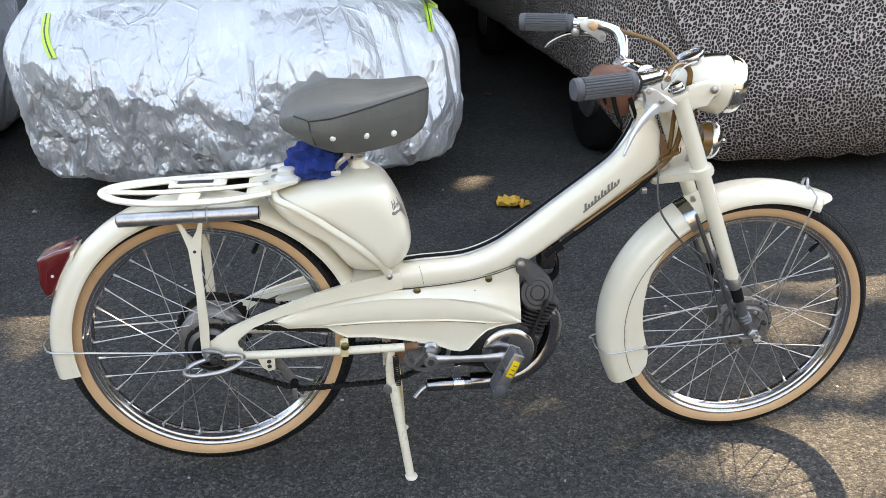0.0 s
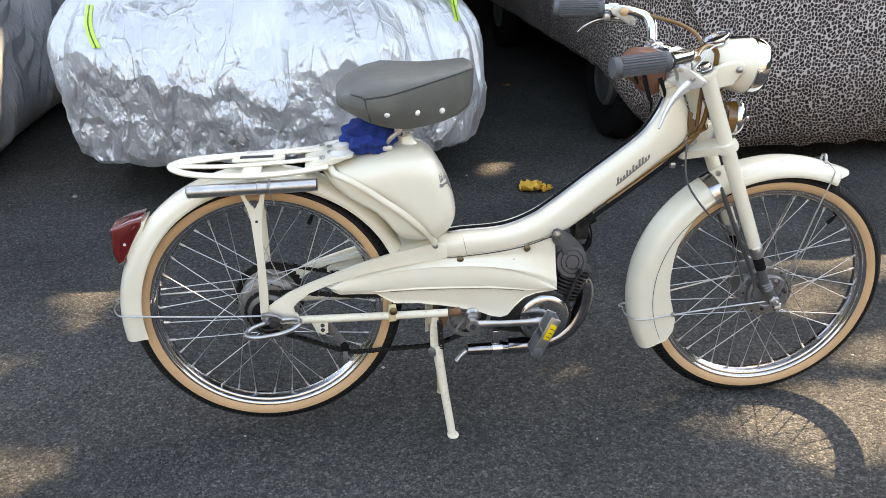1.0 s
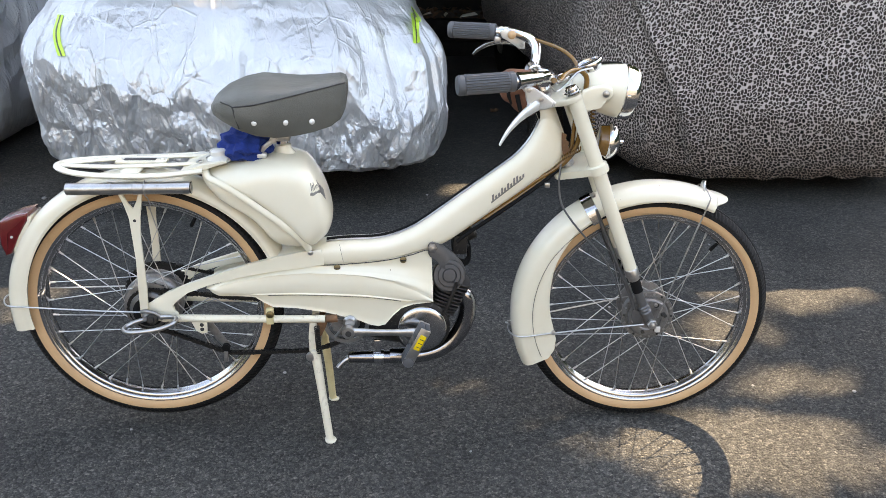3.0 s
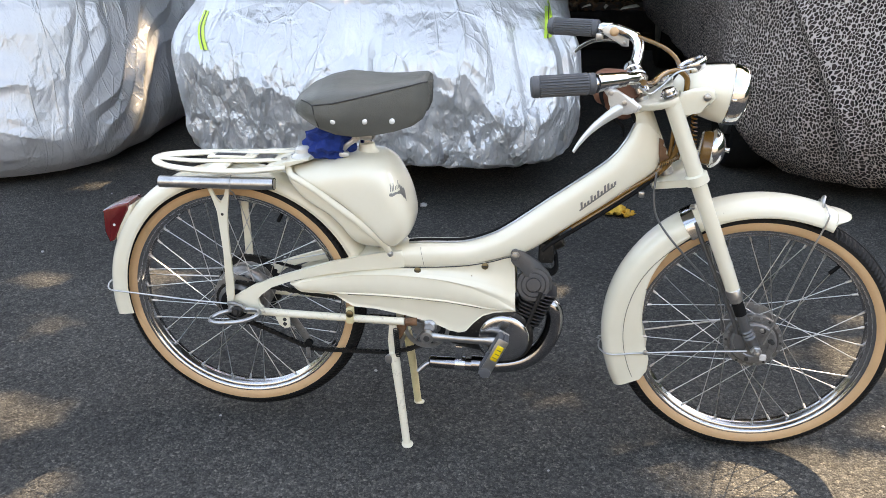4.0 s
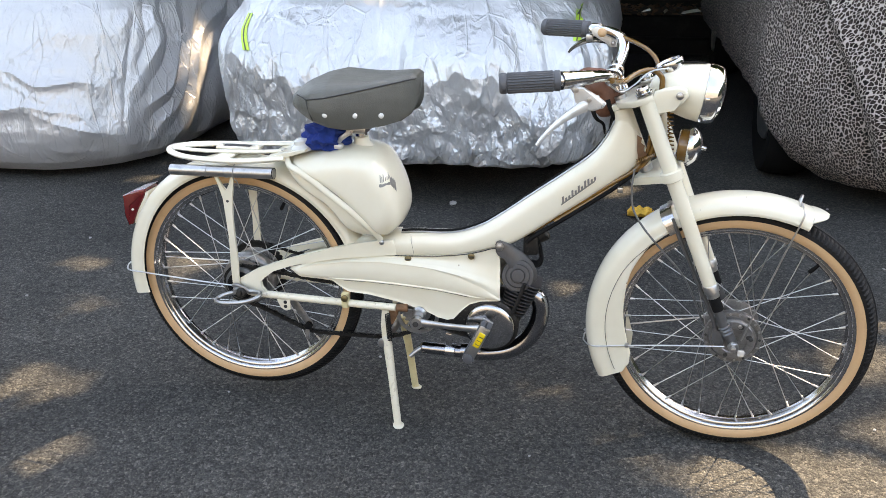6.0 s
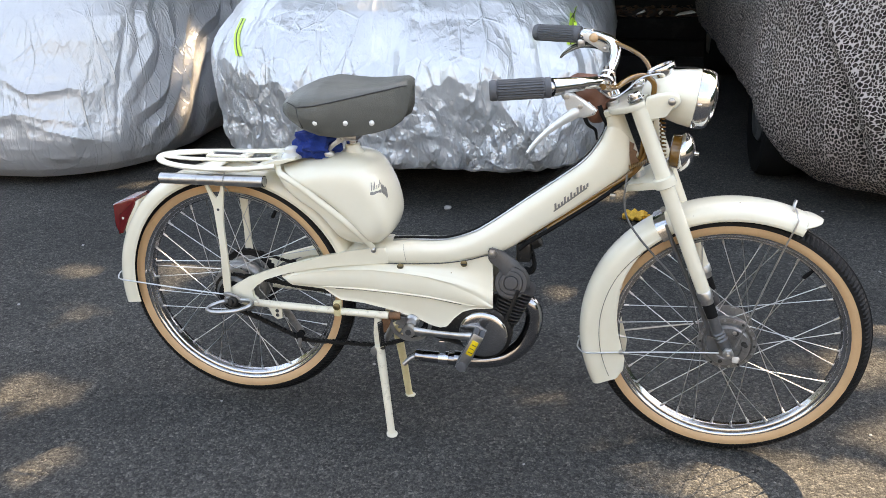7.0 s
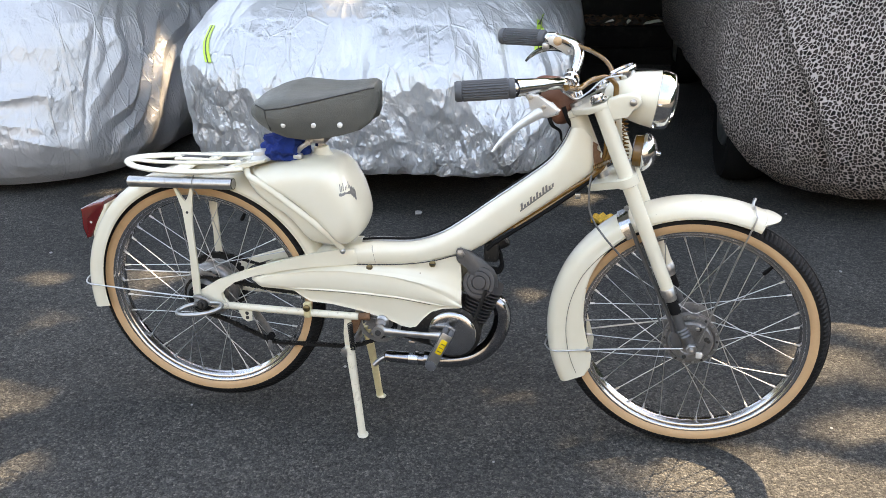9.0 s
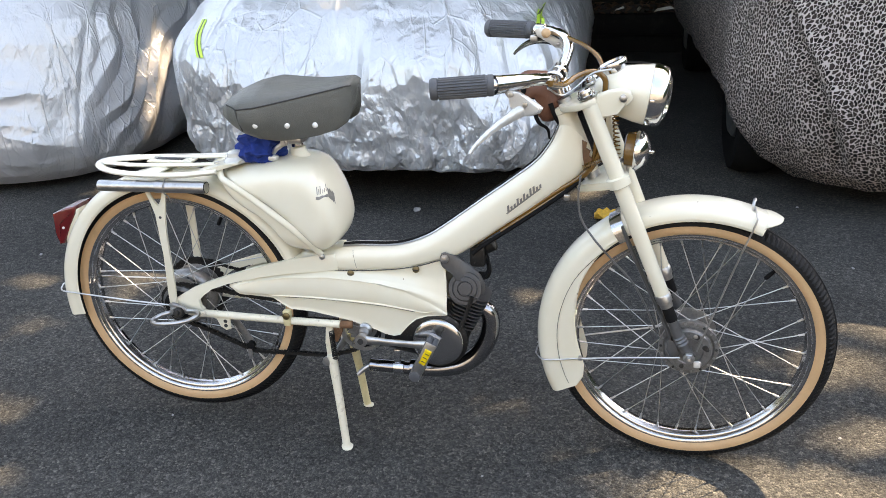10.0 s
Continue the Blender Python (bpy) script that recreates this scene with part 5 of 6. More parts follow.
# lock plate between head and fork
mpart("lock_tab", plate(((0.900, 0.722), (0.910, 0.717), (0.908, 0.706), (0.917, 0.701), (0.914, 0.691), (0.922, 0.684), (0.918, 0.672), (0.908, 0.664), (0.902, 0.690)), -0.0315, -0.026, 0.0006), RUST, label="rusty ragged edge of the steering head")

# headlamp, tipped a little down
LAMP = Vector((1.000, 0.0, 0.812))
L_AX = Vector((math.cos(radians(8)), 0, -math.sin(radians(8))))
lamp = fpart("headlamp", turned(((-0.082, 0.0), (-0.080, 0.012), (-0.072, 0.026), (-0.055, 0.039), (-0.03, 0.049), (0.0, 0.0555), (0.022, 0.0580), (0.024, 0.0560)), LAMP, L_AX, 48), CREAM, label="cream headlamp with chromed rim")
fpart("rim", turned(((0.0225, 0.0575), (0.024, 0.0595), (0.036, 0.0590), (0.046, 0.0570), (0.052, 0.0540), (0.054, 0.0500), (0.050, 0.0490), (0.030, 0.0520)), LAMP, L_AX, 48, closed=True), CHROME, lamp, "chromed lamp rim")
fpart("reflector", turned(((0.047, 0.0495), (0.030, 0.040), (0.012, 0.022), (0.006, 0.0)), LAMP, L_AX, 36), CHROME, lamp, "bright reflector bowl")
fpart("lens", turned(((0.047, 0.0492), (0.053, 0.047), (0.060, 0.035), (0.063, 0.018), (0.064, 0.0)), LAMP, L_AX, 36), GLASS, lamp, "clear domed lens")
for a in (60, 180, 300):
    u = Vector((0, math.cos(radians(a)), math.sin(radians(a))))
    fpart("rim_clip", block(LAMP + L_AX * 0.030 + u * 0.0585 - Vector((0.004, 0.004, 0.004)), LAMP + L_AX * 0.030 + u * 0.0585 + Vector((0.004, 0.004, 0.004)), 0.001), CHROME, lamp)
visor = bmesh.new()
loft(visor, [[LAMP + L_AX * x + Vector((0, math.sin(radians(a)) * r, math.cos(radians(a)) * r)) for a in range(-6, 47, 4)] for x, r in ((-0.026, 0.0480), (-0.026, 0.0530), (0.0, 0.0580), (0.0215, 0.0602), (0.0215, 0.0560))], closed=False, loop=True)
fpart("visor", visor, RUBBER, lamp, "dark strip over the lamp")
# speed dial sunk in the lamp's back
D_AX = Vector((-0.42, 0, 0.9)).normalized()
dial = fpart("speed_dial", turned(((-0.012, 0.024), (0.0, 0.0275), (0.006, 0.0290), (0.010, 0.0275), (0.010, 0.0245), (0.004, 0.0235)), LAMP + Vector((-0.046, 0, 0.049)), D_AX, 32), CHROME, lamp, "chromed dial bezel")
fpart("dial_glass", turned(((0.005, 0.0238), (0.0075, 0.015), (0.008, 0.0)), LAMP + Vector((-0.046, 0, 0.049)), D_AX, 24), DARK_WINDOW, lamp, "dark dial glass")
for s in (-1, 1):
    ear = fpart("lamp_ear", plate(((0.930, 0.822), (0.950, 0.830), (0.975, 0.834), (0.990, 0.829), (0.995, 0.815), (0.986, 0.802), (0.966, 0.792), (0.945, 0.776), (0.936, 0.772), (0.925, 0.800)), s * 0.057, s * 0.073, 0.006, segments=3), CREAM, label="cream headlamp ear")
    fpart("bolt", turned(((0, 0.0075), (0.003, 0.0075), (0.0035, 0.0055), (0.008, 0.0055), (0.009, 0.003)), (0.978, s * 0.073, 0.817), (0, s, 0), 12), STEEL, ear, "steel pivot bolt")

# horn below the lamp
horn = fpart("horn", turned(((-0.021, 0.012), (-0.021, 0.028), (-0.018, 0.0325), (-0.002, 0.0345), (0.0, 0.036)), (1.004, -0.012, 0.702), (1, -0.06, -0.07), 36), BROWN_TUBE, label="brown horn body with chromed dome")
fpart("dome", turned(((0.0, 0.0375), (0.004, 0.0395), (0.010, 0.0385), (0.019, 0.032), (0.026, 0.019), (0.029, 0.007), (0.030, 0.0045), (0.036, 0.0045), (0.037, 0.0)), (1.003, -0.012, 0.702), (1, -0.06, -0.07), 36), CHROME, horn, "chromed horn dome")
fpart("horn_stem", tube(curve([(0.985, -0.012, 0.690), (0.972, -0.012, 0.672), (0.966, -0.012, 0.655)], 4), 0.006, 8, flat=(1.4, 0.6)), STEEL, horn)
coil = [Vector((0.962 + 0.010 * k / 90 + 0.0055 * math.cos(k * 0.9), -0.030 + 0.0055 * math.sin(k * 0.9), 0.780 - 0.105 * k / 90)) for k in range(91)]
fpart("coiled_lead", tube(coil, 0.0016, 5), BROWN_TUBE, label="brown coiled lead")
coil = [Vector((0.905 + 0.038 * k / 70, -0.034 + 0.005 * math.sin(k * 0.9), 0.668 + 0.020 * k / 70 + 0.005 * math.cos(k * 0.9))) for k in range(71)]
fpart("coiled_lead", tube(coil, 0.0016, 5), BROWN_TUBE, label="brown coiled lead")

# bars, as they stand
bar_near = [(0.655, -0.253, 0.861), (0.754, -0.240, 0.867), (0.800, -0.205, 0.868), (0.832, -0.165, 0.864), (0.846, -0.120, 0.856), (0.849, -0.080, 0.848), (0.846, -0.045, 0.842), (0.845, 0.0, 0.838)]
bar_far = [(0.685, 0.249, 0.901), (0.780, 0.212, 0.902), (0.822, 0.185, 0.902), (0.851, 0.150, 0.895), (0.861, 0.125, 0.880), (0.857, 0.100, 0.857), (0.848, 0.070, 0.838), (0.845, 0.0, 0.836)]
for pts, label in ((bar_near, "near"), (bar_far, "far")):
    mpart("handlebar", tube(curve(pts, 8), 0.0112, 16), CHROME, label="chromed handlebar tube")


def grip(a, b):
    """Ribbed rubber grip from its outer end a to its inner end b."""
    a, b = Vector(a), Vector(b)
    d = (b - a)
    ln = d.length
    bm = bmesh.new()
    side = d.normalized().cross(Vector((0, 0, 1))).normalized()
    over = side.cross(d.normalized())
    stations = [(0.0, 0.010), (0.0, 0.0165), (0.004, 0.0188), (0.012, 0.0188), (0.014, 0.0168)] + [(0.015 + (ln - 0.030) * k / 16, 0.0166 if k % 8 else 0.0172) for k in range(17)] + [(ln - 0.012, 0.0172), (ln - 0.010, 0.0185), (ln - 0.002, 0.0185), (ln, 0.0165), (ln, 0.011)]
    rings = []
    for t, r in stations:
        ring = []
        for k in range(88):
            u = 2 * math.pi * k / 88
            rr = r + (0.0021 if k % 4 < 2 and 0.014 < t < ln - 0.013 and r > 0.0165 else 0.0)
            ring.append(a + d.normalized() * t + (side * math.cos(u) + over * math.sin(u)) * rr)
        rings.append(ring)
    loft(bm, rings)
    return mpart("grip", bm, GRIP, label="ribbed grey rubber grip", angle=25)


grip((0.648, -0.254, 0.861), (0.756, -0.2395, 0.867))
grip((0.676, 0.2525, 0.901), (0.782, 0.211, 0.902))
# twist-grip sleeve and lever brackets
mpart("twist_sleeve", tube(((0.756, -0.2395, 0.867), (0.808, -0.203, 0.868)), (0.0165, 0.0160, 0.0150, 0.0125), 20), POLISHED, label="chromed twist-grip sleeve")
near_lever = mpart("lever_bracket", plate(((0.772, 0.852), (0.782, 0.858), (0.796, 0.853), (0.826, 0.836), (0.838, 0.826), (0.834, 0.818), (0.816, 0.812), (0.796, 0.812), (0.784, 0.818), (0.788, 0.830), (0.780, 0.842)), -0.234, -0.216, 0.005, segments=3), LEVER, label="white alloy brake lever bracket")
part("blade", tube(curve([(0.826, -0.220, 0.829), (0.800, -0.231, 0.821), (0.768, -0.254, 0.804), (0.746, -0.278, 0.789), (0.732, -0.296, 0.776), (0.723, -0.306, 0.764)], 6), (0.0115, 0.0110, 0.0078, 0.0056, 0.0042, 0.0028), 10, flat=(0.55, 1.0)), LEVER, near_lever, "curved pale alloy lever blade")
for x, z in ((0.784, 0.850), (0.808, 0.833)):
    part("screw", turned(((0, 0.0048), (0.003, 0.0044), (0.0035, 0.002)), (x, -0.234, z), (0, -1, 0), 12), STEEL, near_lever)
far_lever = mpart("lever_bracket", turned(((-0.011, 0.0125), (-0.010, 0.0150), (0.010, 0.0150), (0.011, 0.0125)), (0.799, 0.199, 0.902), Vector((0.095, -0.037, 0.001)), 24), CHROME, label="chromed lever clamp band")
part("pivot_arm", plate(((0.786, 0.906), (0.800, 0.912), (0.826, 0.900), (0.846, 0.882), (0.846, 0.868), (0.832, 0.868), (0.812, 0.884), (0.792, 0.892)), 0.180, 0.186, 0.002), LEVER, far_lever, "pale alloy pivot arm")
part("pivot_screw", turned(((0, 0.0050), (0.003, 0.0046), (0.004, 0.002)), (0.838, 0.180, 0.876), (0, -1, 0), 12), STEEL, far_lever)
part("clamp_lug", block((0.776, 0.192, 0.878), (0.792, 0.206, 0.894), 0.003), STEEL, far_lever)
part("blade", tube(curve([(0.845, 0.185, 0.872), (0.810, 0.212, 0.880), (0.775, 0.232, 0.874), (0.748, 0.246, 0.858), (0.735, 0.252, 0.844)], 6), (0.006, 0.0080, 0.0066, 0.0048, 0.0026), 10, flat=(0.5, 1.0)), DARK_CHROME, far_lever, "curved dark steel lever blade")
part("knob", ball((0.812, 0.166, 0.901), 0.0100, seg=16), TAN, far_lever, "small cream switch knob")
mpart("bar_clamp", turned(((-0.030, 0.013), (-0.028, 0.0185), (0.028, 0.0185), (0.030, 0.013)), (0.845, -0.035, 0.842), (0, 1, -0.05), 20), CHROME, label="chromed handlebar clamp")
mpart("bar_clamp", turned(((-0.020, 0.013), (-0.018, 0.0175), (0.018, 0.0175), (0.020, 0.013)), (0.848, 0.060, 0.838), (0, 1, 0.05), 20), CHROME, label="chromed handlebar clamp")
mpart("bar_stem", tube(((0.846, 0.01, 0.840), (0.862, 0.0, 0.806)), 0.016, 16), CHROME)

# leather pouch under the bars
pouch = pillow([(p.x, p.z) for p in curve([(0.768, 0, 0.836), (0.802, 0, 0.846), (0.846, 0, 0.832), (0.862, 0, 0.790), (0.848, 0, 0.756), (0.822, 0, 0.748), (0.790, 0, 0.772), (0.764, 0, 0.806)], 5, True)], 0.034, 2.8, 2.0, 10, y0=0.020)
for v in pouch.verts:
    v.co += Vector((0.006, 0.006, 0.006)) * noise.noise(v.co * 38) + Vector((0, 0, 0.006)) * noise.noise(v.co * 17)
mpart("leather_wrap", pouch, LEATHER, label="brown leather pouch tied under the bars")
for pts in (((0.800, -0.016, 0.800), (0.806, -0.020, 0.775), (0.815, -0.018, 0.752), (0.830, 0.005, 0.735), (0.834, 0.015, 0.712)), ((0.836, -0.014, 0.790), (0.846, -0.018, 0.765), (0.856, -0.005, 0.742)), ((0.784, -0.010, 0.822), (0.782, -0.014, 0.800), (0.790, -0.012, 0.778))):
    mpart("strap", tube(curve(pts, 5), (0.0050, 0.0045, 0.0036, 0.002), 8, flat=(1.0, 0.6)), RUBBER, label="dangling dark strap end")

# cables in amber sleeves
mpart("cable", tube(curve([(0.822, 0.180, 0.900), (0.866, 0.125, 0.894), (0.905, 0.065, 0.884), (0.929, 0.028, 0.864), (0.935, 0.000, 0.832), (0.930, -0.015, 0.795), (0.928, -0.018, 0.74), (0.922, -0.022, 0.680), (0.897, -0.026, 0.645), (0.850, -0.024, 0.612), (0.790, -0.022, 0.567), (0.720, -0.020, 0.517), (0.690, -0.020, 0.496)], 7), 0.0046, 10), BROWN_TUBE, label="brown sleeved cable")
mpart("cable", tube(curve([(0.845, -0.165, 0.856), (0.866, -0.110, 0.845), (0.892, -0.070, 0.855), (0.920, -0.050, 0.858), (0.938, -0.045, 0.844), (0.940, -0.044, 0.822), (0.938, -0.040, 0.79), (0.938, -0.032, 0.72), (0.925, -0.030, 0.675), (0.892, -0.022, 0.636), (0.82, -0.022, 0.580), (0.74, -0.022, 0.522)], 7), 0.0056, 10), BROWN_TUBE, label="brown sleeved cable")
mpart("cable", tube(curve([(0.84, -0.150, 0.845), (0.862, -0.11, 0.825), (0.885, -0.09, 0.835), (0.915, -0.07, 0.858), (0.95, -0.045, 0.862)], 7), 0.0018, 6), STEEL, label="thin bare cable")
mpart("cable", tube(curve([(0.905, -0.024, 0.645), (0.86, -0.028, 0.606), (0.78, -0.028, 0.546), (0.70, -0.030, 0.490), (0.680, -0.030, 0.472)], 7), 0.0048, 8), RUBBER, label="black cable under the beam")
mpart("cable_clip", block((0.868, -0.040, 0.600), (0.880, -0.030, 0.612), 0.002), STEEL)
fpart("cable", tube(curve([(0.902, -0.040, 0.655), (0.900, -0.052, 0.610), (0.908, -0.060, 0.570), (0.935, -0.064, 0.530), (0.975, -0.064, 0.485), (1.015, -0.062, 0.440), (1.045, -0.060, 0.385), (1.068, -0.055, 0.330)], 7), 0.0022, 8), GREY_PAINT, label="grey speedometer cable")
mpart("cable", tube(curve([(0.700, -0.010, 0.484), (0.712, -0.012, 0.455), (0.712, -0.014, 0.425), (0.702, -0.012, 0.408)], 6), 0.002, 6), RUBBER, label="thin black throttle cable")

# chrome band round the front guard, by the fork
for a, w in ((121.0, 2.3),):
    bm = bmesh.new()
    rows = []
    for aa in (a - w, a + w):
        for lift in (0.0012, 0.0032):
            ca, sa = math.cos(radians(aa)), math.sin(radians(aa))
            sect = [(0.272, -0.0470 - lift), (0.292, -0.0460 - lift)] + [(0.292 + (0.026 + lift) * math.sin(b), -(0.0455 + lift) * math.cos(b) ** 0.8) for b in (0.25, 0.5, 0.75, 1.0, 1.3)] + [(0.318 + lift, 0.0)]
            sect += [(r, -y) for r, y in sect[-2::-1]]
            rows.append([Vector((FRONT.x + r * ca, y, FRONT.z + r * sa)) for r, y in sect])
    loft(bm, [rows[0], rows[1], rows[3], rows[2]], closed=False, loop=True)
    band = fpart("guard_band", bm, POLISHED, label="chromed band round the mudguard")
    fpart("band_bolt", turned(((0, 0.006), (0.006, 0.006), (0.007, 0.003)), (0.980, -0.040, 0.584), (-0.4, -0.4, 0.8), 6), STEEL, band)

# front brake plate and hub dressing
fpart("brake_plate", turned(((0, 0.046), (0.003, 0.0475), (0.010, 0.047), (0.014, 0.044), (0.0145, 0.030), (0.012, 0.028), (0.012, 0.012)), FRONT + Vector((0, -0.038, 0)), (0, -1, 0), 40), HUB_GREY, label="grey alloy brake plate")
for ang, r, size in ((67, 0.036, 0.0065), (18, 0.034, 0.0060), (-60, 0.036, 0.0045), (150, 0.034, 0.0050), (205, 0.036, 0.0045)):
    fpart("plate_hole", turned(((0, size), (0.0012, size * 0.9)), FRONT + Vector((math.cos(radians(ang)) * r, -0.0522, math.sin(radians(ang)) * r)), (0, -1, 0), 14), SEAM)
for k in range(18):
    ang = 2 * math.pi * k / 18
    fpart("flange_rivet", turned(((0, 0.0030), (0.0014, 0.0026)), FRONT + Vector((math.cos(ang) * 0.0555, -0.0384, math.sin(ang) * 0.0555)), (0, -1, 0), 8), STEEL if k % 3 else SEAM)
fpart("brake_drum", turned(((-0.026, 0.030), (-0.024, 0.056), (-0.004, 0.061), (0.0, 0.060), (0.0008, 0.052), (-0.0016, 0.050), (-0.0016, 0.044)), FRONT + Vector((0, -0.038, 0)), (0, -1, 0), 40), HUB_GREY, label="grey alloy brake drum")
for k in range(6):
    a = radians(60 * k + 12)
    fpart("plate_bolt", turned(((0, 0.0045), (0.003, 0.0045), (0.004, 0.002)), FRONT + Vector((math.cos(a) * 0.037, -0.0525, math.sin(a) * 0.037)), (0, -1, 0), 8), STEEL if k % 2 else SEAM)
fpart("brake_arm", plate(((1.092, 0.318), (1.106, 0.314), (1.118, 0.288), (1.114, 0.274), (1.100, 0.276), (1.090, 0.296)), -0.063, -0.058, 0.001), GREY_PAINT, label="grey brake arm")
fpart("white_tag", block((1.146, -0.070, 0.262), (1.160, -0.064, 0.276), 0.002), PEARL, label="small white tag at the axle")

# ---- saddle ----
S_X = (0.169, 0.176, 0.196, 0.228, 0.264, 0.301, 0.339, 0.376, 0.409, 0.430, 0.440, 0.444)
S_TOP = (0.783, 0.796, 0.812, 0.826, 0.834, 0.831, 0.829, 0.831, 0.835, 0.838, 0.834, 0.824)
S_SEAM = (0.779, 0.780, 0.783, 0.789, 0.794, 0.801, 0.808, 0.815, 0.821, 0.825, 0.825, 0.820)
S_LOW = (0.767, 0.763, 0.755, 0.741, 0.730, 0.724, 0.725, 0.730, 0.739, 0.753, 0.775, 0.803)
S_W = (0.050, 0.072, 0.094, 0.112, 0.116, 0.106, 0.090, 0.074, 0.060, 0.047, 0.035, 0.016)
rings, seam_line = [], []
for i in range(61):
    x = 0.169 + 0.275 * (0.5 - 0.5 * math.cos(math.pi * i / 60))
    t, m, l, w = (level(S_X, tab, x) for tab in (S_TOP, S_SEAM, S_LOW, S_W))
    half = []
    for k in range(9):
        a = math.pi / 2 * k / 8
        half.append((w * math.sin(a) ** 0.9, m + (t - m) * math.cos(a) ** 0.8))
    for k in range(1, 9):
        u = k / 8
        half.append((w * (1.0 + 0.035 * math.sin(math.pi * u) - 0.10 * u ** 2.2), m + (l - m) * u))
    half.append((w * 0.80, l - 0.001))
    half.append((w * 0.40, l + 0.012))
    half.append((0.0, l + 0.014))
    rings.append([Vector((x, y, z)) for y, z in half] + [Vector((x, -y, z)) for y, z in half[-2:0:-1]])
    seam_line.append((x, w, m))
seat = mpart("saddle", loft(bmesh.new(), rings), VINYL, label="grey vinyl saddle with pearl studs", angle=55)
for s in (-1, 1):
    part("seam", tube([(x, s * (w + 0.0006), z + 0.0008) for x, w, z in seam_line[17:56]], 0.0016, 6), SEAM, seat, "dark stitched seam")
    for x, stud_z in ((0.262, 0.759), (0.321, 0.756), (0.372, 0.7530)):
        w = level(S_X, S_W, x)
        part("stud", ball((x, s * (w * 0.985), stud_z), 0.0062, (1, 0.7, 1), seg=12), PEARL, seat, "pearly round stud")
    part("back_seam", tube(curve([(0.196, s * 0.0945, 0.796), (0.219, s * 0.1085, 0.789), (0.224, s * 0.1115, 0.772), (0.231, s * 0.1070, 0.745)], 5), 0.0013, 6), SEAM, seat)
# saddle frame and pillar
mpart("saddle_pan", pillow([(p.x, p.z) for p in curve([(0.22, 0, 0.738), (0.30, 0, 0.727), (0.37, 0, 0.735), (0.405, 0, 0.750), (0.36, 0, 0.725), (0.29, 0, 0.712), (0.23, 0, 0.722)], 4, True)], 0.062, 4, 2, 8, centre=(0.305, 0.725)), CREAM, label="cream saddle pan")
mpart("saddle_pillar", tube(((0.300, 0, 0.720), (0.306, 0, 0.650)), 0.0125, 16), CHROME, label="saddle pillar")
mpart("pillar_collar", turned(((0, 0.026), (0.006, 0.024), (0.014, 0.018), (0.024, 0.0165), (0.026, 0.013)), (0.306, -0.002, 0.664), (-0.1, 0, 1), 24), CREAM, label="cream pillar collar")
clamp = mpart("saddle_clamp", block((0.278, -0.030, 0.700), (0.322, 0.030, 0.716), 0.004), STEEL, label="steel saddle clamp")
part("clamp_bolt", turned(((0, 0.0085), (0.010, 0.0085), (0.011, 0.005), (0.016, 0.005)), (0.288, -0.030, 0.706), (0, -1, 0), 6), STEEL, clamp)
part("lever", tube(curve([(0.290, -0.042, 0.706), (0.272, -0.046, 0.694), (0.262, -0.046, 0.682)], 4), 0.0045, 8, flat=(0.6, 1.2)), STEEL, clamp, "pale quick-release lever")
part("foot", block((0.255, -0.056, 0.670), (0.275, -0.038, 0.681), 0.004), LEVER, clamp)

# ---- engine ----
mpart("crankcase", pillow([(p.x, p.z) for p in curve([(0.44, 0, 0.300), (0.52, 0, 0.325), (0.60, 0, 0.345), (0.66, 0, 0.325), (0.672, 0, 0.280), (0.645, 0, 0.235), (0.58, 0, 0.215), (0.50, 0, 0.228), (0.445, 0, 0.255)], 5, True)], 0.045, 5, 2.2, 10), DARK_IRON, label="sooty dark crankcase")
mpart("flywheel_case", turned(((0, 0.060), (0.012, 0.064), (0.030, 0.064), (0.034, 0.058)), (0.605, -0.012, 0.268), (0, -1, 0), 48), DARK_IRON, label="black flywheel casing")
mpart("flywheel_cover", turned(((0, 0.056), (0.003, 0.0572), (0.007, 0.0560), (0.0100, 0.0530), (0.0120, 0.0485), (0.0130, 0.043), (0.0134, 0.030), (0.0138, 0.0)), (0.604, -0.045, 0.268), (0, -1, 0), 56), POLISHED, label="polished round flywheel cover")
mpart("cover_rib", tube(curve([(0.558, -0.055, 0.284), (0.578, -0.058, 0.289), (0.595, -0.0595, 0.286), (0.609, -0.0595, 0.276)], 6), (0.003, 0.006, 0.008, 0.009), 8, flat=(0.5, 1)), ALLOY)
# finned barrel, leaning forward
B_AX = Vector((math.sin(radians(19)), 0, math.cos(radians(19))))
B0 = Vector((0.651, -0.006, 0.298))
mpart("barrel", turned(((0, 0.026), (0.085, 0.026)), B0, B_AX, 24), DARK_IRON, label="iron cylinder barrel")


def fin(c, rx, ry, thick):
    bm = bmesh.new()
    ahead = Vector((math.cos(radians(19)), 0, -math.sin(radians(19))))
    ring = []
    for k in range(40):
        u = 2 * math.pi * k / 40
        cu, su = math.cos(u), math.sin(u)
        ring.append(ahead * rx * math.copysign(abs(cu) ** 0.45, cu) + Vector((0, ry * math.copysign(abs(su) ** 0.45, su), 0)))
    return loft(bm, [[c + q for q in ring], [c + q + B_AX * thick for q in ring]])


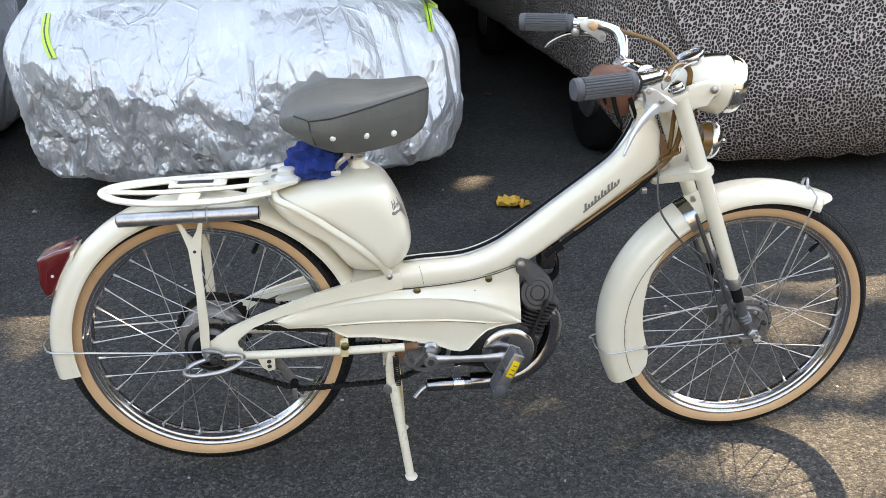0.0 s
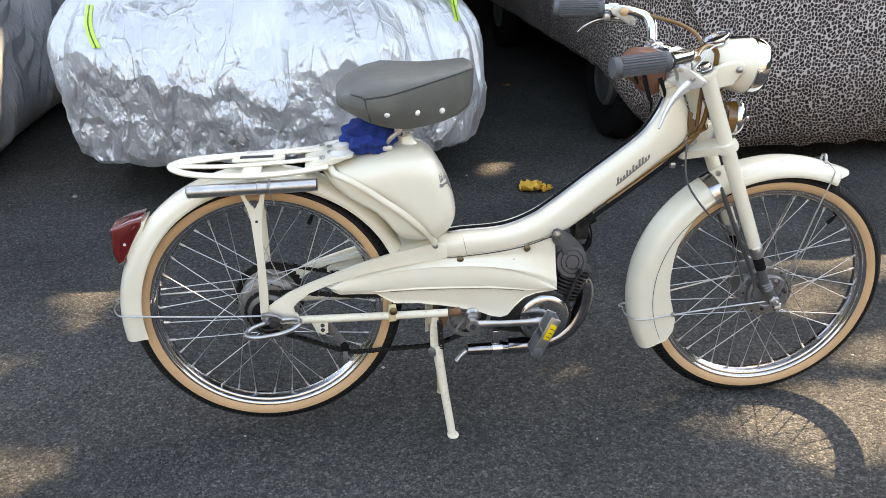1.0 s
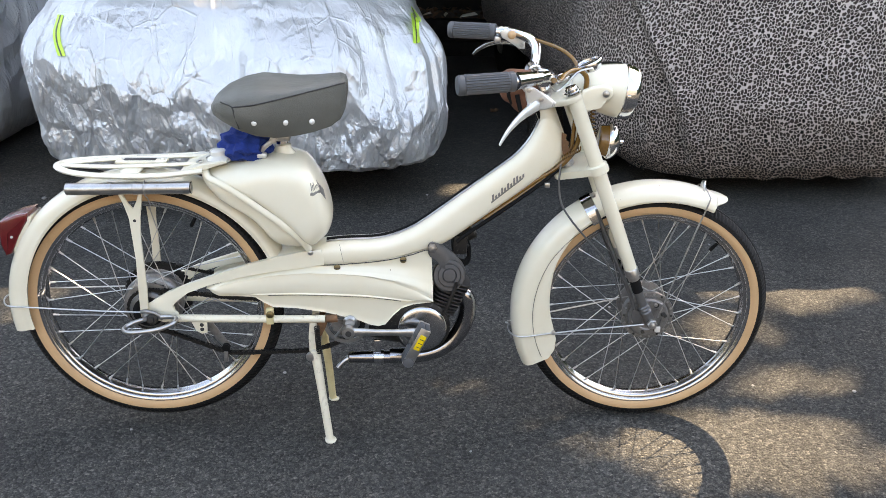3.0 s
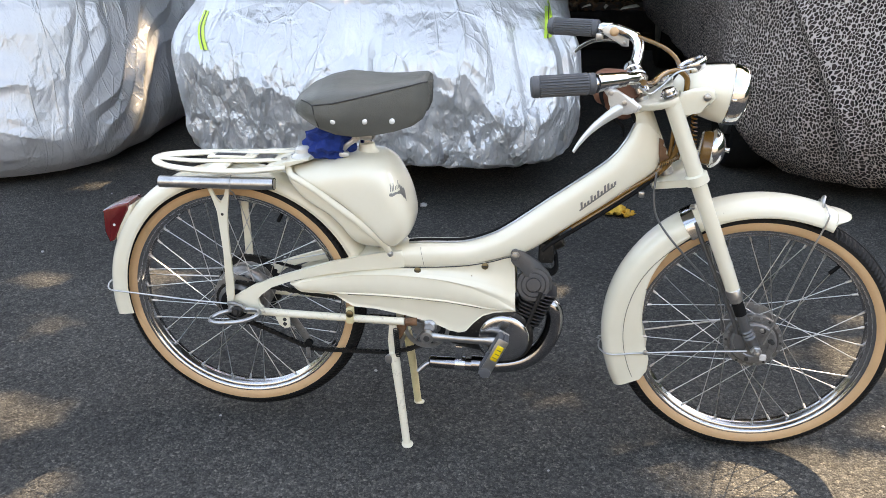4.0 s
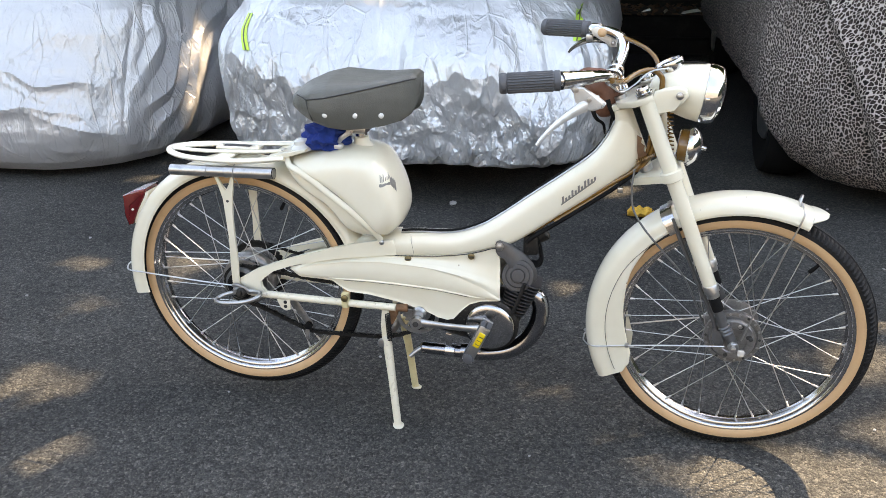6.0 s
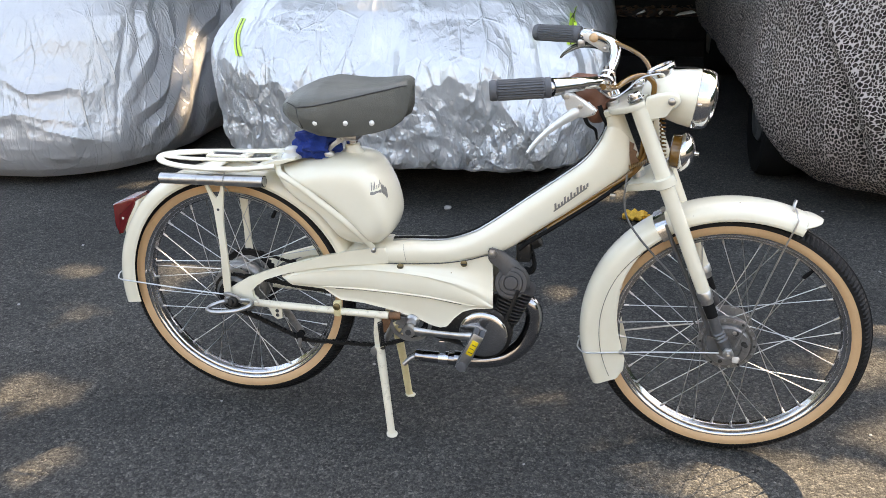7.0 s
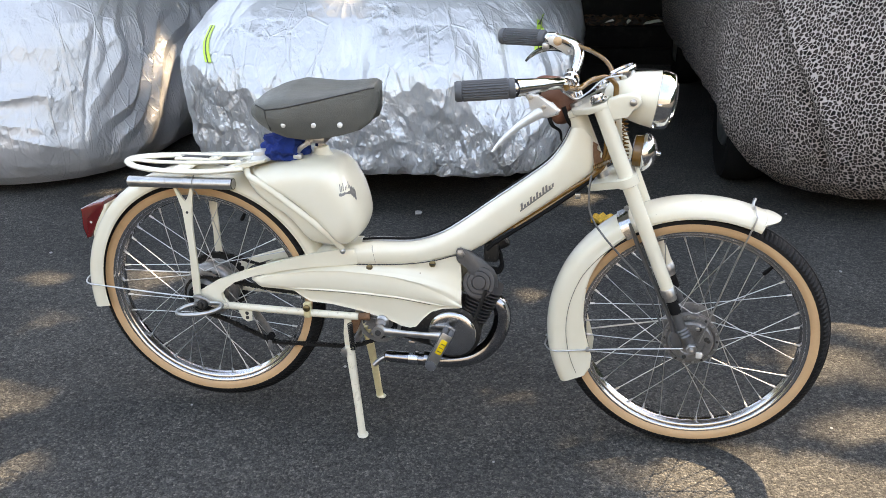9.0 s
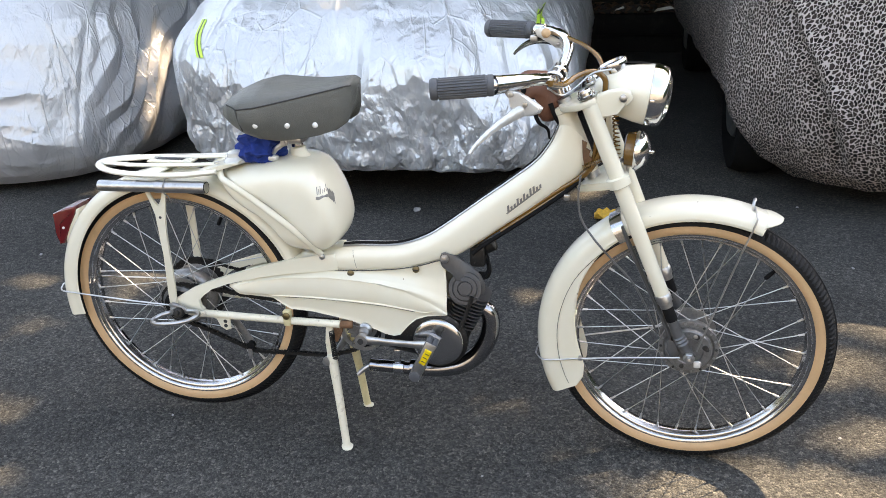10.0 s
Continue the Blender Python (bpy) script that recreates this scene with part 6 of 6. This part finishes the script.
for k in range(10):
    mpart("cooling_fin", fin(B0 + B_AX * (0.002 + 0.0090 * k), 0.0300 + 0.0010 * k, 0.032 + 0.0008 * k, 0.0028), FIN_GREY)
mpart("fin_web", tube((B0 + B_AX * 0.004 + Vector((0.002, -0.041, 0)), B0 + B_AX * 0.088 + Vector((0.002, -0.043, 0))), 0.0042, 8), DARK_IRON, label="black web across the fins")
head = mpart("cylinder_head", turned(((-0.016, 0.036), (0.0, 0.0365), (0.002, 0.0350), (0.0025, 0.0275), (0.0005, 0.0268), (0.0008, 0.0255), (0.0036, 0.0248), (0.0040, 0.0170), (0.0016, 0.0163), (0.0020, 0.0150), (0.0050, 0.0142), (0.0056, 0.0)), Vector((0.664, -0.036, 0.394)), Vector((0.12, -1.0, 0.32)), 56), FIN_GREY, label="round ringed cylinder head", angle=20)
bracket = plate(((0.614, 0.470), (0.617, 0.477), (0.624, 0.480), (0.632, 0.477), (0.648, 0.466), (0.674, 0.443), (0.695, 0.418), (0.704, 0.398), (0.704, 0.374), (0.690, 0.366), (0.650, 0.398), (0.642, 0.424), (0.634, 0.437), (0.620, 0.444), (0.615, 0.452)), -0.048, -0.044, 0.0012)
for v in bracket.verts:
    v.co.y += level((0.634, 0.65, 0.70), (0.0, 0.016, 0.034), v.co.x)
mpart("engine_bracket", bracket, MID_GREY, label="grey engine mounting plate")
mpart("mount_bolt", turned(((0, 0.010), (0.003, 0.010), (0.0035, 0.0075), (0.009, 0.0075), (0.010, 0.004)), (0.624, -0.048, 0.466), (0, -1, 0), 6), STEEL, label="steel mounting bolt")
mpart("carburettor", block((0.672, -0.020, 0.436), (0.706, 0.024, 0.484), 0.008), DARK_IRON, label="small black carburettor")
mpart("carburettor_bowl", turned(((0, 0.014), (0.02, 0.015), (0.024, 0.010)), (0.704, 0.004, 0.474), (0.75, 0, 0.5), 18), DARK_IRON)
mpart("plug_cap", tube(curve([(0.690, 0, 0.410), (0.705, 0.0, 0.412), (0.712, 0.0, 0.428), (0.706, 0, 0.452)], 5), (0.010, 0.008, 0.005, 0.004), 10), RUBBER, label="black spark plug cap")
# exhaust: pipe and silencer
mpart("exhaust_pipe", tube(curve([(0.672, 0.000, 0.330), (0.694, 0.002, 0.334), (0.709, 0.004, 0.322), (0.714, 0.006, 0.292), (0.706, 0.006, 0.254), (0.684, 0.004, 0.216), (0.650, 0.000, 0.190), (0.610, -0.004, 0.179), (0.570, -0.008, 0.177), (0.530, -0.010, 0.178)], 7), (0.014, 0.0165, 0.0195, 0.0210, 0.0210, 0.0205, 0.0200, 0.0190, 0.0185), 24), DARK_CHROME, label="dulled chrome exhaust bend")
mpart("silencer", turned(((0, 0.009), (0.004, 0.0140), (0.110, 0.0150), (0.116, 0.0140), (0.118, 0.010)), (0.432, -0.012, 0.178), (1, 0, -0.02), 28), DARK_CHROME, label="dull steel silencer")
mpart("silencer_clamp", turned(((0, 0.0152), (0.001, 0.0166), (0.024, 0.0166), (0.025, 0.0152)), (0.492, -0.012, 0.177), (1, 0, 0), 28), CHROME)
mpart("silencer_hanger", block((0.494, -0.022, 0.194), (0.510, -0.014, 0.226), 0.002), CHROME)
mpart("tail_pipe", tube(curve([(0.440, -0.014, 0.180), (0.424, -0.020, 0.172), (0.408, -0.028, 0.158)], 5), (0.007, 0.0065, 0.005), 10), STEEL)
# pedals
mpart("chainwheel", sprocket((0.436, 0.288), 0.040, 22, -0.037), HUB_GREY, label="grey pedal chainwheel")
mpart("chainwheel_cup", turned(((0, 0.0165), (0.004, 0.016), (0.007, 0.012), (0.010, 0.011)), (0.440, -0.050, 0.288), (0, -1, 0), 28), STEEL)
spider = ring_of(((0.052, -0.002), (0.052, 0.002), (0.043, 0.002), (0.043, -0.002)), 44)
spider.transform(Matrix.Translation((0.432, -0.041, 0.282)))
for k in range(5):
    ang = 2 * math.pi * k / 5 + 0.3
    tube(((0.438, -0.041, 0.290), (0.432 + math.cos(ang) * 0.046, -0.041, 0.282 + math.sin(ang) * 0.046)), 0.0062, 8, flat=(0.35, 1.0), bm=spider, up=(0, 1, 0))
mpart("chainwheel_spider", spider, STEEL, label="grey five-armed chainwheel")
crank = mpart("crank_arm", tube(curve([(0.430, -0.070, 0.273), (0.442, -0.071, 0.273), (0.50, -0.076, 0.2735), (0.55, -0.082, 0.2755), (0.580, -0.086, 0.2770), (0.594, -0.086, 0.2770)], 5), (0.0125, 0.0110, 0.0075, 0.0080, 0.0110, 0.010), 14, flat=(0.6, 1.0)), STEEL, label="steel pedal crank")
part("boss", turned(((-0.012, 0.013), (0.0, 0.0145), (0.006, 0.0140), (0.007, 0.006)), (0.437, -0.074, 0.273), (0, -1, 0), 24), STEEL, crank)
part("cotter", turned(((0, 0.0070), (0.0015, 0.0068)), (0.437, -0.081, 0.273), (0, -1, 0), 12), SEAM, crank)
far_crank = mpart("crank_arm", tube(((0.442, 0.086, 0.300), (0.34, 0.095, 0.304), (0.295, 0.100, 0.306)), (0.011, 0.008, 0.010), 12, flat=(0.6, 1.0)), STEEL, label="steel pedal crank")


def pedal(c, lean, s):
    """A rubber block pedal, turned by lean degrees, with its reflector at the outer end."""
    m = Matrix.Translation(c) @ Matrix.Rotation(radians(lean), 4, "Y")
    bm = turned(((0, 0.006), (0.050, 0.006)), (0, 0, 0), (0, s, 0), 10)
    bm.transform(m)
    ob = mpart("pedal", bm, STEEL, label="grey rubber block pedal with yellow reflector")
    for dz in (-0.032, 0.026):
        for dx in (-0.0065, 0.0065):
            bm = block((dx - 0.0065, min(s * 0.012, s * 0.046), dz - 0.020), (dx + 0.0065, max(s * 0.012, s * 0.046), dz + 0.020), 0.0045)
            bm.transform(m)
            part("rubber_block", bm, GRIP, ob)
    for yy in (0.008, 0.046):
        bm = block((-0.0118, min(s * yy, s * (yy + 0.005)), -0.050), (0.0118, max(s * yy, s * (yy + 0.005)), 0.046), 0.002)
        bm.transform(m)
        part("end_plate", bm, STEEL, ob, "steel end plate")
    bm = block((-0.0065, min(s * 0.050, s * 0.0535), -0.006), (0.0080, max(s * 0.050, s * 0.0535), 0.032), 0.001)
    bm.transform(m)
    refl = part("reflector", bm, YELLOW, ob, "yellow reflector")
    for z in (0.022, 0.012, 0.002):
        bm = block((-0.004, min(s * 0.0533, s * 0.0541), z - 0.0008), (0.006, max(s * 0.0533, s * 0.0541), z + 0.0008), 0)
        bm.transform(m)
        part("bar", bm, SEAM, refl)
    bm = turned(((0, 0.013), (0.006, 0.012), (0.008, 0.006)), (0, s * 0.046, -0.042), (0, s, 0), 16)
    bm.transform(m)
    part("dust_cap", bm, GRIP, ob)
    return ob


pedal(Vector((0.588, -0.086, 0.266)), 26, -1)
pedal(Vector((0.297, 0.100, 0.306)), 100, 1)

# ---- stand, footrest loop ----
stand = mpart("stand", tube(((0.362, -0.060, 0.212), (0.362, 0.060, 0.212)), 0.0085, 12), STEEL, label="cream two-legged centre stand")
for s in (-1, 1):
    # same paint on both legs; the far one has reflected light tinted in
    part("leg", tube(curve([(0.360 + 0.010 * (s > 0), s * 0.058, 0.222), (0.364 + 0.010 * (s > 0), s * 0.060, 0.190), (0.374 + 0.008 * (s > 0), s * 0.070, 0.115), (0.388, s * 0.088, 0.016), (0.390, s * 0.090, 0.004)], 5), (0.0115, 0.0110, 0.0095, 0.0090, 0.0095), 12), YELLOW_CREAM if s > 0 else CHIPPED, stand, "cream stand leg with chipped paint")
    part("foot", turned(((0, 0.0125), (0.004, 0.0135), (0.006, 0.010)), (0.391, s * 0.091, 0.0005), (0.1, s * 0.15, 1), 16), CREAM, stand)
    mpart("stand_hanger", plate(((0.350, 0.302), (0.366, 0.302), (0.364, 0.25), (0.362, 0.200), (0.347, 0.198), (0.346, 0.25)), s * 0.046, s * 0.054, 0.003), CHIPPED, label="chipped cream stand hanger")
    mpart("hanger_gusset", plate(((0.366, 0.302), (0.392, 0.302), (0.386, 0.276), (0.374, 0.252), (0.366, 0.250)), s * 0.045, s * 0.051, 0.002), RUST, label="rusty hanger gusset")
coil = [Vector((0.366 + 0.004 * k / 120 + 0.0055 * math.cos(k * 0.8), -0.064 + 0.0055 * math.sin(k * 0.8), 0.284 - 0.068 * k / 120)) for k in range(121)]
mpart("stand_spring", tube(coil, 0.0014, 5), DARK_IRON, label="dark stand return spring")
mpart("stand_pivot", turned(((0, 0.010), (0.004, 0.011), (0.010, 0.010), (0.011, 0.005)), (0.350, -0.058, 0.208), (0, -1, 0), 12), STEEL, label="steel pivot bolt")
loop = []
for k in range(40):
    a = 2 * math.pi * k / 40
    loop.append(Vector((0.012 + 0.056 * math.copysign(abs(math.cos(a)) ** 0.85, math.cos(a)), -0.098 + 0.024 * math.sin(a), 0.312 + 0.010 * math.cos(a) + 0.004 * math.sin(a))))
mpart("footrest_loop", tube(loop, 0.0052, 10, closed=True), STEEL, label="oval alloy footrest loop")
mpart("loop_bracket", tube(curve([(-0.010, -0.072, 0.330), (0.004, -0.078, 0.334), (0.022, -0.076, 0.326), (0.034, -0.074, 0.314)], 5), 0.0050, 10), HUB_GREY, label="oily grey loop bracket")
mpart("loop_nut", turned(((-0.006, 0.012), (0.0, 0.0125), (0.006, 0.011), (0.007, 0.006), (0.014, 0.0055)), (0.014, -0.084, 0.318), (0, -1, 0.3), 12), DARK_IRON, label="greasy nut")

# ---- small things ----


def tape(outline, width, label):
    """Reflective tape laid on the silver cover, with a dark stripe along it."""
    target = tree_of(silver_cover)

    def laid_strip(w, lift, n=10):
        pts = curve([(x, 0, z) for x, z in outline], n)
        rows = []
        for p in pts:
            row = []
            for k in (-1, 0, 1):
                x = p.x + k * w / 2
                hit = target.ray_cast(Vector((x, -1, p.z)), Vector((0, 1, 0)))[0]
                row.append((hit or Vector((x, 1.6, p.z))) - Vector((0, lift, 0)))
            rows.append(row)
        # smooth the drape so that it bridges the small creases
        for _ in range(3):
            for i in range(1, len(rows) - 1):
                for k in range(3):
                    rows[i][k].y = min(rows[i][k].y, (rows[i - 1][k].y + rows[i + 1][k].y) / 2)
        return loft(bmesh.new(), [r + [q + Vector((0, 0.003, 0)) for q in r[::-1]] for r in rows])

    t = adopt(part("reflective_tape", laid_strip(width, 0.007), LIME), silver_car, label)
    part("stripe", laid_strip(width * 0.16, 0.0105), TAPE_GREY, t, "dark stripe")


tape(((-0.700, 0.772), (-0.690, 0.712), (-0.658, 0.642)), 0.029, "lime-yellow reflective tape")
tape(((0.668, 0.785), (0.672, 0.735), (0.672, 0.680)), 0.029, "lime-yellow reflective tape")


def crumpled(name, centre, size, seed, material, label, category, fold=0.35):
    bm = bmesh.new()
    bmesh.ops.create_icosphere(bm, subdivisions=5, radius=1)
    for v in bm.verts:
        n = v.co.normalized()
        q = n * 1.5 + Vector((seed, seed, seed))
        r = 0.80 + fold * (0.5 - abs(noise.noise(q))) + 0.13 * noise.noise(n * 3.2 + Vector((seed, 0, 0))) + 0.10 * (0.3 - abs(noise.noise(n * 3.6 + Vector((0, seed, 0)))))
        v.co = Vector((n.x * size[0], n.y * size[1], n.z * size[2])) * r
    lowest = min(v.co.z for v in bm.verts)
    bm.transform(Matrix.Translation(Vector(centre)))
    return tagged(part(name, bm, material), label, category)


crumpled("cloth", (0.230, -0.018, 0.694), (0.058, 0.055, 0.038), 4.2, BLUE, "crumpled deep blue cloth stuffed under the saddle", "cloth", 0.45)


def dry_leaf(x, y, z, length, turn, material, label, curl=0.5, seed=0):
    """A curled dry leaf with a midrib, lying on the ground."""
    rng = random.Random(seed)
    bm = bmesh.new()
    rows = []
    for i in range(11):
        t = i / 10
        w = 0.58 * length * math.sin(math.pi * min(1, t * 0.94 + 0.04)) ** 0.75 * (1 + 0.28 * math.sin(t * 19 + seed))
        row = []
        for k in range(-3, 4):
            u = k / 3
            lift = curl * length * (0.30 * abs(u) ** 1.5 + 0.20 * (t - 0.5) ** 2) + 0.012 * rng.uniform(0, 1) * abs(u)
            row.append(Vector(((t - 0.5) * length, u * w, 0.003 + lift)))
        rows.append(row)
    loft(bm, [r + [p - Vector((0, 0, 0.0012)) for p in r[::-1]] for r in rows])
    bm.transform(pose(x, y, z, 0, 0, turn))
    leaf = part("dry_leaf", bm, material)
    rib = part("stalk", tube([pose(x, y, z, 0, 0, turn) @ Vector(((t - 0.5) * length, 0, 0.005 + curl * length * 0.20 * (t - 0.5) ** 2)) for t in (-0.18, 0.0, 0.3, 0.7, 0.95)], 0.0012, 5), LITTER, leaf)
    return tagged(leaf, label, "leaf", "fallen leaves")


dry_leaf(0.965, 1.555, 0.0, 0.100, 10, DRY_LEAF, "curled yellow dry leaf on the asphalt", 0.6, 3)
dry_leaf(1.018, 1.535, 0.0, 0.050, 60, DRY_LEAF, "small torn yellow leaf beside a larger one", 0.9, 5)
dry_leaf(1.274, 3.55, 0.0, 0.055, 30, LITTER, "small pale dry leaf on dark asphalt", 0.5, 8)


def pebble(x, y, r, seed):
    bm = bmesh.new()
    bmesh.ops.create_icosphere(bm, subdivisions=2, radius=r)
    for v in bm.verts:
        v.co *= 1 + 0.35 * noise.noise(v.co * (1.2 / r) + Vector((seed, 0, 0)))
        v.co.z = v.co.z * 0.6
    low = min(v.co.z for v in bm.verts)
    bm.transform(Matrix.Translation((x, y, -low)))
    return tagged(part("pebble", bm, PEBBLE), "pale grey pebble on the asphalt", "pebble", "pebbles")


rng = random.Random(5)
pebble(0.188, 1.566, 0.016, 1)
pebble(-0.904, 1.745, 0.010, 2)
for k in range(26):
    pebble(rng.uniform(-1.2, 1.9), rng.uniform(-0.55, 2.6), rng.uniform(0.003, 0.006), 10 + k)

# leaf litter and scraps on the planting bed, in deep shade
verts, faces = [], []
for k in range(1500):
    p = Vector((rng.uniform(-4, 6), rng.uniform(6.48, 7.5), 0.27 + rng.uniform(0, 0.03)))
    if p.y < 6.62:
        p.z = 0.275
    m = Euler((rng.uniform(-0.6, 0.6), rng.uniform(-0.6, 0.6), rng.uniform(0, 6.28))).to_matrix()
    s = rng.uniform(0.02, 0.055)
    i = len(verts)
    verts += [tuple(p + m @ Vector(q) * s) for q in ((-1, 0, 0), (0, -0.5, 0.15), (1, 0, 0), (0, 0.5, 0.15))]
    faces.append((i, i + 1, i + 2, i + 3))
me = bpy.data.meshes.new("leaf_litter")
me.from_pydata(verts, [], faces)
me.materials.append(LITTER)
tagged(new("leaf_litter", me), "brown dry leaf litter on the soil bed", "leaf litter", kind="stuff")
for x, y, s, turn in ((1.42, 6.60, 0.10, 20), (1.20, 6.62, 0.05, 70), (1.02, 6.66, 0.045, 10)):
    bm = bmesh.new()
    pts = [pose(x, y, 0.285, 12, 0, turn) @ Vector(q) for q in ((-s, -s * 0.2, 0), (s, -s * 0.12, 0.02), (s * 0.8, s * 0.35, 0.03), (-s * 0.5, s * 0.3, 0.01))]
    loft(bm, [pts, [p + Vector((0, 0, 0.003)) for p in pts]])
    tagged(part("paper_scrap", bm, PEARL), "pale scrap of paper on the leaf litter", "paper scrap", "scraps")
